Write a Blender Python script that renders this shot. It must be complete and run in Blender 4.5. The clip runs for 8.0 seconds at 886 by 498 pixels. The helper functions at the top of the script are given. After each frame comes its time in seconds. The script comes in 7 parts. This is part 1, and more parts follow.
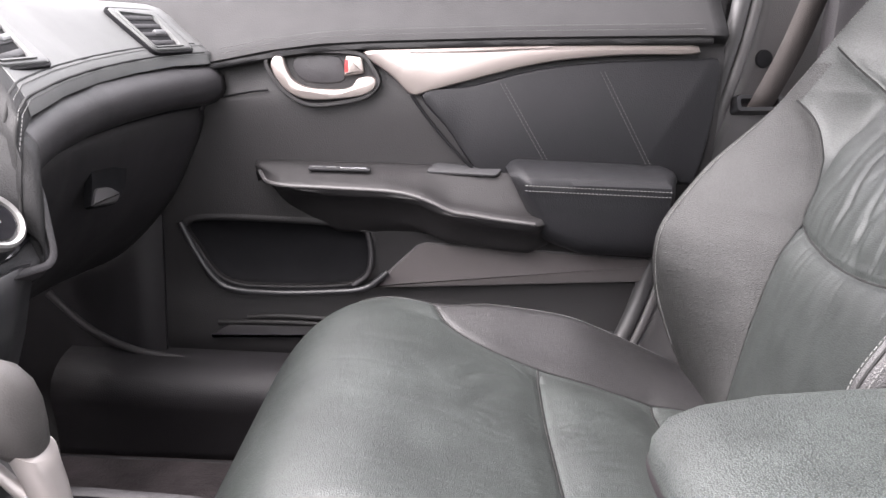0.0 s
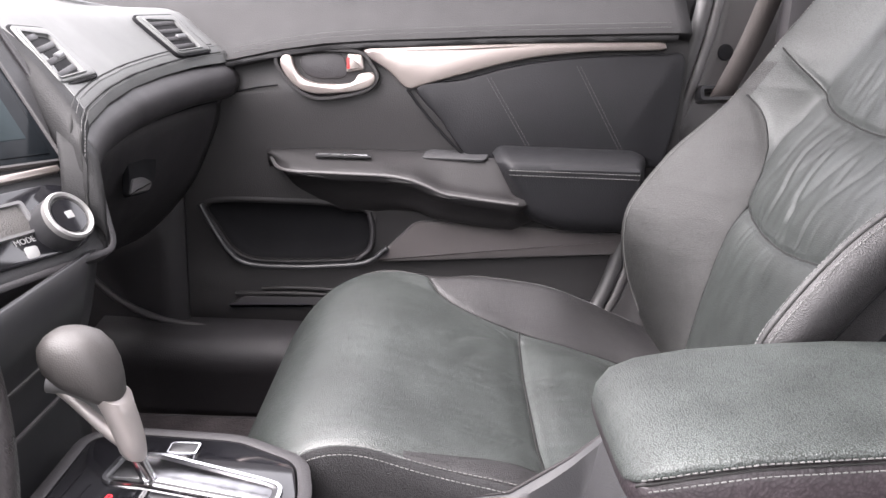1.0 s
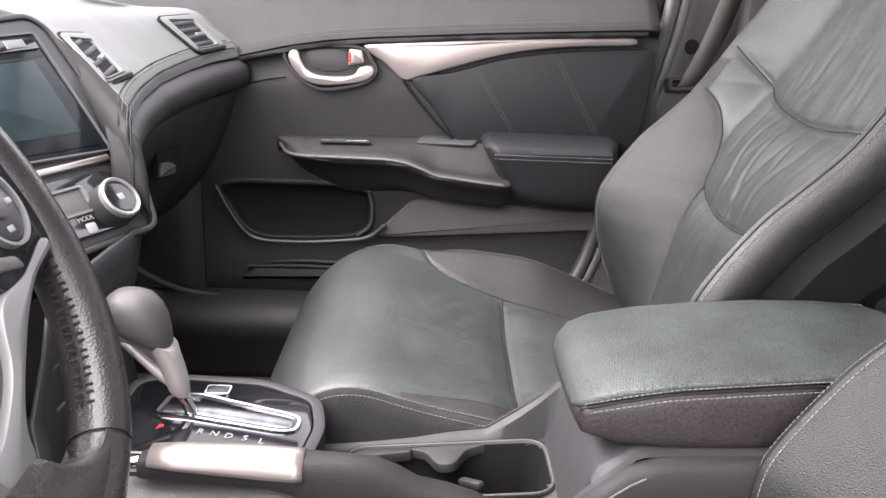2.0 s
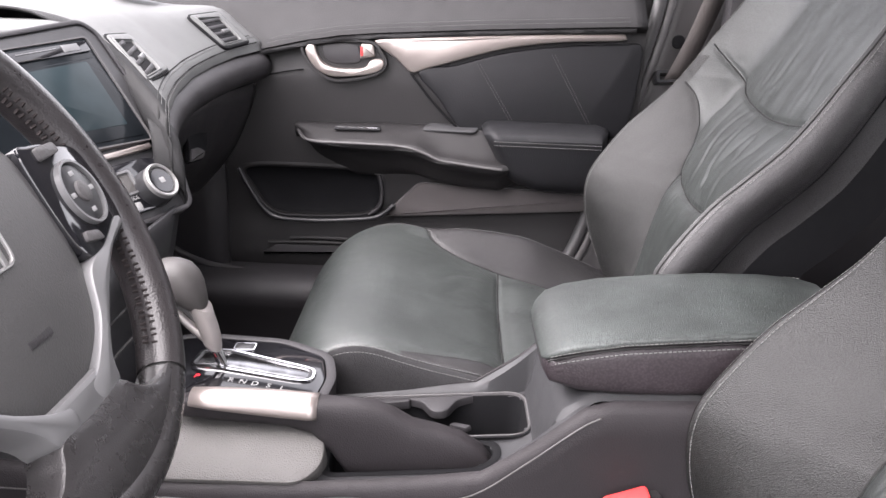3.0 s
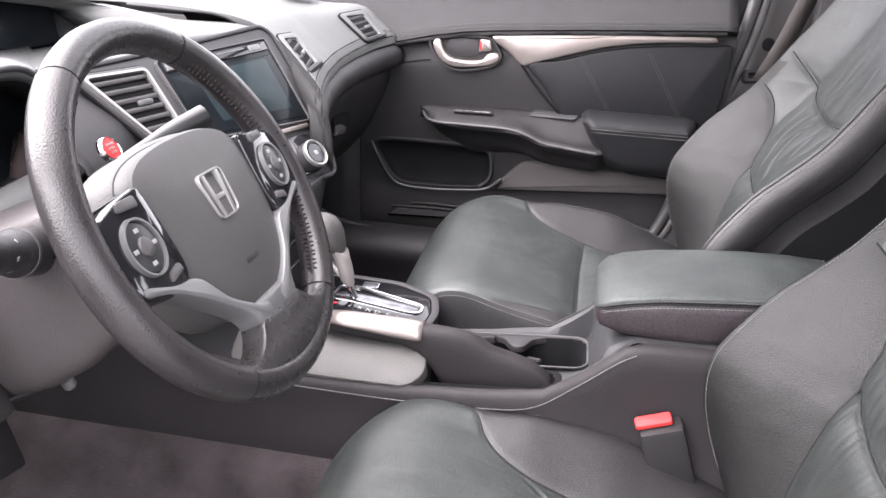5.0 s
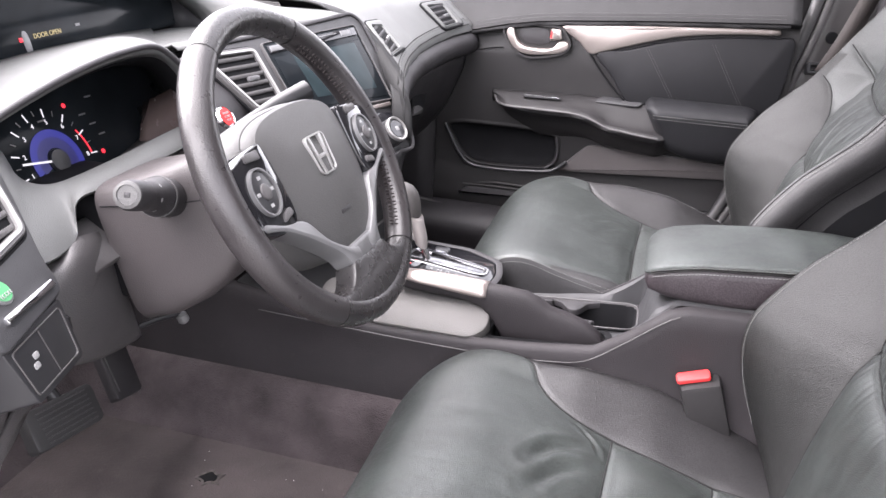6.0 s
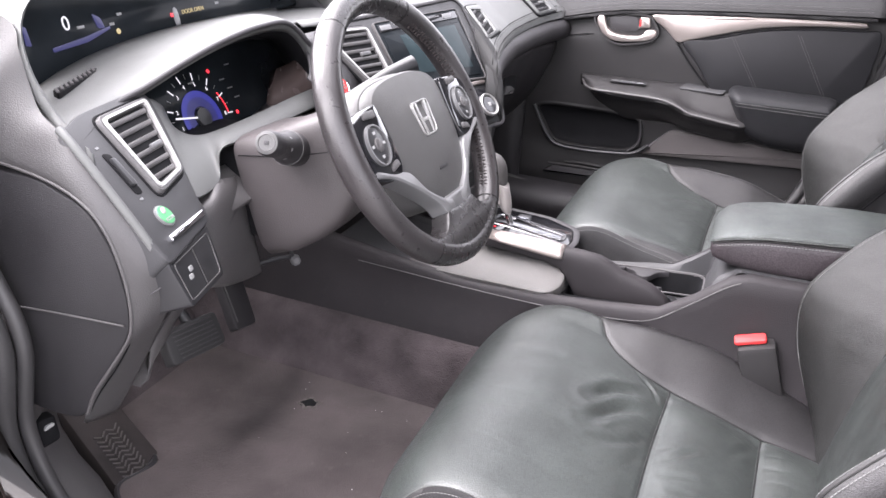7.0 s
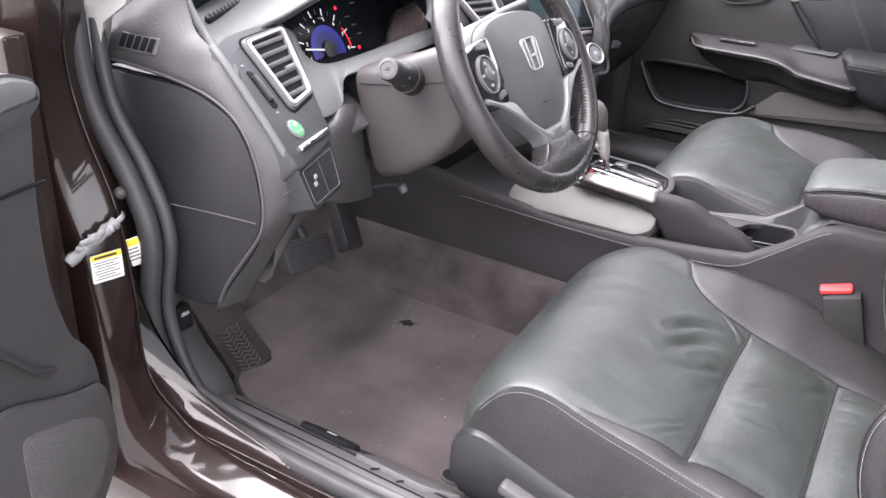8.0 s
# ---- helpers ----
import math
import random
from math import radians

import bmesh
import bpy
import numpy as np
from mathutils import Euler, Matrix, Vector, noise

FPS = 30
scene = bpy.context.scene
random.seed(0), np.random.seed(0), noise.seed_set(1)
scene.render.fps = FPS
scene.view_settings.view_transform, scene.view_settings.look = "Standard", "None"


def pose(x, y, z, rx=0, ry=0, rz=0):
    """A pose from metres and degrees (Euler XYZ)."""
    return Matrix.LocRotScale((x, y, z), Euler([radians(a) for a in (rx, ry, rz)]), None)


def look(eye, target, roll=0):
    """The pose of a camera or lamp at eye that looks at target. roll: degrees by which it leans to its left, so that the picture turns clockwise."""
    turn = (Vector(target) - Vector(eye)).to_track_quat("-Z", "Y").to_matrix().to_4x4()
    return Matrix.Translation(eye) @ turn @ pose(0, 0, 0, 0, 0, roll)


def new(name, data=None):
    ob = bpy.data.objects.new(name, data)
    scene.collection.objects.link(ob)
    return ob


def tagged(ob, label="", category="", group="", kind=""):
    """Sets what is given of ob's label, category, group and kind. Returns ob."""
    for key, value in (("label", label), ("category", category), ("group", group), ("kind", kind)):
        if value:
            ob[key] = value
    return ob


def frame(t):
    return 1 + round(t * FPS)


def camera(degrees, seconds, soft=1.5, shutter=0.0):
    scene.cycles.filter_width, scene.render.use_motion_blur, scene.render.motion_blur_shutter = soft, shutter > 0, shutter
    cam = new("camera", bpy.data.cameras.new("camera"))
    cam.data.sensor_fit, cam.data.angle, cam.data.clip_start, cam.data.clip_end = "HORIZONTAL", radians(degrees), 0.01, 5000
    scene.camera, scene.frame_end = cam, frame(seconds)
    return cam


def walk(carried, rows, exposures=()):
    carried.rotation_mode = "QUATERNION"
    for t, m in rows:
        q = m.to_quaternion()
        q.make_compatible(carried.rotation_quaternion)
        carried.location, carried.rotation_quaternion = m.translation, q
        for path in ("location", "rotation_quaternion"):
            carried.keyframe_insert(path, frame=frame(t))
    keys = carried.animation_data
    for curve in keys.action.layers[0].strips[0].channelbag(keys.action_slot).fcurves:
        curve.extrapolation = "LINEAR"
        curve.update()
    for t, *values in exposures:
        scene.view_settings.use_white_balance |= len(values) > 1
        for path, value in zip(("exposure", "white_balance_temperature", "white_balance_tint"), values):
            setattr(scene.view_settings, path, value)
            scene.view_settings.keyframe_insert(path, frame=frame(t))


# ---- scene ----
cam = camera(58.8, 8.0)
PATH = [
    (0, (0.2462, -0.3732, 0.9433), (0.2798, 1.8761, 0.3772), 2.9),
    (0.5, (0.2474, -0.4312, 0.9630), (0.2798, 1.8053, 0.3470), 2.7),
    (1, (0.2520, -0.4973, 0.9908), (0.2926, 1.7276, 0.3343), 2.5),
    (1.5, (0.2555, -0.5657, 1.0117), (0.3054, 1.6487, 0.3238), 2.5),
    (3, (0.2798, -0.7513, 1.0674), (0.2856, 1.4341, 0.2890), 2.6),
    (3.5, (0.2996, -0.8151, 1.0941), (0.2207, 1.3587, 0.2879), 2.5),
    (4, (0.3077, -0.8754, 1.1103), (0.1174, 1.2810, 0.2751), 2.7),
    (5.5, (0.3413, -1.0378, 1.1590), (-0.0705, 1.0641, 0.2658), 3.1),
    (6, (0.3541, -1.1074, 1.1614), (-0.1656, 0.9608, 0.2496), 3.2),
    (6.5, (0.3761, -1.1805, 1.1683), (-0.2538, 0.8483, 0.2345), 3.4),
    (7, (0.3947, -1.2443, 1.1730), (-0.3500, 0.7346, 0.2183), 3.6),
    (7.5, (0.4121, -1.2965, 1.1637), (-0.4544, 0.6117, 0.1684), 3.8),
    (8, (0.4376, -1.3429, 1.1567), (-0.5356, 0.4794, 0.1011), 4.1),
]
walk(cam, [(t, look(eye, target, roll)) for t, eye, target, roll in PATH], [(0.0, 3.49, 6550, 17), (3.5, 3.11, 6500, 18), (6.5, 3.40, 6400, 18), (8.0, 3.40, 6350, 18)])


# ---- world and light ----
world = bpy.data.worlds.new("sky")
scene.world = world
world.use_nodes = True
wn, wl = world.node_tree.nodes, world.node_tree.links
sky = wn.new("ShaderNodeTexSky")
sky.sky_type = 'NISHITA'
sky.sun_disc = False
sky.sun_elevation, sky.sun_rotation = radians(53), radians(247)
sky.air_density, sky.dust_density, sky.ozone_density = 1.0, 2.0, 1.0
wn["Background"].inputs["Strength"].default_value = 0.15
pale = wn.new("ShaderNodeHueSaturation")
pale.inputs["Saturation"].default_value = 0.10
wl.new(sky.outputs["Color"], pale.inputs["Color"])
wl.new(pale.outputs["Color"], wn["Background"].inputs["Color"])
sun = new("sun", bpy.data.lights.new("sun", 'SUN'))
sun.data.energy, sun.data.angle, sun.data.color = 1.5, radians(100), (1.0, 0.96, 0.92)
sun.matrix_world = look((-1.7, -.72, 3.05), (0.0, 0.0, 0.6))

# ---- materials ----


def material(name, color, rough=0.5, metal=0.0, vary=0.12, scale=6.0, grain=0.0, grain_scale=900.0,
             relief=0.0, relief_scale=20.0, coat=0.0, wear=0.0, spec=0.5, voronoi=False, sheen=0.0, rough_vary=0.08, crease=0.0, pores=0.0):
    """A surface with broad stains, fine grain relief and gloss that varies."""
    m = bpy.data.materials.new(name)
    m.use_nodes = True
    n, l = m.node_tree.nodes, m.node_tree.links
    b = n["Principled BSDF"]
    co = n.new("ShaderNodeTexCoord")
    broad = n.new("ShaderNodeTexNoise")
    broad.inputs["Scale"].default_value, broad.inputs["Detail"].default_value = scale, 5.0
    l.new(co.outputs["Object"], broad.inputs["Vector"])
    ramp = n.new("ShaderNodeValToRGB")
    r, g, bl = color
    lo, hi = 1 - vary, 1 + vary
    ramp.color_ramp.elements[0].position, ramp.color_ramp.elements[1].position = 0.3, 0.7
    ramp.color_ramp.elements[0].color = (r * lo, g * lo, bl * lo, 1)
    ramp.color_ramp.elements[1].color = (r * hi, g * hi, bl * hi, 1)
    l.new(broad.outputs["Fac"], ramp.inputs["Fac"])
    out = ramp.outputs["Color"]
    if wear:
        w = n.new("ShaderNodeTexNoise")
        w.inputs["Scale"].default_value, w.inputs["Detail"].default_value = scale * 9, 8.0
        l.new(co.outputs["Object"], w.inputs["Vector"])
        wr = n.new("ShaderNodeValToRGB")
        wr.color_ramp.elements[0].position, wr.color_ramp.elements[1].position = 0.62, 0.78
        wr.color_ramp.elements[0].color, wr.color_ramp.elements[1].color = (0, 0, 0, 1), (wear, wear, wear, 1)
        l.new(w.outputs["Fac"], wr.inputs["Fac"])
        mx = n.new("ShaderNodeMix")
        mx.data_type = 'RGBA'
        l.new(wr.outputs["Color"], mx.inputs["Factor"])
        l.new(out, mx.inputs["A"])
        mx.inputs["B"].default_value = (min(1, r * 2.2 + .05), min(1, g * 2.1 + .05), min(1, bl * 2.0 + .05), 1)
        out = mx.outputs["Result"]
    if pores:
        # darker pores between the grain's pebbles
        pv = n.new("ShaderNodeTexVoronoi")
        pv.inputs["Scale"].default_value = grain_scale
        l.new(co.outputs["Object"], pv.inputs["Vector"])
        pr = n.new("ShaderNodeMapRange")
        pr.inputs["From Min"].default_value, pr.inputs["From Max"].default_value = 0.15, 0.75
        pr.inputs["To Min"].default_value, pr.inputs["To Max"].default_value = 1 + pores, 1 - pores
        l.new(pv.outputs["Distance"], pr.inputs["Value"])
        pm_ = n.new("ShaderNodeMix")
        pm_.data_type, pm_.blend_type = 'RGBA', 'MULTIPLY'
        pm_.inputs["Factor"].default_value = 1.0
        l.new(out, pm_.inputs["A"])
        l.new(pr.outputs["Result"], pm_.inputs["B"])
        out = pm_.outputs["Result"]
    l.new(out, b.inputs["Base Color"])
    rr = n.new("ShaderNodeMapRange")
    rr.inputs["To Min"].default_value, rr.inputs["To Max"].default_value = max(0.02, rough - rough_vary), min(1, rough + rough_vary)
    fine = n.new("ShaderNodeTexNoise")
    fine.inputs["Scale"].default_value, fine.inputs["Detail"].default_value = scale * 6, 6.0
    l.new(co.outputs["Object"], fine.inputs["Vector"])
    l.new(fine.outputs["Fac"], rr.inputs["Value"])
    l.new(rr.outputs["Result"], b.inputs["Roughness"])
    b.inputs["Metallic"].default_value = metal
    b.inputs["Coat Weight"].default_value = coat
    b.inputs["Coat Roughness"].default_value = 0.06
    b.inputs["Specular IOR Level"].default_value = spec
    if sheen:
        b.inputs["Sheen Weight"].default_value = sheen
        b.inputs["Sheen Roughness"].default_value = 0.6
    normal = None
    if relief:
        t = n.new("ShaderNodeTexNoise")
        t.inputs["Scale"].default_value, t.inputs["Detail"].default_value = relief_scale, 3.0
        l.new(co.outputs["Object"], t.inputs["Vector"])
        bp = n.new("ShaderNodeBump")
        bp.inputs["Strength"].default_value, bp.inputs["Distance"].default_value = 1.0, relief
        l.new(t.outputs["Fac"], bp.inputs["Height"])
        normal = bp.outputs["Normal"]
    if crease:
        # fine sharp folds, longer one way than the other
        mp = n.new("ShaderNodeMapping")
        mp.inputs["Scale"].default_value = (9.0, 46.0, 11.0)
        mp.inputs["Rotation"].default_value = (0.1, 0.1, 0.15)
        l.new(co.outputs["Object"], mp.inputs["Vector"])
        t = n.new("ShaderNodeTexNoise")
        t.noise_type = 'RIDGED_MULTIFRACTAL'
        t.inputs["Scale"].default_value, t.inputs["Detail"].default_value = 1.0, 3.0
        t.inputs["Distortion"].default_value = 0.8
        l.new(mp.outputs["Vector"], t.inputs["Vector"])
        bp = n.new("ShaderNodeBump")
        bp.inputs["Strength"].default_value, bp.inputs["Distance"].default_value = 1.0, -crease
        l.new(t.outputs["Fac"], bp.inputs["Height"])
        if normal:
            l.new(normal, bp.inputs["Normal"])
        normal = bp.outputs["Normal"]
    if grain:
        t = n.new("ShaderNodeTexVoronoi" if voronoi else "ShaderNodeTexNoise")
        t.inputs["Scale"].default_value = grain_scale
        l.new(co.outputs["Object"], t.inputs["Vector"])
        bp = n.new("ShaderNodeBump")
        bp.inputs["Strength"].default_value, bp.inputs["Distance"].default_value = 0.6, grain
        l.new(t.outputs[0], bp.inputs["Height"])
        if normal:
            l.new(normal, bp.inputs["Normal"])
        normal = bp.outputs["Normal"]
    if normal:
        l.new(normal, b.inputs["Normal"])
    return m


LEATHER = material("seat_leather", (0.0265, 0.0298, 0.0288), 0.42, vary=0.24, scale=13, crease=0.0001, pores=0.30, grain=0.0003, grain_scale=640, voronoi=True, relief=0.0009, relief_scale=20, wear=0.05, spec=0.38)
# seat leather again, darker: the bolsters' shade is put into the colour
BOLSTER = material("shaded_bolster_leather", (0.0140, 0.0143, 0.0140), 0.43, vary=0.24, scale=12, pores=0.55, grain=0.0008, grain_scale=1000, voronoi=True, relief=0.0010, relief_scale=18, spec=0.42)
# glossier seat leather, its colour raised for the light on cushion tops
CUSHION = material("lit_polished_leather", (0.038, 0.0430, 0.0412), 0.37, vary=0.22, scale=13, crease=0.0004, pores=0.5, grain=0.0006, grain_scale=900, voronoi=True, relief=0.0009, relief_scale=22, wear=0.06, spec=0.62)
# lighter leather: light falling on the level lid is put into the colour
ARM_TOP = material("lit_armrest_leather", (0.044, 0.050, 0.048), 0.46, vary=0.34, scale=13, pores=0.55, grain=0.0008, grain_scale=850, voronoi=True, wear=0.05, spec=0.42)
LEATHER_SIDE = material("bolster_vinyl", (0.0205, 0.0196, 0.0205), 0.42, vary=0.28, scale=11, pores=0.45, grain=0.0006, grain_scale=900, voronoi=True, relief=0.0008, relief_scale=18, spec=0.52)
ARM_SIDE = material("armrest_side_vinyl", (0.027, 0.0215, 0.0245), 0.45, vary=0.3, scale=11, pores=0.3, grain=0.0005, grain_scale=400, voronoi=True, spec=0.4)
DOOR_LEATHER = material("door_leather", (0.0105, 0.0105, 0.012), 0.55, spec=0.25, vary=0.12, scale=7, grain=0.0004, grain_scale=560, voronoi=True)
DOOR_PAD = material("door_pad_vinyl", (0.0130, 0.0126, 0.0134), 0.66, spec=0.25, vary=0.10, scale=5, grain=0.0004, grain_scale=560, voronoi=True)
THREAD_DARK = material("dark_thread", (0.07, 0.07, 0.07), 0.8, vary=0.2, scale=60)
SEAM = material("seam_shadow", (0.012, 0.012, 0.012), 0.7, vary=0.2, scale=30, spec=0.2)
THREAD = material("grey_thread", (0.13, 0.13, 0.128), 0.8, vary=0.2, scale=60)
SOFT = material("soft_dash_plastic", (0.092, 0.094, 0.093), 0.55, spec=0.35, vary=0.10, scale=5, grain=0.0004, grain_scale=650, voronoi=True)
PLASTIC = material("dark_grey_plastic", (0.020, 0.0185, 0.0205), 0.55, vary=0.12, scale=6, grain=0.0004, grain_scale=700, voronoi=True)
PLASTIC_MID = material("mid_grey_plastic", (0.060, 0.057, 0.058), 0.46, vary=0.10, scale=5, grain=0.0004, grain_scale=650, voronoi=True)
DOOR_TRIM = material("door_trim_plastic", (0.0145, 0.0135, 0.0142), 0.58, vary=0.10, scale=5, grain=0.0004, grain_scale=650, voronoi=True, spec=0.4)
COVER_GREY = material("airbag_cover_plastic", (0.050, 0.049, 0.049), 0.50, vary=0.08, scale=5, grain=0.0004, grain_scale=700, voronoi=True)
SHROUD = material("column_shroud_plastic", (0.050, 0.0445, 0.0455), 0.5, vary=0.14, scale=6, grain=0.0004, grain_scale=650, voronoi=True, spec=0.4, wear=0.04)
CONSOLE_SIDE = material("console_side_plastic", (0.0185, 0.0162, 0.0178), 0.6, vary=0.2, scale=7, grain=0.0004, grain_scale=650, voronoi=True, spec=0.28, wear=0.10)
PAD_EDGE = material("dark_pad_edge", (0.0135, 0.0135, 0.0140), 0.62, vary=0.12, scale=6, grain=0.0004, grain_scale=650, voronoi=True, spec=0.2)
PANEL_GREY = material("satin_grey_panel", (0.030, 0.030, 0.032), 0.52, vary=0.10, scale=6, grain=0.0003, grain_scale=700, voronoi=True, spec=0.4)
PLASTIC_SMOOTH = material("satin_black_plastic", (0.022, 0.022, 0.024), 0.35, vary=0.15, scale=8)
GLOSS = material("gloss_black", (0.010, 0.010, 0.012), 0.08, vary=0.2, scale=10, rough_vary=0.03, coat=0.4)
# near-black joints and parts; in pockets and wells it paints in their shade
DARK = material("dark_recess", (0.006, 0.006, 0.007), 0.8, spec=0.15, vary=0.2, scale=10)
SILVER = material("satin_silver_trim", (0.37, 0.325, 0.308), 0.34, metal=0.75, vary=0.05, scale=4, rough_vary=0.05)
SILVER_GREY = material("silver_grey_plastic", (0.155, 0.155, 0.158), 0.38, metal=0.35, vary=0.06, scale=6)
CHROME = material("chrome", (0.75, 0.75, 0.77), 0.10, metal=1.0, vary=0.04, scale=8, rough_vary=0.04)
END_COVER = material("end_cover_plastic", (0.0150, 0.0142, 0.0160), 0.55, vary=0.12, scale=6, grain=0.0004, grain_scale=700, voronoi=True)
END_SKIN = material("end_skin_plastic", (0.043, 0.041, 0.042), 0.48, vary=0.10, scale=5, grain=0.0004, grain_scale=650, voronoi=True)
RIM_SATIN = material("satin_vent_rim", (0.33, 0.325, 0.32), 0.34, metal=0.7, vary=0.06, scale=9)
PAD_GREY = material("light_textured_pad", (0.088, 0.084, 0.081), 0.55, vary=0.08, scale=8, grain=0.0009, grain_scale=700, voronoi=True)
INSERT = material("door_cloth_insert", (0.048, 0.041, 0.041), 0.75, vary=0.10, scale=9, grain=0.0007, grain_scale=650, sheen=0.2)
CARPET = material("black_carpet", (0.047, 0.0390, 0.0412), 0.95, vary=0.45, scale=14, grain=0.004, grain_scale=420, relief=0.004, relief_scale=40, spec=0.1, sheen=0.05)
MAT_CARPET = material("worn_brown_mat", (0.0640, 0.0535, 0.0535), 0.95, vary=0.36, scale=7, grain=0.0024, grain_scale=500, relief=0.001, relief_scale=45, spec=0.1, sheen=0.06, wear=0.12)
RUBBER = material("black_rubber", (0.034, 0.033, 0.034), 0.5, vary=0.15, scale=9)
PAINT = material("brown_metallic_paint", (0.0150, 0.0085, 0.0070), 0.45, metal=0.0, vary=0.16, scale=12, coat=0.75, rough_vary=0.05, spec=0.12)
RED = material("red_plastic", (0.55, 0.030, 0.030), 0.62, vary=0.08, scale=20)
GREEN = material("green_button", (0.05, 0.27, 0.10), 0.4, vary=0.08, scale=20)
WHITE = material("white_print", (0.26, 0.26, 0.26), 0.5, vary=0.05, scale=20)
YELLOW = material("yellow_print", (0.80, 0.62, 0.05), 0.5, vary=0.06, scale=30)
PAPER = material("white_label", (0.72, 0.72, 0.68), 0.6, vary=0.08, scale=25)
FOIL = material("taped_cable", (0.20, 0.20, 0.20), 0.55, vary=0.35, scale=60)
BELT = material("seat_belt_webbing", (0.045, 0.038, 0.036), 0.7, vary=0.08, scale=10, grain=0.0008, grain_scale=900)
GLASS_BLACK = material("screen_glass", (0.010, 0.012, 0.014), 0.12, spec=0.06, vary=0.3, scale=12, rough_vary=0.03)
HEADLINER = material("headliner_cloth", (0.42, 0.41, 0.39), 0.9, vary=0.05, scale=8)
ASPHALT = material("asphalt", (0.20, 0.195, 0.19), 0.9, vary=0.3, scale=2.0, grain=0.004, grain_scale=120)


def emitter(name, color, strength):
    m = bpy.data.materials.new(name)
    m.use_nodes = True
    b = m.node_tree.nodes["Principled BSDF"]
    b.inputs["Base Color"].default_value = (0.02, 0.02, 0.02, 1)
    b.inputs["Emission Color"].default_value = (*color, 1)
    b.inputs["Emission Strength"].default_value = strength
    return m


LIT_BLUE = emitter("lit_blue", (0.03, 0.035, 0.50), 0.055)
LIT_DIM = emitter("lit_dim_blue", (0.02, 0.02, 0.34), 0.035)
LIT_WHITE = emitter("lit_white", (0.9, 0.9, 0.95), 0.11)
LIT_RED = emitter("lit_red", (1.0, 0.03, 0.05), 0.2)
LIT_AMBER = emitter("lit_amber", (0.8, 0.65, 0.3), 0.08)

# ---- mesh helpers ----


def attach(ob, parent, label=""):
    ob.parent = parent
    if parent is not None and parent.type == 'EMPTY':
        ob.matrix_parent_inverse = Matrix.Translation(-parent.location)
    if label:
        ob["label"] = label
    return ob


def link_mesh(name, verts, faces, mat, parent=None, label="", sharp=40):
    me = bpy.data.meshes.new(name)
    me.from_pydata([tuple(v) for v in verts], [], [tuple(f) for f in faces])
    me.validate()
    bm = bmesh.new()
    bm.from_mesh(me)
    bmesh.ops.recalc_face_normals(bm, faces=bm.faces)
    bm.to_mesh(me)
    bm.free()
    me.shade_smooth()
    me.set_sharp_from_angle(angle=radians(sharp))
    me.materials.append(mat)
    return attach(new(name, me), parent, label)


def thing(name, label, category, group="", kind=""):
    return tagged(new(name), label, category, group, kind)


def spl(pts, n):
    """n points along a smooth curve through pts, evenly spaced by length."""
    p = np.array(pts, float)
    q = np.vstack([2 * p[0] - p[1], p, 2 * p[-1] - p[-2]])
    out = []
    for i in range(len(p) - 1):
        a, b, c, d = q[i:i + 4]
        for k in np.linspace(0, 1, 16, endpoint=False):
            out.append(.5 * (2 * b + (c - a) * k + (2 * a - 5 * b + 4 * c - d) * k * k + (3 * b - a - 3 * c + d) * k ** 3))
    out.append(p[-1])
    out = np.array(out)
    s = np.concatenate([[0], np.cumsum(np.linalg.norm(np.diff(out, axis=0), axis=1))])
    t = np.linspace(0, s[-1], n)
    return np.stack([np.interp(t, s, out[:, k]) for k in range(out.shape[1])], 1)


def loop(pts, n):
    """A smooth closed curve through pts."""
    p = list(pts)
    m = len(p)
    s = spl([p[-2], p[-1], *p, p[0], p[1]], 16 * (m + 3) + 1)
    s = s[:]
    # cut out the one round from the first point back to itself
    d0 = np.linalg.norm(s - np.array(p[0], float), axis=1)
    half = len(s) // 2
    i, j = int(np.argmin(d0[:half])), half + int(np.argmin(d0[half:]))
    return spl(s[i:j + 1], n + 1)[:-1]


def strip_faces(rows, cols, close_r=False, close_c=False, off=0):
    f = []
    for r in range(rows if close_r else rows - 1):
        for c in range(cols if close_c else cols - 1):
            a, b = r, (r + 1) % rows
            d, e = c, (c + 1) % cols
            f.append((off + a * cols + d, off + a * cols + e, off + b * cols + e, off + b * cols + d))
    return f


def loft(name, rings, mat, parent=None, label="", close=False, caps=False, sharp=40, solid=0.0):
    """A skin over rings of equal length. close: the rings are closed loops. caps: close the ends. solid: give an open skin a thickness."""
    rings = [np.array(r, float) for r in rings]
    n = len(rings[0])
    v = [p for r in rings for p in r]
    f = strip_faces(len(rings), n, False, close)
    if caps:
        if caps != "end":
            f.append(tuple(range(n)))
        f.append(tuple((len(rings) - 1) * n + k for k in range(n)))
    ob = link_mesh(name, v, f, mat, parent, label, sharp)
    if solid:
        md = ob.modifiers.new("thickness", 'SOLIDIFY')
        md.thickness, md.offset = solid, 0
    return ob


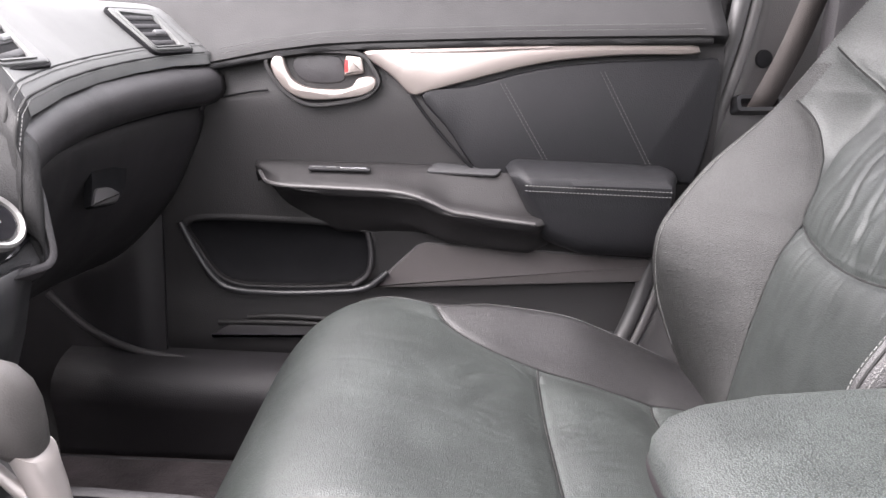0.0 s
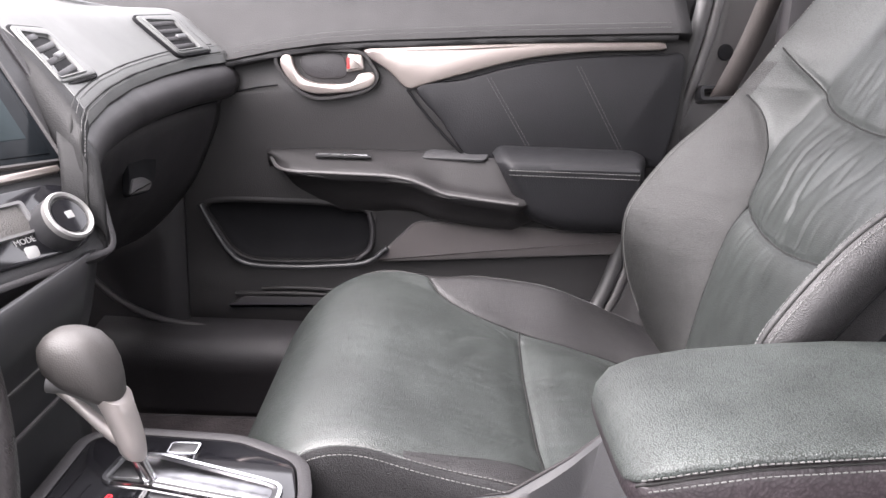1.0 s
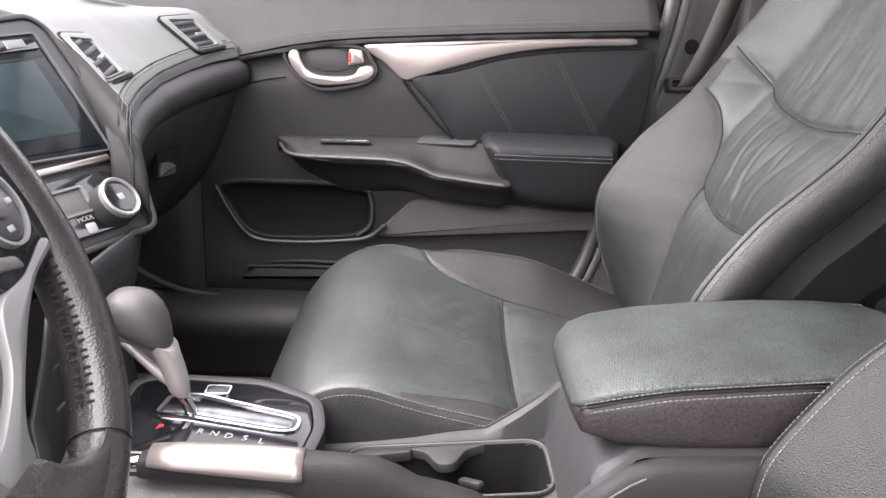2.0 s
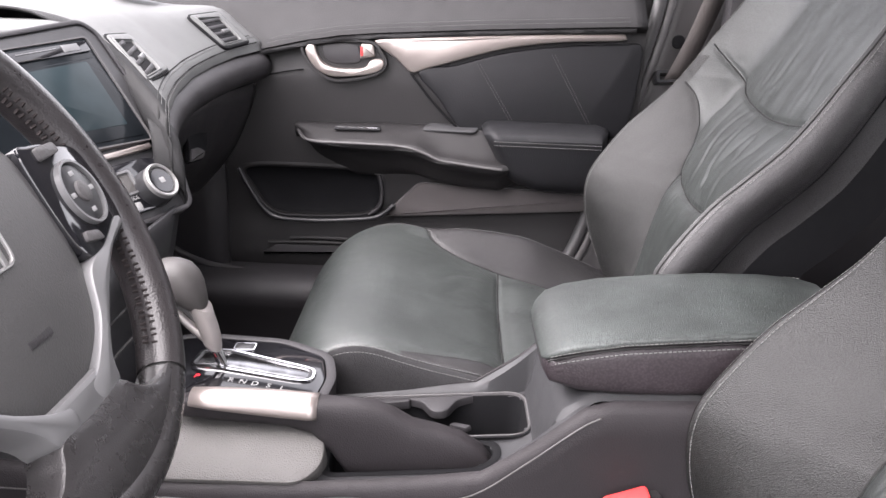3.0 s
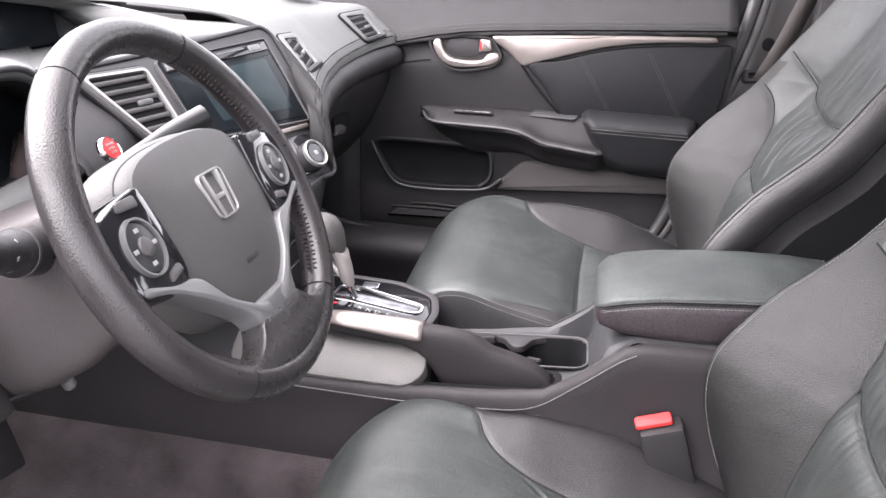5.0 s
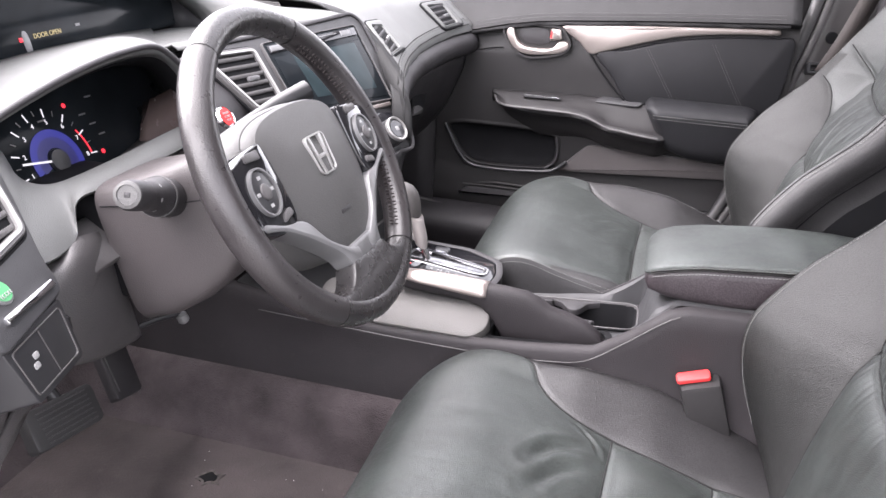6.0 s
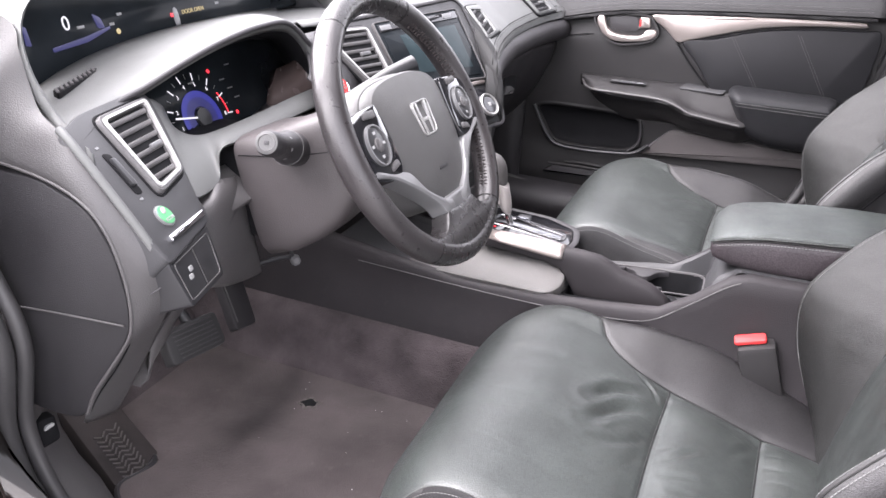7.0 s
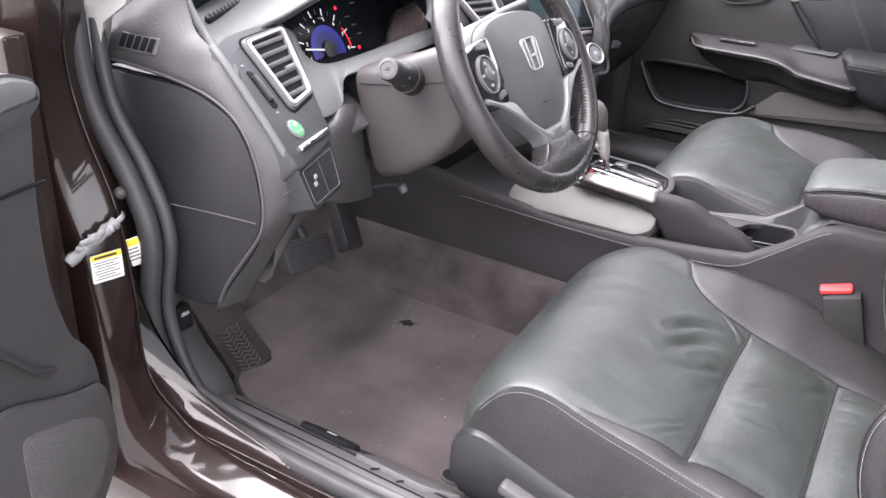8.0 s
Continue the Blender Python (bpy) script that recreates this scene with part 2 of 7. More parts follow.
def tube(name, pts, radius, mat, parent=None, label="", n=40, seg=10, closed=False, flat=1.0, taper=None):
    """A round bar along a smooth line. flat squeezes it sideways; taper gives the radius's factor from start to end."""
    p = loop(pts, n) if closed else spl(pts, n)
    rings = []
    prev = None
    for i in range(n):
        t = p[(i + 1) % n] - p[i - 1] if closed else p[min(i + 1, n - 1)] - p[max(i - 1, 0)]
        t = t / np.linalg.norm(t)
        ref = prev if prev is not None else (np.array([0, 0, 1.0]) if abs(t[2]) < .9 else np.array([1.0, 0, 0]))
        a = ref - t * (ref @ t)
        a /= np.linalg.norm(a)
        prev = a
        b = np.cross(t, a)
        r = radius * (np.interp(i / (n - 1), np.linspace(0, 1, len(taper)), taper) if taper else 1)
        rings.append([p[i] + r * (math.cos(k) * a + flat * math.sin(k) * b) for k in np.linspace(0, 2 * math.pi, seg, endpoint=False)])
    v = [q for r in rings for q in r]
    f = strip_faces(n, seg, closed, True)
    if not closed:
        f += [tuple(range(seg)), tuple((n - 1) * seg + k for k in range(seg))]
    return link_mesh(name, v, f, mat, parent, label, 60)


def plane(o, right, up):
    """A frame at o: x towards right, y as near as can be to up, z out of the surface."""
    o, right, up = Vector(o), Vector(right).normalized(), Vector(up)
    z = right.cross(up).normalized()
    y = z.cross(right)
    return Matrix(((right.x, y.x, z.x, o.x), (right.y, y.y, z.y, o.y), (right.z, y.z, z.z, o.z), (0, 0, 0, 1)))


def inset(p, d):
    """The outline p moved inwards by d."""
    p = np.array(p, float)
    a, b = np.roll(p, 1, 0), np.roll(p, -1, 0)
    area = np.sum(p[:, 0] * b[:, 1] - b[:, 0] * p[:, 1])
    e1, e2 = p - a, b - p
    e1 /= np.linalg.norm(e1, axis=1)[:, None] + 1e-9
    e2 /= np.linalg.norm(e2, axis=1)[:, None] + 1e-9
    n1 = np.stack([-e1[:, 1], e1[:, 0]], 1)
    n2 = np.stack([-e2[:, 1], e2[:, 0]], 1)
    m = n1 + n2
    m /= np.maximum(.35, np.sum(m * n1, 1))[:, None]
    return p + m * d * (1 if area > 0 else -1)


def rounded(pts, r, n=5):
    """The polygon pts with its corners rounded."""
    p = [Vector(q) for q in pts]
    out = []
    for i, c in enumerate(p):
        a, b = p[i - 1] - c, p[(i + 1) % len(p)] - c
        k = min(r, a.length * .48, b.length * .48)
        s, e = c + a.normalized() * k, c + b.normalized() * k
        for t in np.linspace(0, 1, n):
            out.append(((1 - t) ** 2 * s + 2 * t * (1 - t) * c + t * t * e)[:])
    return out


def to_world(m, pts2, z):
    return [m @ Vector((q[0], q[1], z)) for q in pts2]


def slab(name, outline, top, depth, m, mat, parent=None, label="", bevel=0.003, crown=0.0, sharp=35):
    """A plate: its outline in the frame m, its face at height top, its back at -depth, with a rounded rim; crown domes the face."""
    o = np.array(outline, float)
    rings = [(0, -depth), (0, top - bevel), (bevel * .3, top - bevel * .3), (bevel, top)]
    if crown:
        c = o.mean(0)
        base = inset(o, bevel)
        k = [.9, .75, .55, .3, .1]
        flat = [inset(o, d) for d, _ in rings] + [c + (base - c) * s for s in k]
        zs = [z for _, z in rings] + [top + crown * (1 - s * s) for s in k]
    else:
        flat, zs = [inset(o, d) for d, _ in rings], [z for _, z in rings]
    v = [p for r, z in zip(flat, zs) for p in to_world(m, r, z)]
    n = len(o)
    f = strip_faces(len(zs), n, False, True)
    f += [tuple(range(n)), tuple((len(zs) - 1) * n + k for k in range(n))]
    return link_mesh(name, v, f, mat, parent, label, sharp)


def bezel(name, outer, inner, top, depth, m, mat, parent=None, label="", inner_depth=None):
    """A frame between two outlines of equal length."""
    o, i = np.array(outer, float), np.array(inner, float)
    di = depth if inner_depth is None else inner_depth
    mid = .5 * (o + i)
    rings = [(o, -depth), (o, top * .6), (o + (mid - o) * .35, top), (i + (mid - i) * .35, top), (i, top * .6), (i, -di)]
    v = [p for r, z in rings for p in to_world(m, r, z)]
    return link_mesh(name, v, strip_faces(len(rings), len(o), False, True), mat, parent, label, 45)


def box(name, size, m, mat, parent=None, label="", bevel=0.003, seg=2):
    bm = bmesh.new()
    bmesh.ops.create_cube(bm, size=1)
    bmesh.ops.scale(bm, vec=size, verts=bm.verts)
    if bevel:
        bmesh.ops.bevel(bm, geom=bm.edges[:], offset=min(bevel, min(size) * .45), segments=seg, profile=.6, affect='EDGES')
    bmesh.ops.transform(bm, matrix=m, verts=bm.verts)
    me = bpy.data.meshes.new(name)
    bm.to_mesh(me)
    bm.free()
    me.shade_smooth()
    me.set_sharp_from_angle(angle=radians(50))
    me.materials.append(mat)
    return attach(new(name, me), parent, label)


def turned(name, profile, m, mat, parent=None, label="", n=32):
    """A body of revolution about the frame's z: profile of (radius, z)."""
    rings = [[m @ Vector((r * math.cos(a), r * math.sin(a), z)) for a in np.linspace(0, 2 * math.pi, n, endpoint=False)] for r, z in profile]
    return loft(name, rings, mat, parent, label, close=True, caps=True, sharp=38)


def oval(cx, cy, rx, ry, n=32, p=2.0):
    out = []
    for a in np.linspace(0, 2 * math.pi, n, endpoint=False):
        c, s = math.cos(a), math.sin(a)
        out.append((cx + rx * math.copysign(abs(c) ** (2 / p), c), cy + ry * math.copysign(abs(s) ** (2 / p), s)))
    return out


def stitches(name, line, normal_shift, parent, mat=THREAD, pitch=0.0046, length=0.0032, r=0.0005):
    """A run of short thread stitches along a line of points."""
    p = np.array(line, float)
    s = np.concatenate([[0], np.cumsum(np.linalg.norm(np.diff(p, axis=0), axis=1))])
    v, f = [], []
    sh = np.array(normal_shift, float)
    for d in np.arange(0.002, s[-1] - length, pitch):
        a = np.array([np.interp(d, s, p[:, k]) for k in range(3)]) + sh
        b = np.array([np.interp(d + length, s, p[:, k]) for k in range(3)]) + sh
        t = (b - a) / (np.linalg.norm(b - a) + 1e-9)
        u = np.cross(t, [0.31, 0.52, 0.79])
        u /= np.linalg.norm(u)
        w = np.cross(t, u)
        o = len(v)
        for q in (a, b):
            v += [q + r * (math.cos(k) * u + math.sin(k) * w) for k in (0, 1.57, 3.14, 4.71)]
        f += [(o + k, o + (k + 1) % 4, o + 4 + (k + 1) % 4, o + 4 + k) for k in range(4)] + [(o, o + 1, o + 2, o + 3), (o + 4, o + 5, o + 6, o + 7)]
    return link_mesh(name, v, f, mat, parent, "", 60)


def lettering(name, text, size, m, mat, parent, depth=0.0003):
    c = bpy.data.curves.new(name, 'FONT')
    c.body, c.size, c.extrude, c.align_x, c.align_y = text, size, depth, 'CENTER', 'CENTER'
    c.materials.append(mat)
    ob = new(name, c)
    attach(ob, parent)
    ob.matrix_basis = m
    return ob


def shift(x, y, z=0):
    return Matrix.Translation((x, y, z))


def flow(v, xs, ys):
    """Values of a smooth curve through the given pairs."""
    p = spl(list(zip(xs, ys)), 400)
    return np.interp(v, p[:, 0], p[:, 1])


def lerp(v, xs, ys):
    return float(np.interp(v, xs, ys))

# ---- large structure: ground, body shell, floor ----


def base(name, label, category, at=(0, 0, 0), group="", kind=""):
    e = thing(name, label, category, group, kind)
    e.location = at
    return e


def paired(pts, k=6):
    """A smooth line through pts with k points to each span."""
    p = np.array(pts, float)
    q = np.vstack([2 * p[0] - p[1], p, 2 * p[-1] - p[-2]])
    out = []
    for i in range(len(p) - 1):
        a, b, c, d = q[i:i + 4]
        for u in np.linspace(0, 1, k, endpoint=False):
            out.append(.5 * (2 * b + (c - a) * u + (2 * a - 5 * b + 4 * c - d) * u * u + (3 * b - a - 3 * c + d) * u ** 3))
    return np.array(out + [p[-1]])


def rect(x0, y0, x1, y1, r=0.01, n=5):
    return rounded([(x0, y0), (x1, y0), (x1, y1), (x0, y1)], r, n)


ground = link_mesh("ground", [(-400, -400, 0), (400, -400, 0), (400, 400, 0), (-400, 400, 0)], [(0, 1, 2, 3)], ASPHALT)
tagged(ground, "grey asphalt ground under the parked car", "ground", kind="structure")

shell = base("car_body", "dark brown metallic car body with an open driver's doorway", "car body", (0, 0, 0.2), kind="structure")


def roof_ring(x, z, half, t=0.035):
    ys = np.linspace(-half, half, 13)
    top = [(x, y, z + t - .10 * (y / half) ** 4 * .6) for y in ys]
    low = [(x, y, z - .10 * (y / half) ** 4 * .6) for y in ys[::-1]]
    return top + low


loft("roof", [roof_ring(.22, 1.345, .56), roof_ring(.35, 1.385, .58), roof_ring(.7, 1.405, .60), roof_ring(1.1, 1.40, .60), roof_ring(1.6, 1.33, .56)], HEADLINER, shell, "light grey cloth headliner under the roof", close=True, caps=True)
for sy in (-1, 1):
    tube("windscreen_pillar", [(-.78, sy * .74, .97), (-.28, sy * .67, 1.17), (.22, sy * .58, 1.33)], .035, PLASTIC_MID, shell, n=16)
    tube("roof_rail", [(.22, sy * .58, 1.33), (.6, sy * .62, 1.37), (1.2, sy * .61, 1.36), (1.62, sy * .56, 1.30)], .035, PLASTIC_MID, shell, n=18)
    tube("rear_pillar", [(1.6, sy * .57, 1.31), (1.85, sy * .62, 1.15), (2.05, sy * .68, .98)], .06, PLASTIC_MID, shell, n=12)
    box("rear_door_panel", (.95, .05, .74), pose(1.26, sy * .775, .74), PLASTIC, shell, bevel=.02)
    box("rocker", (2.4, .06, .10), pose(.75, sy * .80, .30), PAINT, shell, bevel=.02)
box("bulkhead", (.04, 1.5, .75), pose(-.74, 0, .62), DARK, shell)
box("cowl", (.25, 1.5, .05), pose(-.86, 0, .955), PLASTIC_SMOOTH, shell, bevel=.02)
box("parcel_shelf", (.5, 1.4, .05), pose(1.95, 0, .93), CARPET, shell, bevel=.01)
box("boot_wall", (.05, 1.5, .65), pose(1.85, 0, .60), CARPET, shell)
loft("bonnet", [[(x, y, z - .05 * (y / .8) ** 4) for y in np.linspace(-.8, .8, 15)] for x, z in ((-.97, .95), (-1.3, .90), (-1.7, .80), (-1.95, .66))], PAINT, shell, solid=.02)
for sy in (-1, 1):
    box("front_wing", (1.1, .05, .5), pose(-1.35, sy * .82, .55), PAINT, shell, bevel=.02)

# inner side walls of the footwells and the passenger sill
side = base("footwell_side", "black plastic kick panel and sill beside the passenger footwell", "kick panel", (-.3, .79, .33), kind="structure")
loft("kick_cover", [[(x, .80 - .03 * math.sin(max(0, min(1, (x + .70) / .55)) * math.pi / 2), z) for x in np.linspace(-.76, -.155, 14)] for z in (.30, .45, .60, .75, .93)], PLASTIC, side, solid=.01)
loft("sill_roll", [spl([(x, .80, .475), (x, .735, .470), (x, .700, .452), (x, .690, .425), (x, .70, .39), (x, .71, .32)], 14) for x in np.linspace(-.30, .70, 12)], PLASTIC, side, solid=.004)
tube("kick_edge", [(-.33, .765, .56), (-.27, .765, .505), (-.20, .755, .478), (-.12, .748, .468)], .006, PLASTIC_MID, side, n=20)
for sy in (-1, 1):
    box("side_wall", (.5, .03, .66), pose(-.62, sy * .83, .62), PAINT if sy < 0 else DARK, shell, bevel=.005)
floor = box("floor", (2.6, 1.50, .04), pose(.55, 0, .305), CARPET, bevel=.01)
tagged(floor, "black carpeted car floor", "floor", kind="structure")

# footwell carpet: toe boards and the sides of the tunnel
tunnel = base("tunnel_carpet", "black carpet over the transmission tunnel and toe boards", "carpet", (-.3, 0, .33), kind="structure")
loft("tunnel_cover", [[(x, y, z) for y, z in ((-.21, .325), (-.175, .345), (-.155, .39), (-.14, .44), (-.115, .455), (.10, .455), (.15, .43), (.17, .36), (.20, .325))] for x in np.linspace(-.70, 1.2, 12)], CARPET, tunnel, sharp=60)
for y0, y1 in ((-.72, -.12), (.14, .78)):
    loft("toe_board", [[(x, y, z) for y in np.linspace(y0, y1, 10)] for x, z in ((-.40, .322), (-.46, .332), (-.54, .40), (-.62, .52), (-.70, .66), (-.73, .80))], CARPET, tunnel, sharp=60)

# ---- driver's doorway: seal, sill, jamb ----
SEAL = [(-.455, -.695, 1.08), (-.448, -.70, .96), (-.438, -.70, .834), (-.381, -.70, .738), (-.353, -.70, .655), (-.372, -.70, .529), (-.338, -.70, .425), (-.284, -.70, .397), (-.076, -.70, .385), (.25, -.70, .385), (.62, -.70, .39)]
seal = base("door_seal", "black ribbed rubber seal round the driver's doorway", "door seal", (-.2, -.7, .385), kind="structure")
tube("seal_bead", SEAL, .0145, RUBBER, seal, n=140, seg=12)
tube("seal_lip", [(x + .012, y + .022, z + .004) for x, y, z in SEAL], .010, RUBBER, seal, n=140, seg=8)
# fine ribs along the bead
rib = spl(SEAL, 230)
v, f = [], []
for i in range(6, 224):
    t = rib[i + 1] - rib[i - 1]
    t /= np.linalg.norm(t)
    a = np.cross(t, [0, -1, 0])
    for s in (-.0016, .0016):
        for q in np.linspace(.5, 2.2, 5):
            v.append(rib[i] + t * s + .0150 * (math.cos(q) * a * -1 + math.sin(q) * np.array([0, -1.0, 0])))
    o = len(v) - 10
    f += [(o + k, o + k + 1, o + 6 + k, o + 5 + k) for k in range(4)]
link_mesh("seal_ribs", v, f, RUBBER, seal)["kind"] = "stuff"

jamb = base("door_jamb", "dark brown painted door jamb and sill, scuffed and reflecting the sky", "door jamb", (-.3, -.78, .37), kind="structure")
REV_IN = paired([(-0.396, -0.735, 1.085), (-0.416, -0.735, 0.965), (-0.428, -0.735, 0.900), (-0.419, -0.735, 0.838), (-0.403, -0.735, 0.790), (-0.381, -0.735, 0.741), (-0.366, -0.735, 0.689), (-0.360, -0.735, 0.624), (-0.356, -0.735, 0.572), (-0.358, -0.735, 0.516), (-0.353, -0.735, 0.474), (-0.335, -0.735, 0.438), (-0.302, -0.735, 0.414), (-0.265, -0.735, 0.393), (-0.207, -0.735, 0.386), (-0.106, -0.735, 0.382), (0.250, -0.735, 0.376), (0.620, -0.735, 0.376)], 5)
REV_OUT = paired([(-0.369, -0.785, 1.095), (-0.389, -0.785, 0.975), (-0.408, -0.785, 0.893), (-0.411, -0.785, 0.820), (-0.402, -0.785, 0.752), (-0.389, -0.785, 0.698), (-0.374, -0.785, 0.654), (-0.364, -0.785, 0.603), (-0.355, -0.785, 0.549), (-0.345, -0.785, 0.507), (-0.326, -0.785, 0.468), (-0.305, -0.785, 0.422), (-0.271, -0.785, 0.388), (-0.233, -0.785, 0.372), (-0.176, -0.785, 0.364), (-0.083, -0.785, 0.356), (0.250, -0.785, 0.352), (0.620, -0.785, 0.352)], 5)
jamb_up = REV_IN * .5 + REV_OUT * .5 + np.array([.001, 0, .0005])
loft("jamb_flange", [spl([tuple(q) for q in REV_IN[::5] + np.array([-.016, .034, -.014])], len(REV_IN)), REV_IN + np.array([-.010, .010, -.008]), REV_IN + np.array([-.004, .002, -.002]), REV_IN], PAINT, jamb, solid=.003)
loft("jamb_face", [REV_IN, .8 * REV_IN + .2 * REV_OUT + np.array([.0007, 0, .0003]), jamb_up, .2 * REV_IN + .8 * REV_OUT + np.array([.0007, 0, .0003]), REV_OUT, REV_OUT + np.array([-.004, -.003, -.004]), REV_OUT + np.array([-.040, -.012, -.040]), REV_OUT + np.array([-.085, -.030, -.085])], PAINT, jamb, solid=.004, sharp=50)
tube("jamb_crease", [tuple(q + np.array([.002, 0, .001])) for q in REV_IN[::4]], .0016, PAINT, jamb, n=90, seg=6)
box("wing_side", (.50, .04, .75), pose(-.70, -.835, .60), PAINT, shell, bevel=.015)

loft("pillar_foot", [[a, b, (b[0] - .02, b[1] + .03, b[2])] for a, b in (((-.405, -.690, 1.06), (-.350, -.672, 1.06)), ((-.418, -.690, 1.0), (-.362, -.672, 1.0)), ((-.430, -.690, .968), (-.382, -.675, .962)), ((-.445, -.690, .935), (-.420, -.680, .935)), ((-.452, -.690, .883), (-.434, -.682, .883)))], HEADLINER, shell, "cream foot of the windscreen pillar trim", solid=.003)
sill = base("sill_trim", "black plastic sill trim with a folded rear end", "sill trim", (-.1, -.65, .36), kind="structure")
loft("sill_cover", [[(x, y, z) for y, z in ((-.692, .392), (-.672, .398), (-.645, .392), (-.622, .375), (-.607, .345), (-.604, .322))] for x in np.linspace(-.29, .70, 14)], PLASTIC_MID, sill, sharp=50, solid=.003)
for y, z in ((-.668, .3985), (-.648, .3945)):
    tube("sill_groove", [(x, y, z) for x in np.linspace(-.27, .60, 8)], .0016, DARK, sill, n=40, seg=6)
tube("carpet_gap", [(-.150, -.612, .362), (-.11, -.617, .372), (-.07, -.624, .379), (-.03, -.618, .374), (.03, -.611, .362)], .0035, DARK, sill, n=24, seg=6)
for q in (-.012, .030):
    tube("trim_joint", [(q, -.664, .4005), (q + .018, -.640, .3925), (q + .026, -.622, .378)], .0012, DARK, sill, n=8, seg=6)
slab("folded_end", rounded([(-.03, -.020), (.085, -.026), (.135, .004), (.10, .024), (.0, .020)], .010), .004, .006, plane((-.02, -.634, .388), (1, 0, 0), (0, .85, -.50)), PLASTIC_MID, sill, bevel=.003)
kick = base("kick_panel", "black plastic kick panel beside the footwell with a bonnet release lever", "kick panel", (-.38, -.66, .4), kind="structure")
kick_rows = []
for z, x0 in ((.62, -.362), (.56, -.362), (.52, -.360), (.47, -.350), (.43, -.325), (.40, -.29), (.37, -.27), (.345, -.26)):
    kick_rows.append([(x0 - .012 - .075 * k * k - .30 * max(0, k - .8), -.688 + .105 * min(1, k * 1.15), z - .01 * k) for k in np.linspace(0, 1, 14)])
loft("kick_cover", kick_rows, PLASTIC_MID, kick, solid=.003)
lever = slab("release_lever", rounded([(-.016, -.024), (.015, -.020), (.012, .020), (-.013, .020)], .008), .008, .01, plane((-.374, -.642, .500), (.30, .95, 0), (-.1, 0, 1)), DARK, kick, bevel=.006)
slab("bonnet_symbol", rounded([(-.007, -.003), (.007, 0), (.007, .004), (-.004, .003)], .002), .0108, 0, plane((-.374, -.642, .507), (.30, .95, 0), (-.1, 0, 1)), WHITE, lever, bevel=.0004)

# ---- passenger door ----
door = base("door_1", "closed passenger door, dark grey leather and plastic with a silver trim spear", "car door", (.25, .78, .42), kind="structure")
BX, BZ = (-.46, -.20, -.12, -.064, .01, .08, .148, .35, .6, .72), (.86, .888, .905, .917, .935, .947, .954, .969, .984, .988)


def belt(x):
    return lerp(x, BX, BZ)


xs = np.linspace(-.46, .640, 52)
loft("upper_pad", [spl([(x, .90, belt(x) + .155), (x, .845, belt(x) + .105), (x, .80, belt(x) + .05), (x, .765, belt(x) + .018), (x, .745, belt(x) + .002), (x, .744, belt(x) - .006), (x, .752, belt(x) - .012)], 18) for x in xs], DOOR_PAD, door, "soft dark grey upper door pad", sharp=60, solid=.002)
pocket_hole = loop([(-.122, .672), (-.106, .640), (-.080, .600), (-.05, .583), (0, .581), (.07, .584), (.125, .591), (.150, .612), (.154, .645), (.150, .672), (.10, .684), (.0, .686), (-.09, .684)], 60)


def within(px, pz, line):
    """Whether points lie inside a closed outline."""
    hit = np.zeros(px.shape, bool)
    for (ax, az), (bx, bz) in zip(line, np.roll(line, -1, 0)):
        if az != bz:
            cross = ((az > pz) != (bz > pz)) & (px < (bx - ax) * (pz - az) / (bz - az) + ax)
            hit ^= cross
    return hit


skin = np.array([spl([(x, .756, belt(x) - .004), (x, .768, belt(x) - .018), (x, .762, belt(x) - .05), (x, .758, .86), (x, .762, .80), (x, .770, .70), (x, .778, .64), (x, .782, .58), (x, .776, .53), (x, .775, .48), (x, .80, .43)], 110) for x in np.linspace(-.16, .645, 130)])
skin_faces = np.array(strip_faces(130, 110))
mid_pts = skin.reshape(-1, 3)[skin_faces].mean(1)
keep = ~within(mid_pts[:, 0], mid_pts[:, 2], pocket_hole)
link_mesh("door_skin", skin.reshape(-1, 3), skin_faces[keep], DOOR_TRIM, door, "", 60)
pocket_mid = pocket_hole.mean(0)
# the pocket's inner shade is put into its near-black colour
loft("map_pocket", [[(q[0], y, q[1]) for q in pocket_mid + (pocket_hole - pocket_mid) * s] for y, s in ((.772, 1.03), (.785, .99), (.797, .93), (.803, .80), (.806, .45), (.807, .05))], DARK, door, "map pocket with its shade painted near-black", close=True, caps="end")
skin_y = lambda z: lerp(z, (.53, .58, .64, .70, .80), (.776, .782, .778, .770, .762))
loft("pocket_rim", [[(q[0], skin_y(q[1]) - p, q[1]) for q in inset(pocket_hole, d)] for d, p in ((-.008, .0006), (-.004, .0022), (-.001, .0022), (.002, .0008), (.003, -.010))], DOOR_TRIM, door, close=True, sharp=60)
tube("pocket_edge", [(.150, .772, .675), (.156, .772, .645), (.152, .771, .612), (.130, .769, .592)], .0045, PLASTIC, door, n=16, seg=8)
for dz, dy in ((.006, -.0015), (.013, -.001)):
    stitches("belt_stitching", [(x, .748 + dy + (dz - .006) * .9, belt(x) + dz) for x in np.linspace(-.06, .61, 60)], (0, -.0025, 0), door, THREAD_DARK)
loft("window_frame", [[(x, y + .03, z), (x, y, z), (x + .05, y, z), (x + .05, y + .03, z)] for x, y, z in ((.600, .815, .95), (.612, .825, 1.05), (.63, .80, 1.20), (.655, .72, 1.34))], PLASTIC, door, close=True, caps=True)
tube("belt_welt", [(x, .747, belt(x) - .0095) for x in np.linspace(-.10, .62, 12)], .0055, DOOR_PAD, door, n=50, seg=6)

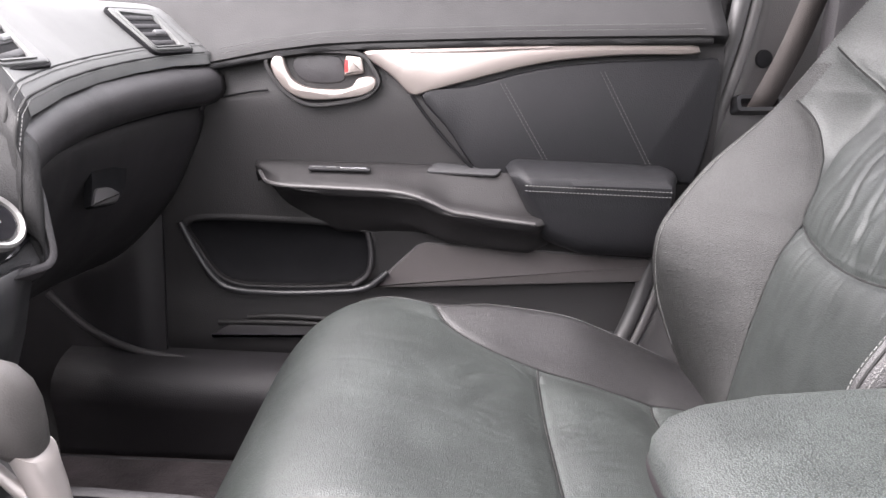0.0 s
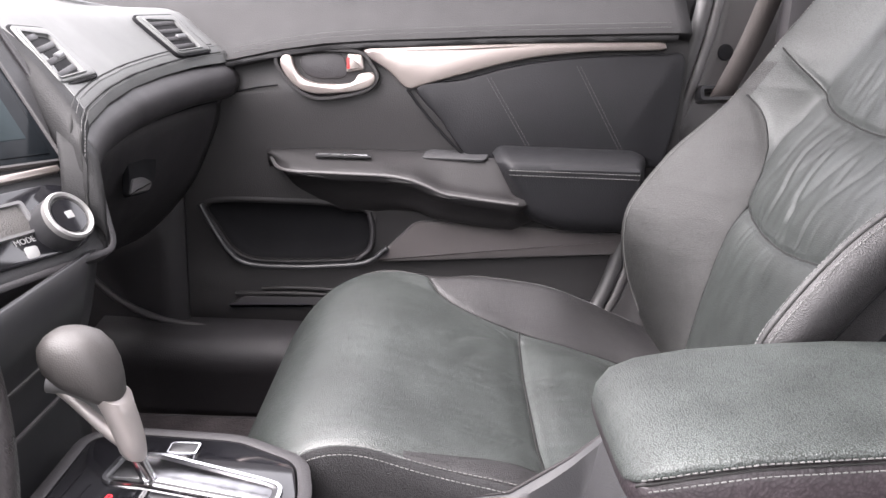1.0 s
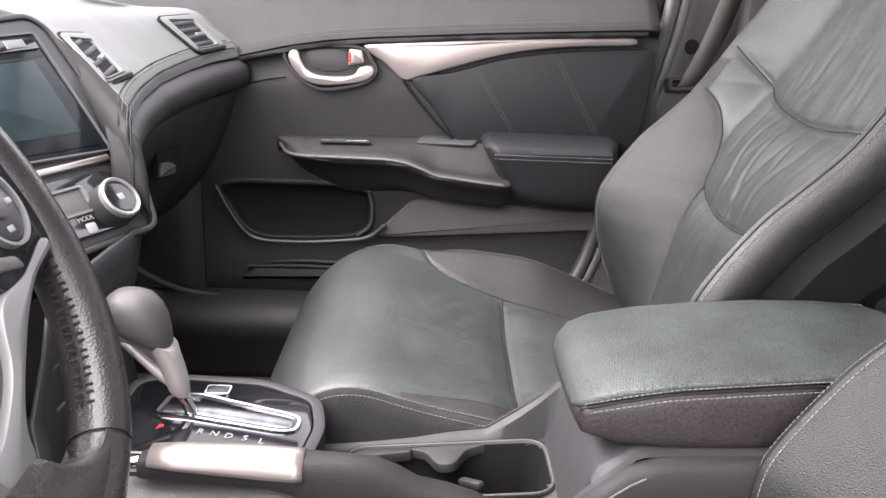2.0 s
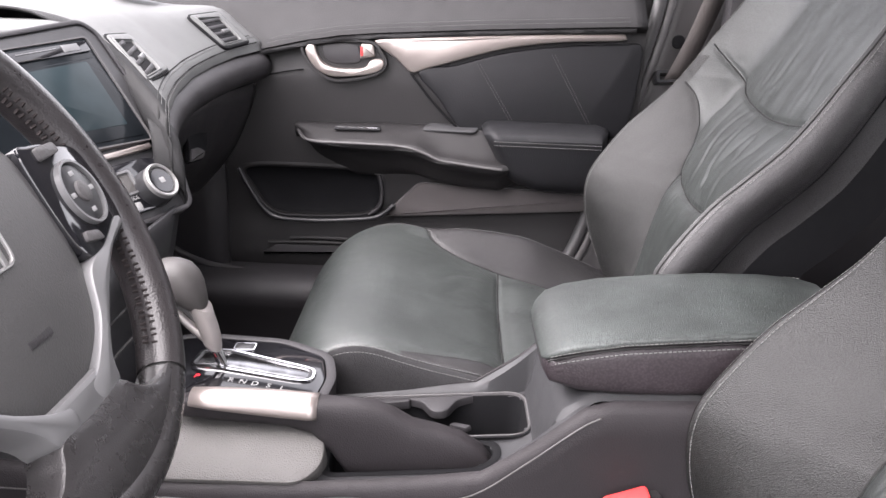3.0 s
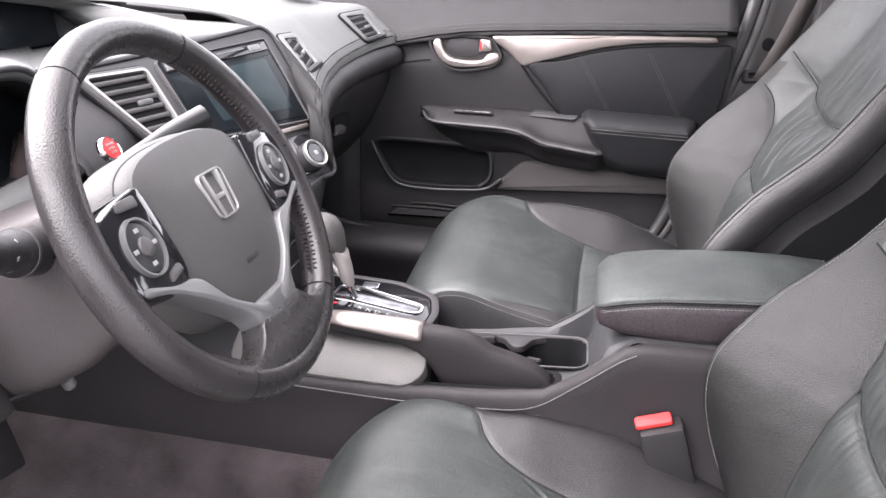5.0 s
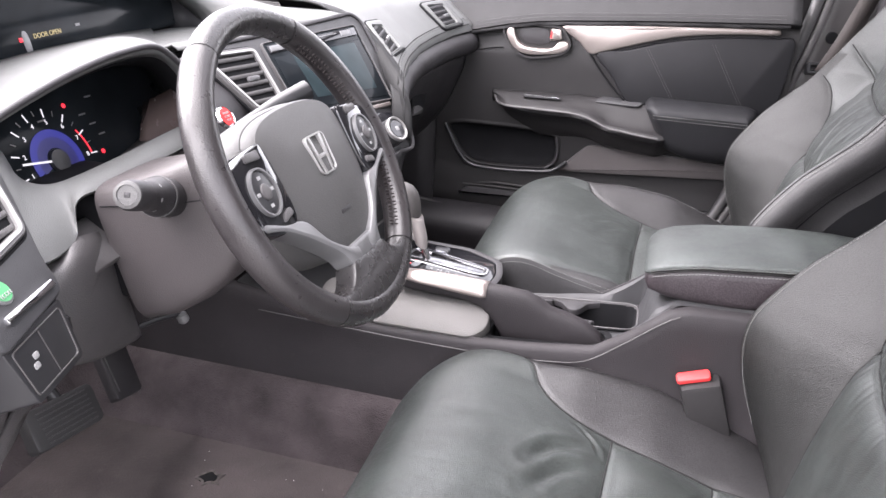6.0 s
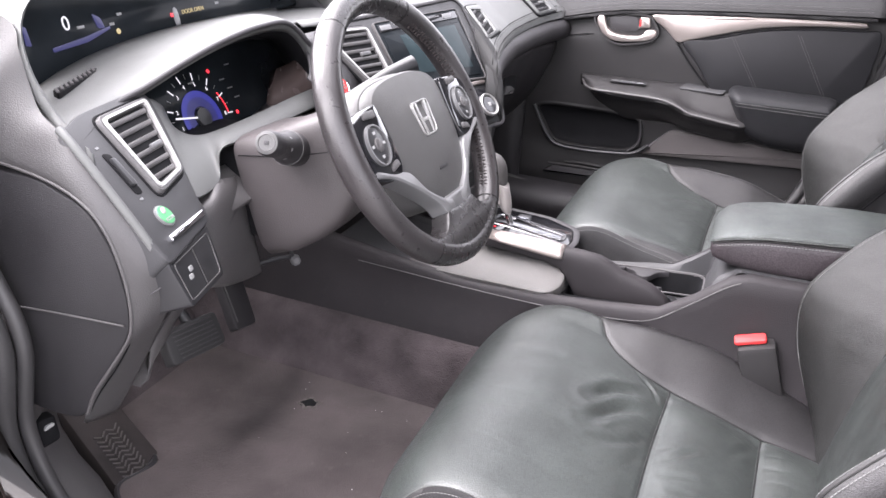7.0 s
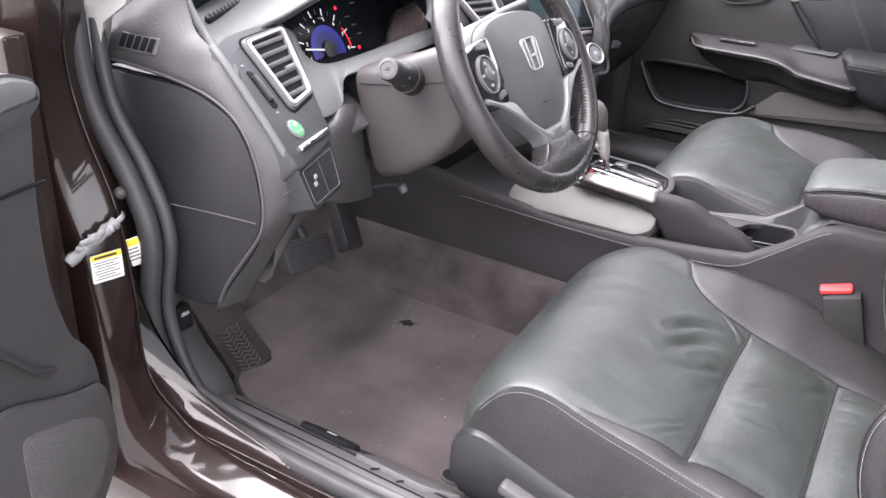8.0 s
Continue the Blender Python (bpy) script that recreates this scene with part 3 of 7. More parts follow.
DP = plane((0, .757, 0), (1, 0, 0), (0, 0, 1))
spear = [(.138, .937), (.20, .945), (.30, .953), (.42, .961), (.54, .966), (.596, .968), (.606, .962), (.596, .955), (.50, .949), (.42, .939), (.36, .926), (.29, .905), (.235, .888), (.208, .881), (.18, .905)]
slab("silver_trim", loop(spear, 90), .012, .004, DP, SILVER, door, "satin silver spear-shaped trim", bevel=.006)
slab("trim_step", loop([(.20, .940), (.30, .9485), (.40, .957), (.345, .948), (.28, .943)], 40), .0155, 0, DP, SILVER, door, bevel=.002)
inlay = [(.222, .884), (.29, .898), (.36, .919), (.42, .932), (.50, .942), (.60, .949), (.636, .945), (.634, .86), (.622, .79), (.605, .773), (.50, .770), (.36, .768), (.325, .768), (.30, .785), (.262, .835)]
slab("leather_inlay", loop(inlay, 110), .010, .004, DP, DOOR_LEATHER, door, "black leather inlay with double stitching", bevel=.006)
for x0, x1 in (((.330, .905), (.402, .795)), ((.468, .928), (.548, .798))):
    for d in (0, .006):
        stitches("inlay_stitching", [(x0[0] + d, .7465, x0[1]), (x1[0] + d, .7465, x1[1])], (0, -.0004, 0), door, THREAD_DARK, pitch=.005, length=.0034)
# pull handle bezel, recess, lever and lock tab
hb = loop([(.002, .912), (.010, .930), (.042, .936), (.10, .939), (.138, .936), (.155, .918), (.165, .896), (.147, .874), (.10, .861), (.06, .859), (.026, .878)], 60)
bezel("handle_bezel", hb, inset(hb, .007), .013, .004, DP, DOOR_TRIM, door)
slab("handle_recess", inset(hb, .005), .003, .003, DP, DOOR_TRIM, door, bevel=.001)
slab("handle_cup", loop([(.048, .926), (.10, .929), (.112, .915), (.110, .895), (.065, .892), (.044, .905)], 40), .0055, 0, DP, PLASTIC, door, bevel=.002)
ho = loop([(.010, .912), (.014, .925), (.022, .928), (.031, .925), (.036, .910), (.045, .896), (.064, .887), (.10, .886), (.122, .890), (.132, .902), (.150, .906), (.160, .901), (.159, .888), (.146, .878), (.12, .871), (.07, .866), (.04, .873), (.020, .891)], 90)
slab("handle_lever", inset(ho, .002), .017, -.003, DP, SILVER, door, "satin silver pull handle", bevel=.004)
lock = slab("lock_tab", rounded([(.113, .902), (.142, .908), (.138, .930), (.115, .931)], .004), .013, -.003, DP, SILVER, door, bevel=.004)
slab("lock_mark", rect(.1145, .908, .119, .925, .001), .0135, -.012, DP, RED, lock, bevel=.0005)
tube("panel_gap", [(.208, .752, .880), (.25, .751, .83), (.30, .750, .782), (.335, .749, .766)], .0022, DARK, door, n=20, seg=6)
tube("front_gap", [(-.062, .756, .865), (-.02, .756, .874), (.006, .755, .878)], .0014, DARK, door, n=14, seg=6)
# armrest shelf with its lip, and the padded elbow rest
lipz = lambda x: lerp(x, (-.01, .02, .18, .225, .27, .34, .41), (.760, .752, .753, .748, .730, .722, .717))
lipy = lambda x: lerp(x, (-.01, .03, .20, .27, .41), (.735, .700, .690, .682, .676))
rows = []
for x in np.linspace(-.012, .440, 50):
    e = min(1, max(.02, (x + .012) / .045)) ** .5
    ly, lz = .762 + (lipy(x) - .762) * e + .6 * max(0, x - .386), lipz(x) + .4 * max(0, x - .386)
    d = min(1, max(.10, (x + .012) / .12)) ** .6
    rows.append(spl([(x, .764, .776 + .006 * min(1, (x + .01) / .2)), (x, .764 - .02 * e, .775), (x, .5 * (.745 + ly), lz + .012), (x, ly + .008 * e, lz + .005), (x, ly, lz), (x, ly + .003 * e, lz - .009 * d), (x, ly + .022 * e, lz - .018 * d), (x, ly + .042 * e, lz - .034 * d), (x, ly + .060 * e, lz - .055 * d), (x, .776, lz - .078 * d * lerp(x, (.16, .30, .40, .44), (1, .74, .42, .25)))], 26))
loft("armrest_shelf", rows, DOOR_TRIM, door, sharp=50, solid=.002)
# the highlight along the lip is put into its paler plastic
tube("armrest_lip", [(-.006, .752, .764)] + [(x, lipy(x) - .001, lipz(x) + .001) for x in np.linspace(.012, .386, 14)], .0030, PLASTIC_MID, door, n=50, seg=8)
slab("grab_insert", rounded([(.232, .004), (.335, -.002), (.345, .020), (.245, .028)], .008), -.0005, .004, plane((0, .735, .768), (1, 0, .03), (0, .9, .45)), PANEL_GREY, door, bevel=.002)
pad_rows = []
for k in np.linspace(0, 1, 40):
    x = .347 + .243 * k
    e = min(1, k / .06) ** .5 * max(.02, min(1, (1 - k) / .10)) ** .5
    top, low, yy = .786 + .012 * e, .692 - .016 * min(1, k / .25), .755 - .083 * e if k > .5 else .70 - .028 * e
    pad_rows.append(spl([(x + .055 * (1 - k) * (top - q[2]) / .1, q[1], q[2]) for q in ((x, .765, top), (x, max(.735, yy), top + .001), (x, max(.70, yy), top - .006), (x, yy + .004, top - .017), (x, yy, top - .026), (x, yy + .002, top - .034), (x, yy + .006, .5 * (top + low)), (x, yy + .018, low + .012), (x, min(.775, yy + .05), low - .006), (x, .775, low - .012))], 30))
loft("elbow_pad", pad_rows, DOOR_LEATHER, door, "black padded leather elbow rest", caps=True, sharp=50)
for dz in (-.0245, -.0315):
    stitches("elbow_stitching", [(x, .6715 + .002 * (x < .37), .798 + dz) for x in np.linspace(.366, .570, 24)], (0, -.0012, 0), door, pitch=.005, length=.0035)
sw = slab("window_switch", rect(.068, -.005, .155, .006, .002), -.0012, .004, plane((0, .728, .776), (1, 0, 0.02), (0, 1, .25)), PLASTIC_SMOOTH, door, bevel=.001)
for a, b in ((.072, .088), (.093, .108), (.112, .150)):
    slab("switch_edge", rect(a, -.003, b, .0005, .001), .0004, 0, plane((0, .728, .776), (1, 0, 0.02), (0, 1, .25)), CHROME if b > .12 else SILVER_GREY, sw, bevel=.0006)
# map pocket and the lower cloth insert
PP = plane((0, .776, 0), (1, 0, 0), (0, 0, 1))
tube("pocket_lip", [(-.128, .768, .678), (-.108, .766, .640), (-.080, .764, .598), (-.05, .762, .580), (.02, .760, .578), (.09, .759, .583), (.148, .758, .592), (.182, .760, .618)], .0050, PLASTIC_SMOOTH, door, n=60, seg=8)
slab("lower_insert", rounded([(.158, .590), (.30, .600), (.545, .618), (.60, .62), (.60, .655), (.555, .654), (.40, .660), (.24, .664), (.225, .660)], .012), .010, .003, PP, INSERT, door, "grey cloth lower door insert", bevel=.004)
for a, b, z in ((-.075, .10, .527), (-.03, .10, .537)):
    tube("lower_rib", [(a, .772, z - .004), (.02, .767, z + .002), (b, .770, z)], .0045, DOOR_TRIM, door, n=16, seg=8)
slab("lower_step", rounded([(-.09, .50), (.30, .515), (.55, .52), (.55, .535), (.30, .532), (-.06, .522)], .006), .010, .003, PP, PLASTIC, door, bevel=.004)

# ---- passenger pillar and belt ----
box("pillar_outer", (.42, .03, 1.05), pose(.83, .885, .87), PLASTIC, shell, bevel=.008)
box("pillar_outer", (.42, .03, 1.05), pose(.98, -.845, .87), PLASTIC, shell, bevel=.008)
pillar = base("pillar_trim", "grey plastic door pillar trim with a dark rubber seal", "pillar trim", (.62, .8, .4), kind="structure")
pp = [(.69, .82, 1.36), (.69, .82, 1.20), (.672, .80, 1.04), (.655, .79, .95), (.628, .785, .85), (.60, .782, .75), (.575, .775, .63), (.545, .76, .54), (.50, .74, .47)]
tube("door_gap_seal", pp, .013, RUBBER, pillar, n=60)
tube("door_edge_seal", [(x + .022, y + .004, z) for x, y, z in pp], .010, PLASTIC_MID, pillar, n=60)
rows = []
for x, y, z in spl(pp, 30):
    rows.append([(x + .028, y + .004, z), (x + .05, y + .012, z), (x + .09, y + .02, z), (x + .17, y + .03, z), (x + .20, y + .07, z)])
loft("pillar_cover", rows, PLASTIC_MID, pillar, sharp=60, solid=.003)
turned("pillar_plug", [(.001, .004), (.012, .003), (.013, 0), (.013, -.006)], plane((.715, .80, .955), (1, 0.15, 0), (0, 0, 1)), DARK, pillar)
belt_ob = base("seat_belt", "brown-grey seat belt webbing running down the pillar through a guide", "seat belt", (.70, .79, .88))
loft("webbing", [[(x, y, z), (x + .040, y + .006, z + .004)] for x, y, z in spl([(.80, .775, 1.22), (.745, .772, 1.04), (.72, .772, .96), (.69, .775, .885)], 14)], BELT, belt_ob, solid=.0016)
bezel("belt_guide", rect(-.012, -.012, .06, .014, .008), rect(-.004, -.004, .052, .006, .003), .012, .012, plane((.685, .785, .888), (1, 0.1, .05), (0, .3, 1)), PLASTIC_SMOOTH, belt_ob)
loft("lower_webbing", [[(x, y, z), (x + .03, y + .02, z + .02)] for x, y, z in spl([(.62, .70, .60), (.60, .66, .53), (.585, .63, .47)], 10)], BELT, belt_ob, solid=.0016)

# ---- seats ----
SX, SY = .30, .352


def seam_dist(px, py, line):
    """Distance of points to a polyline in the plan of a cover."""
    best = np.full(px.shape, 9.0)
    for (ax, ay), (bx, by) in zip(line[:-1], line[1:]):
        dx, dy = bx - ax, by - ay
        t = np.clip(((px - ax) * dx + (py - ay) * dy) / (dx * dx + dy * dy + 1e-12), 0, 1)
        best = np.minimum(best, np.hypot(px - ax - t * dx, py - ay - t * dy))
    return best


def smooth(a, b, x):
    t = np.clip((x - a) / (b - a), 0, 1)
    return t * t * (3 - 2 * t)


def mesh_groups(grid, key, names, mats, parent, labels, close=False):
    """Splits a grid of points into one mesh for each key value of its faces."""
    R, C, _ = grid.shape
    flat = grid.reshape(-1, 3)
    faces = np.array(strip_faces(R, C, False, close))
    k = key.reshape(-1)[faces].max(1)
    made = []
    for g, (nm, mt, lb) in enumerate(zip(names, mats, labels)):
        fs = faces[k == g]
        if not len(fs):
            continue
        used, inv = np.unique(fs, return_inverse=True)
        made.append(link_mesh(nm, flat[used], inv.reshape(fs.shape), mt, parent, lb, 70))
    return made


def cushion(parent, y0, wrinkle):
    prof = spl([(.105, .40), (.070, .47), (.060, .52), (.070, .562), (.101, .608), (.138, .632), (.188, .638), (.25, .624), (.371, .585), (.44, .568), (.505, .552), (.62, .535)], 300)
    seam_out = [(.232, .2400), (.250, .226), (.266, .195), (.29, .168), (.327, .150), (.372, .143), (.44, .136), (.52, .132), (.62, .128)]
    seam_in = [(.190, .2440), (.225, .241), (.28, .230), (.32, .222), (.372, .212), (.45, .206), (.62, .200)]
    row = np.arange(len(prof)) / len(prof)
    sides = []
    for line in (seam_in, seam_out):
        sx = np.where((row > .25) & (prof[:, 0] > line[0][0]), flow(prof[:, 0], [q[0] for q in line], [q[1] for q in line]), line[0][1])
        half = [sx * k for k in np.linspace(0, 1, 46)]
        half += [sx + (.249 - sx) * k for k in np.linspace(0, 1, 20)[1:]]
        half += [np.full(len(prof), .2505 + .010 * math.sin(k * math.pi * .7)) for k in np.linspace(.04, 1, 14)]
        sides.append(np.array(half).T)
    L = np.concatenate([-sides[0][:, :0:-1], sides[1]], 1)
    drop = np.concatenate([np.zeros(65), np.linspace(.04, 1, 14)])
    drop = np.concatenate([drop[:0:-1], drop])
    lat = L[-1]
    X = np.repeat(prof[:, :1], L.shape[1], 1)
    Z = np.repeat(prof[:, 1:], L.shape[1], 1)
    D = np.repeat(drop[None], len(prof), 0)
    row = np.repeat(row[:, None], L.shape[1], 1)
    col = np.abs(np.arange(L.shape[1]) - (L.shape[1] // 2))
    A = np.minimum(np.abs(L), .252)
    lift = flow(X, (.05, .12, .17, .26, .33, .41, .48, .53, .62), (0, 0, 0, .012, .036, .051, .047, .036, .01))
    lift = np.where(L > 0, lift, lift * .30)
    s0 = np.where(L > 0, flow(X, [.10] + [q[0] for q in seam_out], [.244] + [q[1] for q in seam_out]) - .006, .15)
    s0 = np.minimum(s0, .192)
    rise = np.clip((A - s0) / (.234 - s0), 0, 1)
    Zs = Z + lift * (.45 * rise ** 1.3 + .55 * np.sin(rise * math.pi / 2)) - .008 * smooth(.222, .252, A) * smooth(.12, .24, X) * (row > .25)
    nose = 1 - smooth(.06, .30, X)
    Xs = X + .032 * np.clip((A - .13) / .12, 0, 1) ** 3 * nose
    Zs = Zs - .008 * np.clip((L - .12) / .12, 0, 1) ** 2 * nose
    ds = np.minimum(seam_dist(X, L, spl(seam_out, 40)), seam_dist(X, L, spl([(a, -b) for a, b in seam_in], 40)))
    dc = np.minimum(seam_dist(X, L, [(.368, -.212), (.371, 0), (.378, .146)]), seam_dist(X, L, [(.500, -.206), (.508, 0), (.514, .134)]))
    on_top = smooth(.10, .14, X) * (row > .25)
    inside = np.repeat((col < 45)[None], len(prof), 0)
    pillow = np.where((X > .371) & (X < .505) & inside, .010 * np.sin(np.clip((X - .371) / .134, 0, 1) * math.pi), 0)
    pillow = pillow + np.where((X > .505) & inside, .010 * np.sin(np.clip((X - .505) / .11, 0, 1) * math.pi), 0)
    Zs = Zs + (pillow * (1 - smooth(.075, .142, L)) * (1 - smooth(.15, .205, -L)) - .0020 * np.exp(-(ds / .0040) ** 2) * (1 - smooth(.225, .245, A)) - .0036 * np.exp(-(dc / .0040) ** 2) * (1 - smooth(.115, .140, L)) - .0060 * np.exp(-(dc / .020) ** 2) * (1 - smooth(.11, .15, L))) * on_top
    edge = np.abs(A - .247)
    Zs = Zs - .0022 * np.exp(-(edge / .003) ** 2)
    # creases pulled in towards the seams
    for fold, dp, wd in wrinkle:
        q = np.array(spl(fold, 12))
        d = seam_dist(X, L, q)
        t0, t1 = np.hypot(X - q[0, 0], L - q[0, 1]), np.hypot(X - q[-1, 0], L - q[-1, 1])
        ends = np.clip(np.minimum(t0, t1) / (.35 * np.linalg.norm(q[-1] - q[0])), .0, 1)
        Zs = Zs - dp * ends * (np.exp(-(d / wd) ** 2) - .45 * np.exp(-((d - 2.1 * wd) / (1.2 * wd)) ** 2)) * on_top
    rnd = np.random.default_rng(9)
    for k in range(60):
        cx, cy, ang, ln, wd = rnd.choice((.345, .36, .39, .49, .53, .30)) + rnd.uniform(-.012, .012), rnd.uniform(-.19, .13), rnd.uniform(-.5, .5), rnd.uniform(.008, .024), rnd.uniform(.0012, .0024)
        ca, sa = math.cos(ang), math.sin(ang)
        u, w = (X - cx) * ca + (L - cy) * sa, -(X - cx) * sa + (L - cy) * ca
        Zs = Zs - .0007 * np.exp(-(u / ln) ** 2) * np.exp(-(w / wd) ** 2) * on_top
    Zs = Zs - D * np.clip(Zs - .43, .0, 1)
    grid = np.stack([Xs, y0 + L, Zs], 2)
    key = np.zeros(X.shape, int)
    cols = np.repeat(col[None], len(prof), 0)
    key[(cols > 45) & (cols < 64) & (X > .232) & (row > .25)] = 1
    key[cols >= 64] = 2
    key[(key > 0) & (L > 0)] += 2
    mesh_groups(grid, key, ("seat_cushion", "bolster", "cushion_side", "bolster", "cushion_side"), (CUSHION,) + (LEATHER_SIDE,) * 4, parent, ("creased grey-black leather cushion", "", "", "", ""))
    top_rows = np.where(row[:, 0] > .25)[0]
    for line in (seam_out, [(a, -b) for a, b in seam_in[4:]], [(.368, -.211), (.371, 0), (.378, .143)], [(.500, -.204), (.508, 0), (.514, .132)]):
        pts = []
        for a, b in spl(line, 40):
            i = int(np.clip(np.searchsorted(prof[top_rows, 0], a), 1, len(top_rows) - 1)) + top_rows[0]
            k1 = (a - prof[i - 1, 0]) / (prof[i, 0] - prof[i - 1, 0])
            pts.append(tuple((1 - k1) * np.interp(b, L[i - 1], grid[i - 1, :, k]) + k1 * np.interp(b, L[i], grid[i, :, k]) for k in range(3)))
        tube("panel_seam", pts, .0014, SEAM, parent, n=60, seg=6)
    first = int(np.argmax(prof[:, 1] > .575))
    for s in (-1, 1):
        col = np.argmin(np.abs(lat - s * .2440))
        line = grid[first:276:2, col]
        stitches("edge_stitching", line, (0, 0, .0012), parent)
        col = np.argmin(np.abs(lat - s * .2505))
        stitches("edge_stitching", grid[first:276:2, col], (0, s * .001, .0006), parent)


def backrest(parent, y0):
    n = 240
    C = spl([(.585, .520), (.600, .60), (.617, .68), (.633, .74), (.652, .777), (.684, .83), (.724, .886), (.752, .93), (.780, .99), (.808, 1.05), (.845, 1.14), (.862, 1.19)], n)
    K = spl([(.592, .520), (.576, .556), (.543, .632), (.529, .685), (.528, .728), (.541, .763), (.582, .823), (.618, .860), (.655, .898), (.685, .940), (.709, .978), (.736, 1.018), (.756, 1.052), (.790, 1.11), (.832, 1.185)], n)
    w = np.interp(C[:, 1], (.52, .58, .66, .75, .92, 1.0, 1.1, 1.2), (.200, .222, .237, .239, .238, .232, .216, .18))
    sm = np.minimum(np.interp(C[:, 1], SEAM_Z, SEAM_L), .955 * w)
    inner_k, outer_k = np.linspace(-1, 1, 111), np.linspace(0, 1, 22)[1:]
    no = len(outer_k)
    L = np.concatenate([-(sm[:, None] + (w - sm)[:, None] * outer_k[None, ::-1]), sm[:, None] * inner_k[None], sm[:, None] + (w - sm)[:, None] * outer_k[None]], 1)
    m = L.shape[1]
    A = np.abs(L)
    Zc = np.repeat(C[:, 1:], m, 1)
    a0 = np.minimum(np.interp(C[:, 1], (.52, .66, .78, .85, .92, 1.02, 1.19), (.118, .122, .130, .160, .165, .12, .08)), sm * .97)[:, None]
    f = np.clip((A - a0) / (w[:, None] - a0), 0, 1)
    puff = np.interp(C[:, 1], (.55, .70, .85, .95), (.55, .6, .45, .0))[:, None]
    g = (1 - puff) * f ** 1.7 + puff * np.sin(f * math.pi / 2) ** 1.15
    Xf = C[:, :1] + (K[:, :1] - C[:, :1]) * g
    Zf = C[:, 1:] + (K[:, 1:] - C[:, 1:]) * g
    tang = np.gradient(C, axis=0)
    tang /= np.linalg.norm(tang, axis=1)[:, None]
    nx, nz = -tang[:, 1:], tang[:, :1]
    seams = [(CROSS_SEAM, .0040, .0034), (UPPER_SEAM, .0036, .0036)]
    for s in (-1, 1):
        seams.append(([(s * q, z) for z, q in zip(SEAM_Z, SEAM_L)], .0034, .0040))
    H = np.zeros(A.shape)
    for line, dp, wd in seams:
        ds = seam_dist(L, Zc, line)
        H -= dp * np.exp(-(ds / wd) ** 2) + .0035 * np.exp(-(ds / .016) ** 2)
    mid = np.zeros(A.shape, bool)
    mid[:, no:m - no] = True
    fade = 1 - np.clip(A / sm[:, None], 0, 1) ** 6
    H += np.where(mid, fade * .007 * np.sin(np.clip((Zc - .770) / .115, 0, 1) * math.pi), 0)
    H += np.where(mid, fade * .006 * np.sin(np.clip((Zc - .56) / .21, 0, 1) * math.pi), 0)
    # folds pulled down the middle band, and the fine ones under and over its seams
    for line, dp, wd in BACK_FOLDS:
        q = np.array(line, float)
        ends = np.clip(np.minimum(Zc - q[:, 1].min(), q[:, 1].max() - Zc) / .018, 0, 1)
        for s, dp in ((-1, dp * .6), (1, dp)):
            d = seam_dist(L * s + (0 if s > 0 else .02), Zc, line)
            H += ends * (-dp * np.exp(-(d / wd) ** 2) + .22 * dp * np.exp(-((d - 2.2 * wd) / (1.3 * wd)) ** 2))
    rnd = np.random.default_rng(4)
    for k in range(46):
        l0, wd, ln = rnd.uniform(-.125, .125), rnd.uniform(.0014, .0028), rnd.uniform(.012, .040)
        z0 = rnd.choice((.778, .880, .905, .915, .765)) + rnd.uniform(-.004, .010)
        u = L - l0 - (Zc - z0) * rnd.uniform(-.25, .25)
        H -= .0007 * np.exp(-(u / wd) ** 2) * np.exp(-((Zc - z0) / ln) ** 2)
    for i in range(n):
        for j in range(m):
            H[i, j] += .0012 * noise.noise(Vector((L[i, j] * 26, C[i, 1] * 9, 3.1))) + .0005 * noise.noise(Vector((L[i, j] * 70, C[i, 1] * 40, 9.7)))
    H *= 1 - smooth(.90, .99, A / w[:, None])
    X, Z = Xf + nx * H, Zf + nz * H
    # the sides: a puffed vinyl band, piping, then the flat shell
    band = (.012, .035, .08, .14, .21, .28, .34, .40, .60, .80, 1.0)
    ns = len(band)
    rings = np.zeros((n, m + 2 * ns, 3))
    rings[:, :m] = np.stack([X, y0 + L, Z], 2)
    depth = np.interp(C[:, 1], (.52, .7, .9, 1.19), (.11, .150, .150, .11))
    for i in range(n):
        a, b = rings[i, m - 1], rings[i, 0]
        back = np.array([-nx[i, 0], 0, -nz[i, 0]])
        for s, q in enumerate(band):
            out = .017 * math.sin(min(1, q / .40) ** .7 * math.pi) if q <= .40 else -.016 * (q - .40)
            out -= .006 * math.exp(-((q - .40) / .03) ** 2)
            rings[i, m + s] = a + np.array([0, out, 0]) + back * depth[i] * q
            rings[i, m + 2 * ns - 1 - s] = b - np.array([0, out, 0]) + back * depth[i] * q
    key = np.zeros(rings.shape[:2], int)
    low = C[:, 1] < .950
    key[np.ix_(low, np.arange(m) < no)] = 1
    key[np.ix_(low, (np.arange(m) >= m - no) & (np.arange(m) < m))] = 2
    key[:, m:] = 3
    key[:, m + 8:m + 2 * ns - 8] = 4
    key[:, m + 2 * ns - 8:] = 5
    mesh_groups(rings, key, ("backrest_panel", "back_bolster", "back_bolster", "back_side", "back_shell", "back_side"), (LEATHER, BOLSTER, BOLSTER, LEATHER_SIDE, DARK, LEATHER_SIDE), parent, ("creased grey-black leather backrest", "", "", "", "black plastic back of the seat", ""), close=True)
    v = rings[-1]
    link_mesh("backrest_top", list(v) + [v.mean(0) + np.array([0, 0, .02])], [(i, (i + 1) % len(v), len(v)) for i in range(len(v))], LEATHER_SIDE, parent, "", 70)
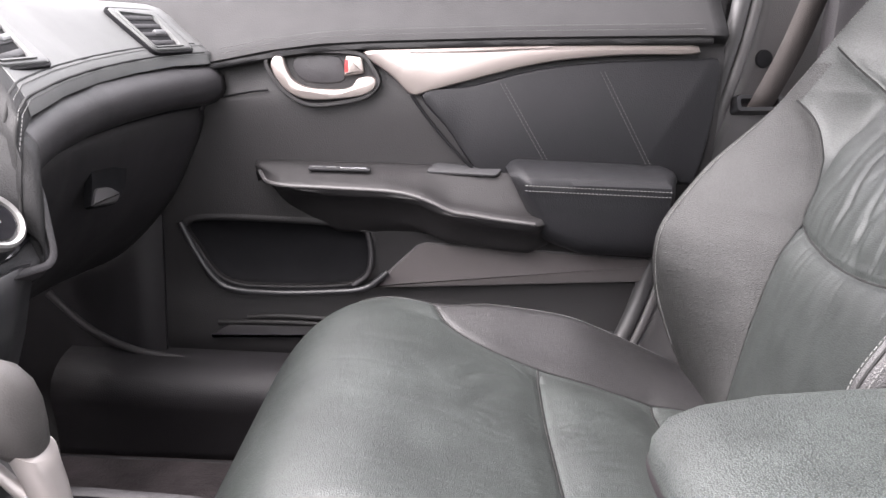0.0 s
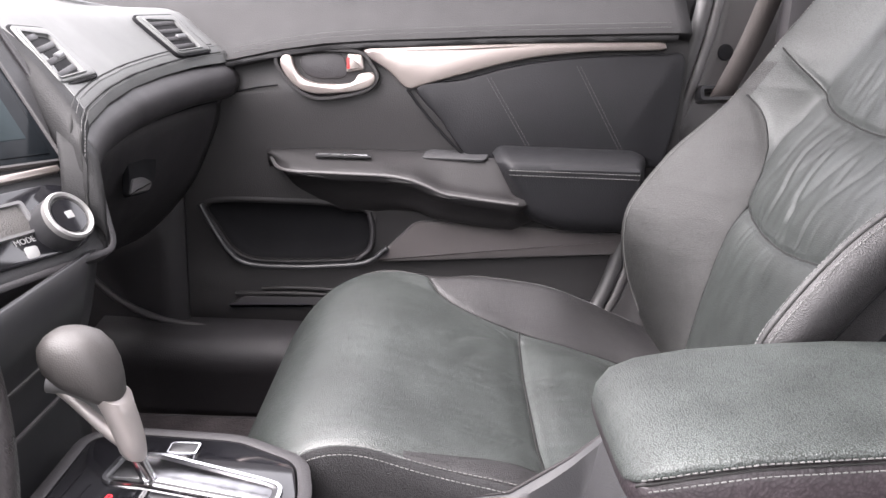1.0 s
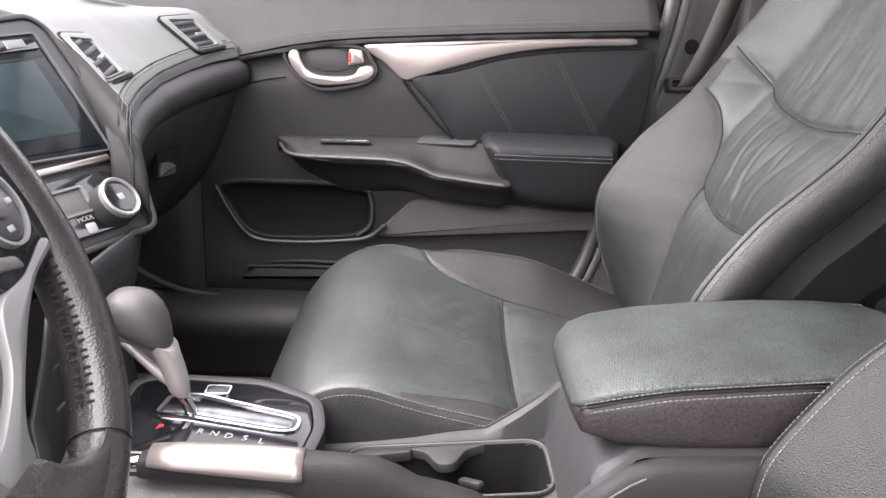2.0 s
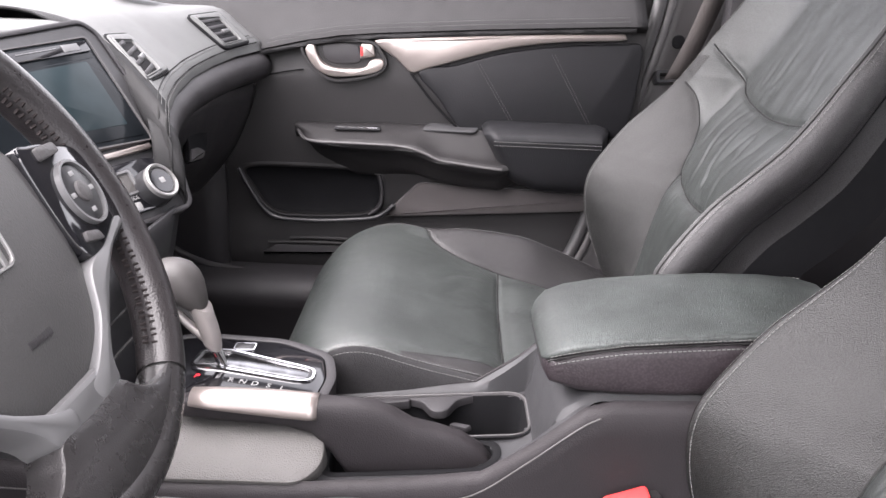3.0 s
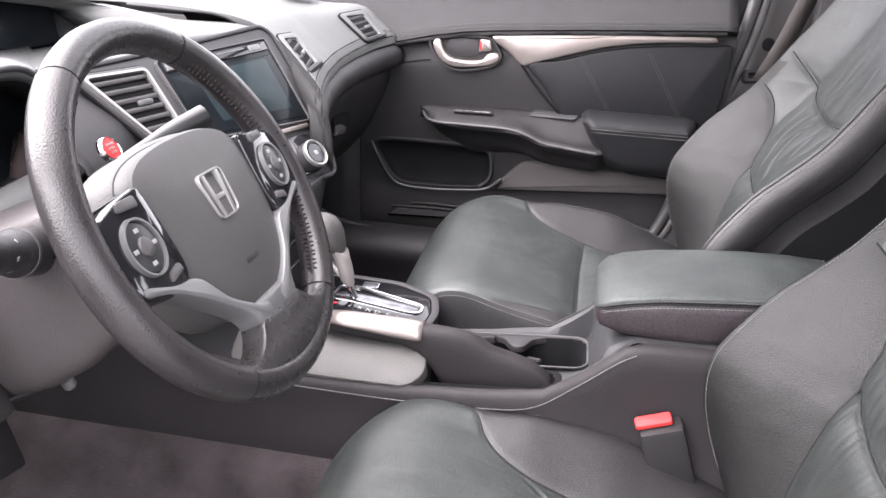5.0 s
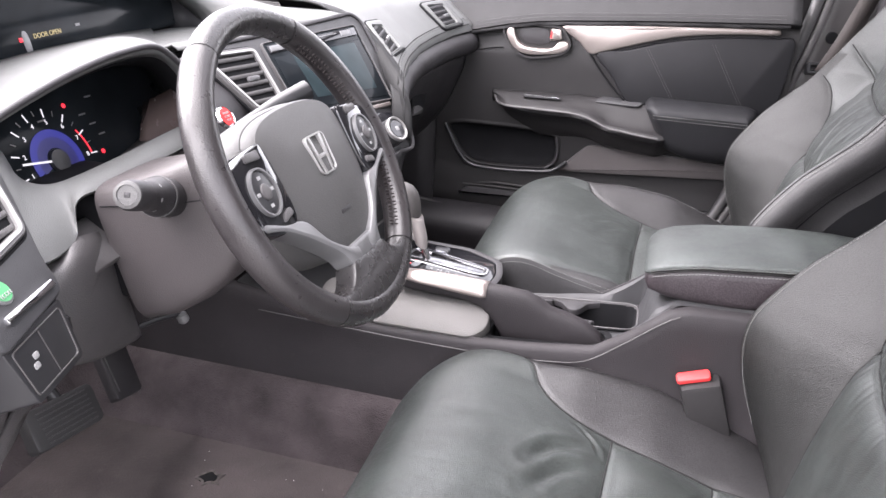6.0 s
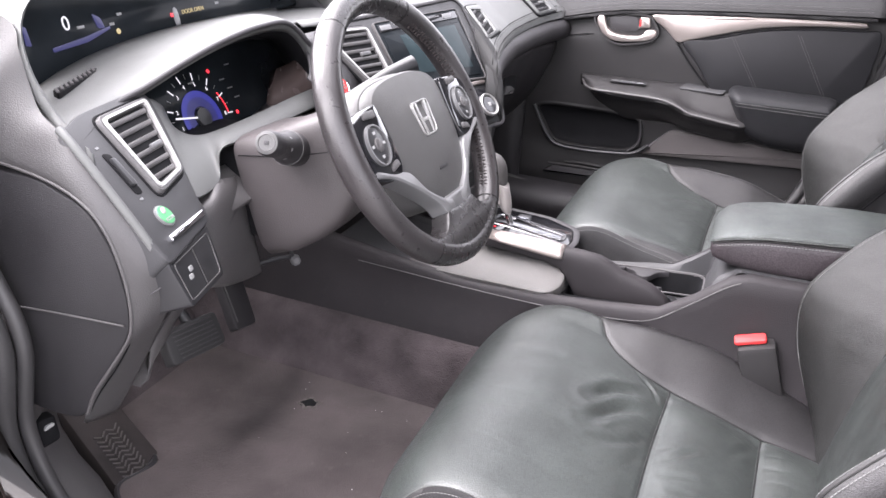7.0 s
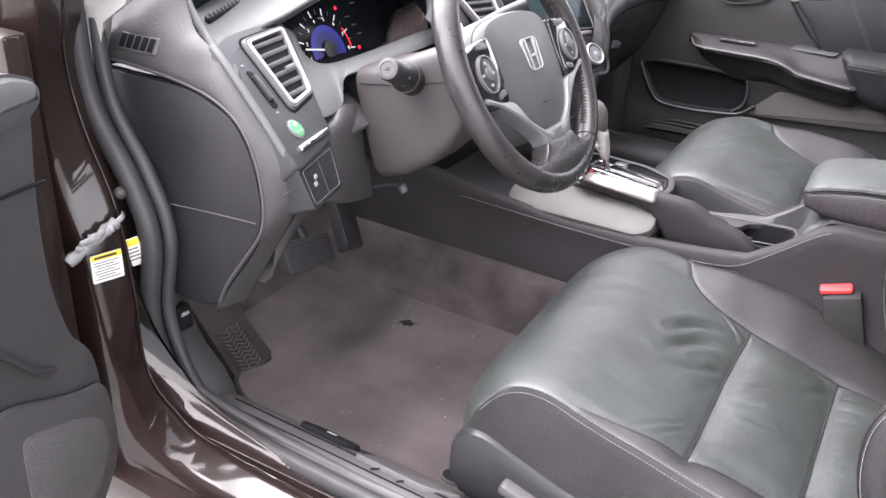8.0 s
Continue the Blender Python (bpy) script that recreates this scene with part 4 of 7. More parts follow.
    for s, c, e in ((-1, 1, m + 2 * ns - 2), (1, m - 2, m + 1)):
        stitches("back_stitching", rings[24:n - 2, c], (-.0012, s * .0004, .0008), parent)
        stitches("back_stitching", rings[24:n - 2, e], (-.0006, s * .0012, .0006), parent)
        tube("edge_seam", [tuple(q) for q in rings[20:n - 2:6, m if s > 0 else m + 2 * ns - 1]], .0011, SEAM, parent, n=90, seg=6)

    def on_cover(l, z):
        i = int(np.clip(np.searchsorted(C[:, 1], z), 1, n - 1))
        k1 = (z - C[i - 1, 1]) / (C[i, 1] - C[i - 1, 1])
        return tuple((1 - k1) * np.interp(l, L[i - 1], rings[i - 1, :m, k]) + k1 * np.interp(l, L[i], rings[i, :m, k]) for k in range(3))

    for line, _, _ in seams:
        dense = spl(line, 60)
        tube("panel_seam", [on_cover(l, z) for l, z in dense if abs(l) < np.interp(z, C[:, 1], w) * .985], .0012, SEAM, parent, n=80, seg=6)
    for c in (m + 7, m + 2 * ns - 8):
        tube("side_piping", [tuple(q) for q in rings[14:n - 6:12, c]], .0016, DARK, parent, n=60, seg=6)


# the backrest's seams: half width against height, and lines across it
SEAM_Z, SEAM_L = (.52, .62, .70, .75, .779, .814, .843, .876, .897, .912), (.120, .126, .129, .131, .137, .150, .170, .196, .217, .236)
CROSS_SEAM = [(-.137, .779), (-.10, .769), (-.05, .761), (0, .758), (.05, .761), (.10, .769), (.137, .779)]
UPPER_SEAM = [(-.234, .978), (-.205, .947), (-.162, .917), (-.12, .903), (-.07, .896), (0, .891), (.07, .896), (.12, .903), (.162, .917), (.205, .947), (.234, .978)]
BACK_FOLDS = [([(.078, .893), (.077, .852), (.055, .808), (.056, .769)], .0021, .0024), ([(.032, .888), (.030, .858), (.020, .82), (.0, .768)], .0017, .0026),
              ([(.004, .888), (-.024, .862), (-.036, .822)], .0013, .0024), ([(.120, .895), (.112, .86), (.100, .82)], .0011, .0024), ([(.160, .900), (.160, .86)], .0016, .0034), ([(.06, .92), (.05, .99)], .0014, .0030), ([(.09, .915), (.085, .97)], .0014, .0026)]
BACK_FOLDS = [(a, b * .85, c * 1.5) for a, b, c in BACK_FOLDS]

WRINKLES = [([(.278, .030), (.307, .078), (.352, .103)], .0064, .0078), ([(.281, -.028), (.319, .034), (.361, .066)], .0044, .0076), ([(.295, -.062), (.341, -.019), (.369, .020)], .0024, .0062),
            ([(.328, -.096), (.364, -.034)], .0009, .0050), ([(.315, .150), (.349, .126), (.374, .088)], .0020, .0026), ([(.335, .135), (.360, .118), (.372, .104)], .0016, .0022),
            ([(.386, -.028), (.434, .024)], .0020, .0050), ([(.408, -.078), (.444, -.072)], .0016, .0045), ([(.393, -.053), (.430, -.040)], .0016, .0045), ([(.462, .032), (.507, .112)], .0018, .0050),
            ([(.290, -.230), (.324, -.182), (.365, -.126)], .0018, .0035), ([(.320, -.219), (.367, -.132)], .0014, .0030), ([(.17, -.06), (.25, .02)], .0012, .012), ([(.16, .06), (.24, .10)], .0012, .012)]
seat = base("front_seat", "black leather passenger seat with grey stitching", "car seat", (SX, SY, .34), "front seats")
cushion(seat, SY, [(a, b * .30, c) for a, b, c in WRINKLES])
backrest(seat, SY)
box("seat_base", (.40, .40, .10), pose(.36, SY, .385), DARK, seat, bevel=.02)
tube("recliner_link", [(.60, SY + .235, .545), (.565, SY + .245, .525)], .008, CHROME, seat, n=8)

dseat = base("front_seat", "worn black leather driver's seat, creased cushion, lever on its side", "car seat", (SX - .003, SY - .690, .34 - .055), "front seats")
cushion(dseat, SY, WRINKLES)
for o in dseat.children:
    o.data.transform(Matrix.Translation((-.003, -.690, -.066)))
sat = set(dseat.children)
backrest(dseat, SY)
for o in dseat.children:
    if o not in sat:
        o.data.transform(Matrix.Translation((-.003, -.690, -.055)))
box("seat_base", (.40, .38, .08), pose(.37, SY - .690, .37), DARK, dseat, bevel=.02)
NP = plane((0, -.592, 0), (1, 0, 0), (0, 0, 1))
shield = loop([(.072, .43), (.085, .465), (.12, .478), (.18, .462), (.26, .44), (.38, .425), (.50, .43), (.62, .47), (.62, .40), (.40, .36), (.20, .355), (.09, .37)], 80)
slab("side_shield", shield, .014, .03, NP, PLASTIC_SMOOTH, dseat, "black plastic seat side shield", bevel=.012)
slab("seat_lever", rounded([(.155, .415), (.26, .385), (.36, .375), (.36, .392), (.27, .402), (.16, .432)], .008), .032, -.01, NP, PLASTIC_MID, dseat, bevel=.006)

# belt buckle of the driver's seat
buckle = base("seat_belt_buckle", "red release button in a black seat belt buckle", "seat belt buckle", (.49, -.115, .45))
BM = plane((.466, -.113, .587), (.88, 0.05, .30), (-.30, -.05, 1))
box("buckle_body", (.056, .034, .16), BM @ pose(.012, -.086, 0, 90), DOOR_TRIM, buckle, bevel=.008)
slab("release_button", rect(-.022, -.008, .024, .009, .005), .0005, .006, plane(BM @ Vector((.004, .004, 0)), BM.to_3x3() @ Vector((1, 0, 0)), BM.to_3x3() @ Vector((0, .35, -1))), RED, buckle, bevel=.003)

# rear seat
rear = base("rear_seat", "black leather rear bench seat", "rear seat", (1.3, 0, .33))
loft("bench", [spl([(x, y, z) for x, z in ((1.10, .40), (1.06, .50), (1.10, .56), (1.30, .54), (1.60, .52))], 20) for y in np.linspace(-.66, .66, 16)], LEATHER, rear, solid=.01)
loft("bench_back", [spl([(x, y, z) for x, z in ((1.56, .52), (1.62, .70), (1.70, .90), (1.78, .98), (1.84, .94))], 20) for y in np.linspace(-.66, .66, 16)], LEATHER, rear, solid=.01)

# ---- dashboard ----
dash = base("dashboard", "dark grey car dashboard with air vents, screen and instruments", "dashboard", (-.3, 0, .5))
EY, EX, EZ = (.198, .206, .222, .25, .30, .35, .45, .55, .65, .752), (-.056, -.058, -.067, -.080, -.094, -.104, -.113, -.106, -.090, -.066), (.815, .852, .874, .883, .887, .892, .900, .908, .915, .918)


def edge(y):
    return lerp(y, EY, EX), lerp(y, EY, EZ)


ys = np.concatenate([np.linspace(.198, .25, 12), np.linspace(.265, .752, 30)])
tops, rolls, gloves = [], [], []


def beside(rows):
    """Moves a row of the pad aside, to keep clear of the centre stack."""
    out = []
    for x, y, z in rows:
        e = lerp(x, (-.80, -.23, -.188, -.152, -.10, -.06), (.30, .296, .288, .276, .238, .198))
        out.append((x, e + (y - .198) * (.752 - e) / .554, z))
    return out


for y in ys:
    ex, ez = edge(y)
    tops.append(beside(spl([(-.80, y, .985), (-.55, y, 1.000), (-.36, y, .998), (-.24, y, .984), (ex - .085, y, ez + .064), (ex - .045, y, ez + .036), (ex - .012, y, ez + .010), (ex - .001, y, ez - .001), (ex - .006, y, ez - .008), (ex - .02, y, ez - .011)], 46)))
    rolls.append(spl([(ex - .025, y, ez - .008), (ex - .004, y, ez - .014), (ex + .010, y, ez - .026), (ex + .010, y, ez - .046), (ex - .004, y, ez - .060), (ex - .03, y, ez - .066)], 20))
    gloves.append(spl([(ex - .022, y, ez - .064), (ex - .020, y, ez - .085), (ex - .035, y, ez - .13), (ex - .075, y, ez - .21), (ex - .15, y, ez - .29), (ex - .24, y, ez - .33)], 24))
loft("pad_edge", [[q for q in r[20:]] for r in tops[:11]], PAD_EDGE, dash, sharp=60, solid=.003)
loft("dash_pad", tops[10:], SOFT, dash, "soft grained dark grey dash top", sharp=60, solid=.003)
loft("roll_end", rolls[:11], PAD_EDGE, dash, sharp=60, solid=.003)
loft("dash_roll", rolls[10:], PLASTIC, dash, sharp=60, solid=.003)
glove = loft("glove_box", gloves, PLASTIC, dash, sharp=60, solid=.003)
welt = []
for r, y in zip(tops, ys):
    r, (ex, ez) = np.array(r), edge(y)
    welt.append([r[int(np.argmin(np.hypot(r[:, 0] - ex + dx_, r[:, 2] - ez - dz_)))] for dx_, dz_ in ((.022, .018), (.012, .010), (.003, .003))])
welt = np.array(welt)
for k in (0, 2):
    tube("dash_welt", [tuple(q + np.array([.0004, 0, .0006])) for q in welt[::2, k]], .0015, SEAM, dash, n=110, seg=6)
for k in (0, 1, 2):
    stitches("dash_stitching", welt[:, k] + np.array([.004 if k == 0 else .003, 0, -.003]) * (k < 2), (.001, 0, .0016), dash, THREAD_DARK)
tube("glove_gap", [(edge(y)[0] - .020, y, edge(y)[1] - .066) for y in np.linspace(.20, .74, 9)], .003, DARK, glove, n=40, seg=6)
GM = plane((-.137, .53, .785), (0, 1, 0), (-.33, 0, 1))
# near-black plate stands for the scoop's shade; paler lip and edge for highlights
slab("glove_latch", rounded([(-.068, -.028), (-.005, -.036), (.036, -.022), (.066, .004), (.060, .024), (-.026, .022), (-.044, -.006)], .012), .005, .004, GM, DARK, glove, "glove box latch, its scoop's shade painted near-black", bevel=.002)
slab("latch_handle", rounded([(-.066, -.027), (-.006, -.034), (.012, -.026), (-.010, -.014), (-.044, -.010)], .007), .008, -.004, GM, PLASTIC_MID, glove, bevel=.003)
tube("latch_edge", [tuple(GM @ Vector(q)) for q in ((-.024, .021, .006), (.02, .0245, .007), (.058, .023, .006))], .0022, PLASTIC_MID, glove, n=14, seg=6)
slab("dash_end_cap", rounded([(-.42, .74), (-.20, .74), (-.085, .84), (-.068, .912), (-.16, .975), (-.40, .99), (-.60, .98)], .02), .004, .02, plane((0, .748, 0), (1, 0, 0), (0, 0, 1)), PLASTIC, dash, bevel=.004)
# loudspeaker grille on the dash top
slab("tweeter_grille", rounded([(-.30, .64), (-.24, .66), (-.25, .75), (-.315, .74)], .015), .004, .004, plane((0, 0, .988), (1, 0, -.08), (0, 1, 0)), PLASTIC_SMOOTH, dash, bevel=.003)


def vent(m, outer, inner, slats, tab_at, rim=RIM_SATIN, high=.0065):
    """An air vent: bright rim, near-black plate painting the well's shade, louvres and the little slider."""
    fr = bezel("vent_frame", outer, inner, high, .006, m, PLASTIC_MID if rim is RIM_SATIN else SOFT, dash)
    o, i = np.array(outer), np.array(inner)
    wide = .62 if rim is RIM_SATIN else .42
    bezel("vent_rim", i + (o - i) * wide, i + (o - i) * .06, high + .0018, -.002, m, rim, fr)
    # shallow plate, near-black to paint in the shade of a deep well
    slab("vent_well", inset(i, -.001), .0015, .006, m, DARK, fr, bevel=.0004)
    bezel("vent_gap", inset(o, -.0035), inset(o, -.0002), .0012, .004, m, DARK, fr)
    c = i.mean(0)
    lo, hi = i[:, 1].min(), i[:, 1].max()
    for k in range(slats):
        y = lo + (hi - lo) * (k + .5) / slats
        d = i[:, 1] - y
        cr = []
        for a in range(len(i)):
            b = (a + 1) % len(i)
            if d[a] * d[b] < 0:
                cr.append(i[a, 0] + (i[b, 0] - i[a, 0]) * d[a] / (d[a] - d[b]))
        if len(cr) < 2:
            continue
        x0, x1 = min(cr), max(cr)
        box("louvre", (x1 - x0 - .002, .42 * (hi - lo) / slats, .0020), m @ pose(.5 * (x0 + x1), y, high * .66, 20), PLASTIC_MID if rim is RIM_SATIN else PLASTIC, fr, bevel=.0006, seg=1)
    box("vent_slider", (.024, .007, .006), m @ pose(c[0] + tab_at[0], c[1] + tab_at[1], high, 25), SILVER_GREY, fr, bevel=.003)
    return fr


def quad(a, b, c, d, r):
    return rounded([a, b, c, d], r, 6)


# the two passenger vents sit on the slope of the pad
for y, rise, out, inn in (
        (.330, .0450, ((-.050, -.033), (.058, -.045), (.092, .026), (.016, .044)), ((-.043, -.027), (.022, -.034), (.064, .015), (.014, .031))),
        (.680, .0400, ((-.054, -.048), (.038, -.047), (.042, .029), (-.058, .031)), ((-.050, -.042), (.008, -.041), (.020, .014), (-.046, .020)))):
    ex, ez = edge(y)
    m = plane((ex - (.049 if y < .5 else .046), y, ez + rise), ((edge(y + .05)[0] - edge(y - .05)[0]) / .1, 1, (edge(y + .05)[1] - edge(y - .05)[1]) / .1), (-.80, 0, .60))
    vent(m, quad(*out, .010), quad(*inn, .005), 4, (.012, -.004), rim=SOFT, high=.0035)

# centre stack, canted towards the driver
SP = plane((-.047, .196, .775), (.337, .942, 0), (-.584, .209, .784))
stack_out = rounded([(-.34, -.004), (.012, -.004), (.040, .06), (.048, .13), (.046, .250), (.030, .266), (-.20, .244), (-.33, .235), (-.36, .12)], .014)
stack = slab("centre_panel", stack_out, 0, .10, SP, PANEL_GREY, dash, "satin grey centre panel", bevel=.006)
bezel("stack_border", inset(stack_out, -.004), inset(stack_out, .002), .002, .10, SP, PLASTIC, stack)
unit = rounded([(-.207, .103), (.016, .092), (.018, .241), (-.213, .227)], .006)
uf = slab("screen_unit", unit, .004, .002, SP, GLASS_BLACK, stack, bevel=.002)
bezel("screen_rim", inset(unit, -.0025), inset(unit, .0005), .0055, 0, SP, PLASTIC_MID, uf)
slab("touch_screen", rounded([(-.200, .108), (.008, .099), (.010, .213), (-.203, .201)], .003), .0052, -.003, SP, GLASS_BLACK, uf, "dusty dark touch screen, switched off", bevel=.0008)
slab("screen_pane", rounded([(-.156, .122), (-.008, .117), (-.006, .208), (-.163, .199)], .002), .0056, -.005, SP, material("teal_screen_pane", (0.022, 0.032, 0.036), 0.14, vary=0.25, scale=14, spec=0.06), uf, bevel=.0002)
key_at = lambda u: .2165 + (u + .2) * .064
slab("key_strip", [(-.206, key_at(-.206) - .008), (.012, key_at(.012) - .008), (.012, key_at(.012) + .006), (-.206, key_at(-.206) + .006)], .0060, -.003, SP, GLOSS, uf, bevel=.0008)
for a, b in ((-.203, -.176), (-.030, -.004)):
    slab("key_block", [(a, key_at(a) - .0055), (b, key_at(b) - .0055), (b, key_at(b) + .0045), (a, key_at(a) + .0045)], .0072, -.003, SP, SILVER_GREY, uf, bevel=.001)
for a, b in ((-.168, -.108), (-.100, -.040)):
    slab("key_line", [(a, key_at(a) + .0008), (b, key_at(b) + .0008), (b, key_at(b) + .0022), (a, key_at(a) + .0022)], .0068, -.003, SP, SILVER_GREY, uf, bevel=.0003)
slab("chrome_strip", rounded([(-.20, .080), (.006, .080), (.006, .087), (-.20, .087)], .002), .006, 0, SP, SILVER, stack, bevel=.002)
clim = slab("climate_panel", rounded([(-.21, .010), (-.02, .006), (.012, .024), (.014, .058), (-.01, .072), (-.21, .074)], .014), .003, .002, SP, GLOSS, stack, bevel=.002)
bezel("display_rim", rect(-.125, .030, -.052, .062, .004), rect(-.120, .034, -.057, .058, .003), .006, 0, SP, SILVER_GREY, clim)
slab("climate_display", rect(-.120, .034, -.057, .058, .003), .0035, 0, SP, PAD_GREY, clim, bevel=.0004)
for sx in (-.036, -.178):
    kb = turned("climate_knob", [(.024, .002), (.0235, .012), (.0222, .022), (.0215, .0235)], SP @ shift(sx, .030), PLASTIC_SMOOTH, clim)
    turned("knob_ring", [(.0228, .020), (.0228, .0255), (.0210, .0270), (.0185, .0258), (.018, .0235)], SP @ shift(sx, .030), RIM_SATIN, kb)
    turned("knob_face", [(.016, .0235), (.0155, .0250), (.001, .0253)], SP @ shift(sx, .030), GLOSS, kb)
    slab("knob_mark", rect(-.004, -.003, .004, .004, .001), .0256, -.024, SP @ shift(sx, .030), WHITE, kb, bevel=.0002)
lettering("mode_print", "MODE", .0075, SP @ shift(-.072, .026, .0034), WHITE, clim)
slab("mode_symbol", rounded([(-.079, .010), (-.066, .010), (-.064, .020), (-.077, .021)], .003), .0036, 0, SP, WHITE, clim, bevel=.0002)
# driver-side centre vent
VM = plane((-.205, -.045, .905), (.25, .96, 0), (-.62, .12, .75))
vent(VM, quad((-.038, -.037), (.028, -.033), (.030, .068), (-.090, .070), .012), quad((-.031, -.027), (.018, -.024), (.020, .058), (-.072, .060), .006), 6, (.006, .0))
# top of the stack towards the windscreen, and the passage down to the console
loft("panel_top", [spl([tuple(SP @ Vector((q, .258 if q > -.2 else .238, -.004))), tuple(SP @ Vector((q, .275 if q > -.2 else .258, -.02))), (-.36, .268 + q, lerp(q, (-.36, -.20, -.10, .034), (.945, .945, .948, .958))), (-.48, .268 + q, .942), (-.60, .268 + q, .925)], 18) for q in np.linspace(-.36, .034, 14)], SOFT, dash, sharp=60, solid=.003)
loft("stack_foot", [[(-.052, y0, .776), (-.062, y0 - .002, .72), (-.075, y0 - .012, .66), (-.06, y0 - .03, .60), (-.05, y0 - .04, .55)] for y0 in np.linspace(-.02, .195, 10)], PLASTIC_SMOOTH, dash, solid=.004)
loft("stack_side", [[(-.060 - k, .200 - k * .08, .776), (-.068 - k, .198 - k * .08, .72), (-.080 - k, .186 - k * .08, .66), (-.10 - k, .165, .58), (-.12 - k, .15, .45)] for k in np.linspace(0, .30, 6)], PLASTIC, dash, solid=.004)
for z in (.70, .66):
    box("bin_line", (.003, .15, .003), pose(-.064, .07, z), PLASTIC_MID, dash, bevel=.001)

# instrument hood: lip over the dial, ledge back to the upper display
lip = spl([(-.268, -.622, .902), (-.292, -.565, .913), (-.312, -.510, .921), (-.308, -.46, .932), (-.298, -.40, .953), (-.290, -.33, .971), (-.284, -.26, .981), (-.274, -.21, .983), (-.264, -.182, .974), (-.254, -.160, .945), (-.246, -.148, .905)], 50)
ledge = spl([(-.36, -.580, .915), (-.43, -.545, .905), (-.49, -.48, .902), (-.515, -.36, .925), (-.515, -.26, .938), (-.515, -.15, .945), (-.515, .02, .948), (-.515, .14, .946)], 50)
rows = [lip + np.array([-.012, 0, -.012]), lip + np.array([-.002, 0, -.006]), lip, lip + np.array([-.008, 0, .003]), lip * .75 + ledge * .25 + np.array([0, 0, .006]), .5 * (lip + ledge) + np.array([0, 0, .006]), lip * .2 + ledge * .8 + np.array([0, 0, .002]), ledge]
loft("instrument_hood", rows, SOFT, dash, "soft grey hood over the instruments", sharp=60, solid=.003)
tube("hood_lip", [tuple(q) for q in lip[::5]], .004, PLASTIC, dash, n=50, seg=8)
# recess with the rev counter
face = plane((-.345, -.334, .860), (0, 1, 0), (-.45, 0, .9))
fas_t = paired([(-0.325, -0.426, 0.895), (-0.318, -0.426, 0.882), (-0.305, -0.432, 0.873), (-0.292, -0.429, 0.865), (-0.280, -0.412, 0.858), (-0.272, -0.380, 0.858), (-0.264, -0.304, 0.864), (-0.258, -0.156, 0.874), (-0.255, 0.014, 0.874)], 6)
recess = spl([tuple(q) for q in fas_t[6::6]], 40) + np.array([-.028, .002, -.028])
dial_ring = spl([tuple(face @ Vector(q)) for q in ((-.115, .010, 0), (-.085, -.045, 0), (-.045, -.062, 0), (.02, -.056, 0), (.12, -.030, 0), (.22, -.005, 0), (.262, .03, 0))], 40)
loft("recess_floor", [recess + np.array([.004, 0, .003]), recess, .5 * (recess + dial_ring), dial_ring], PLASTIC_MID, dash, sharp=60, solid=.002)
dial_top = spl([tuple(face @ Vector(q)) for q in ((-.115, .012, 0), (-.10, .040, 0), (-.03, .062, 0), (.06, .078, 0), (.16, .088, 0), (.24, .080, 0), (.262, .035, 0))], 50)
# underside of the hood: its shade is painted in near-black
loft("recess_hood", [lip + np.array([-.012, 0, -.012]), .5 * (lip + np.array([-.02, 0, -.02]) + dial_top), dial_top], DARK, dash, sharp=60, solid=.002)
cluster = slab("instrument_face", rounded([(-.118, .0), (-.09, -.052), (-.045, -.068), (.03, -.062), (.26, -.02), (.27, .075), (.16, .092), (-.02, .072), (-.11, .045)], .03), 0, .012, face, GLASS_BLACK, dash, "black instrument face with a lit rev counter", bevel=.002)
# brown reflection on the dial's side wall, put into the base colour
loft("dial_side", [spl([(-0.331, -0.174, 0.839), (-0.293, -0.153, 0.854), (-0.266, -0.139, 0.870)], 8), spl([(-0.354, -0.125, 0.885), (-0.308, -0.125, 0.909), (-0.275, -0.133, 0.933)], 8)], material("painted_reflection_lens", (0.10, 0.075, 0.07), 0.25, vary=0.2, scale=8), cluster, solid=.002)


def arc_band(name, r0, r1, a0, a1, m, z, mat, parent, n=30):
    v = []
    for a in np.linspace(radians(a0), radians(a1), n):
        for r in (r0, r1):
            v.append(m @ Vector((r * math.cos(a), r * math.sin(a), z)))
    return link_mesh(name, v, [(2 * k, 2 * k + 1, 2 * k + 3, 2 * k + 2) for k in range(n - 1)], mat, parent)


DF = face @ shift(.012, -.008)
arc_band("blue_arc", .031, .041, 195, -20, DF, .0012, LIT_BLUE, cluster)
arc_band("blue_glow", .017, .031, 200, -30, DF, .0011, LIT_DIM, cluster)
arc_band("red_arc", .0565, .0590, 30, -5, DF, .0012, LIT_RED, cluster)
for k in range(9):
    a = radians(215 - k * 27.5)
    m = DF @ shift(.062 * math.cos(a), .062 * math.sin(a), .001) @ pose(0, 0, 0, 0, 0, math.degrees(a))
    box("tick", (.011, .0016, .0006), m, LIT_WHITE, cluster, bevel=0)
    lettering("dial_number", str(k), .0085, DF @ shift(.047 * math.cos(a) * 1.06, .047 * math.sin(a) * 1.06, .002), LIT_WHITE, cluster)
    if k < 8:
        a -= radians(13.7)
        box("fine_tick", (.007, .001, .0006), DF @ shift(.063 * math.cos(a), .063 * math.sin(a), .001) @ pose(0, 0, 0, 0, 0, math.degrees(a)), SILVER_GREY, cluster, bevel=0)
a = radians(170)
box("needle", (.050, .0024, .0012), DF @ shift(.032 * math.cos(a), .032 * math.sin(a), .0035) @ pose(0, 0, 0, 0, 0, 170), LIT_WHITE, cluster, bevel=0)
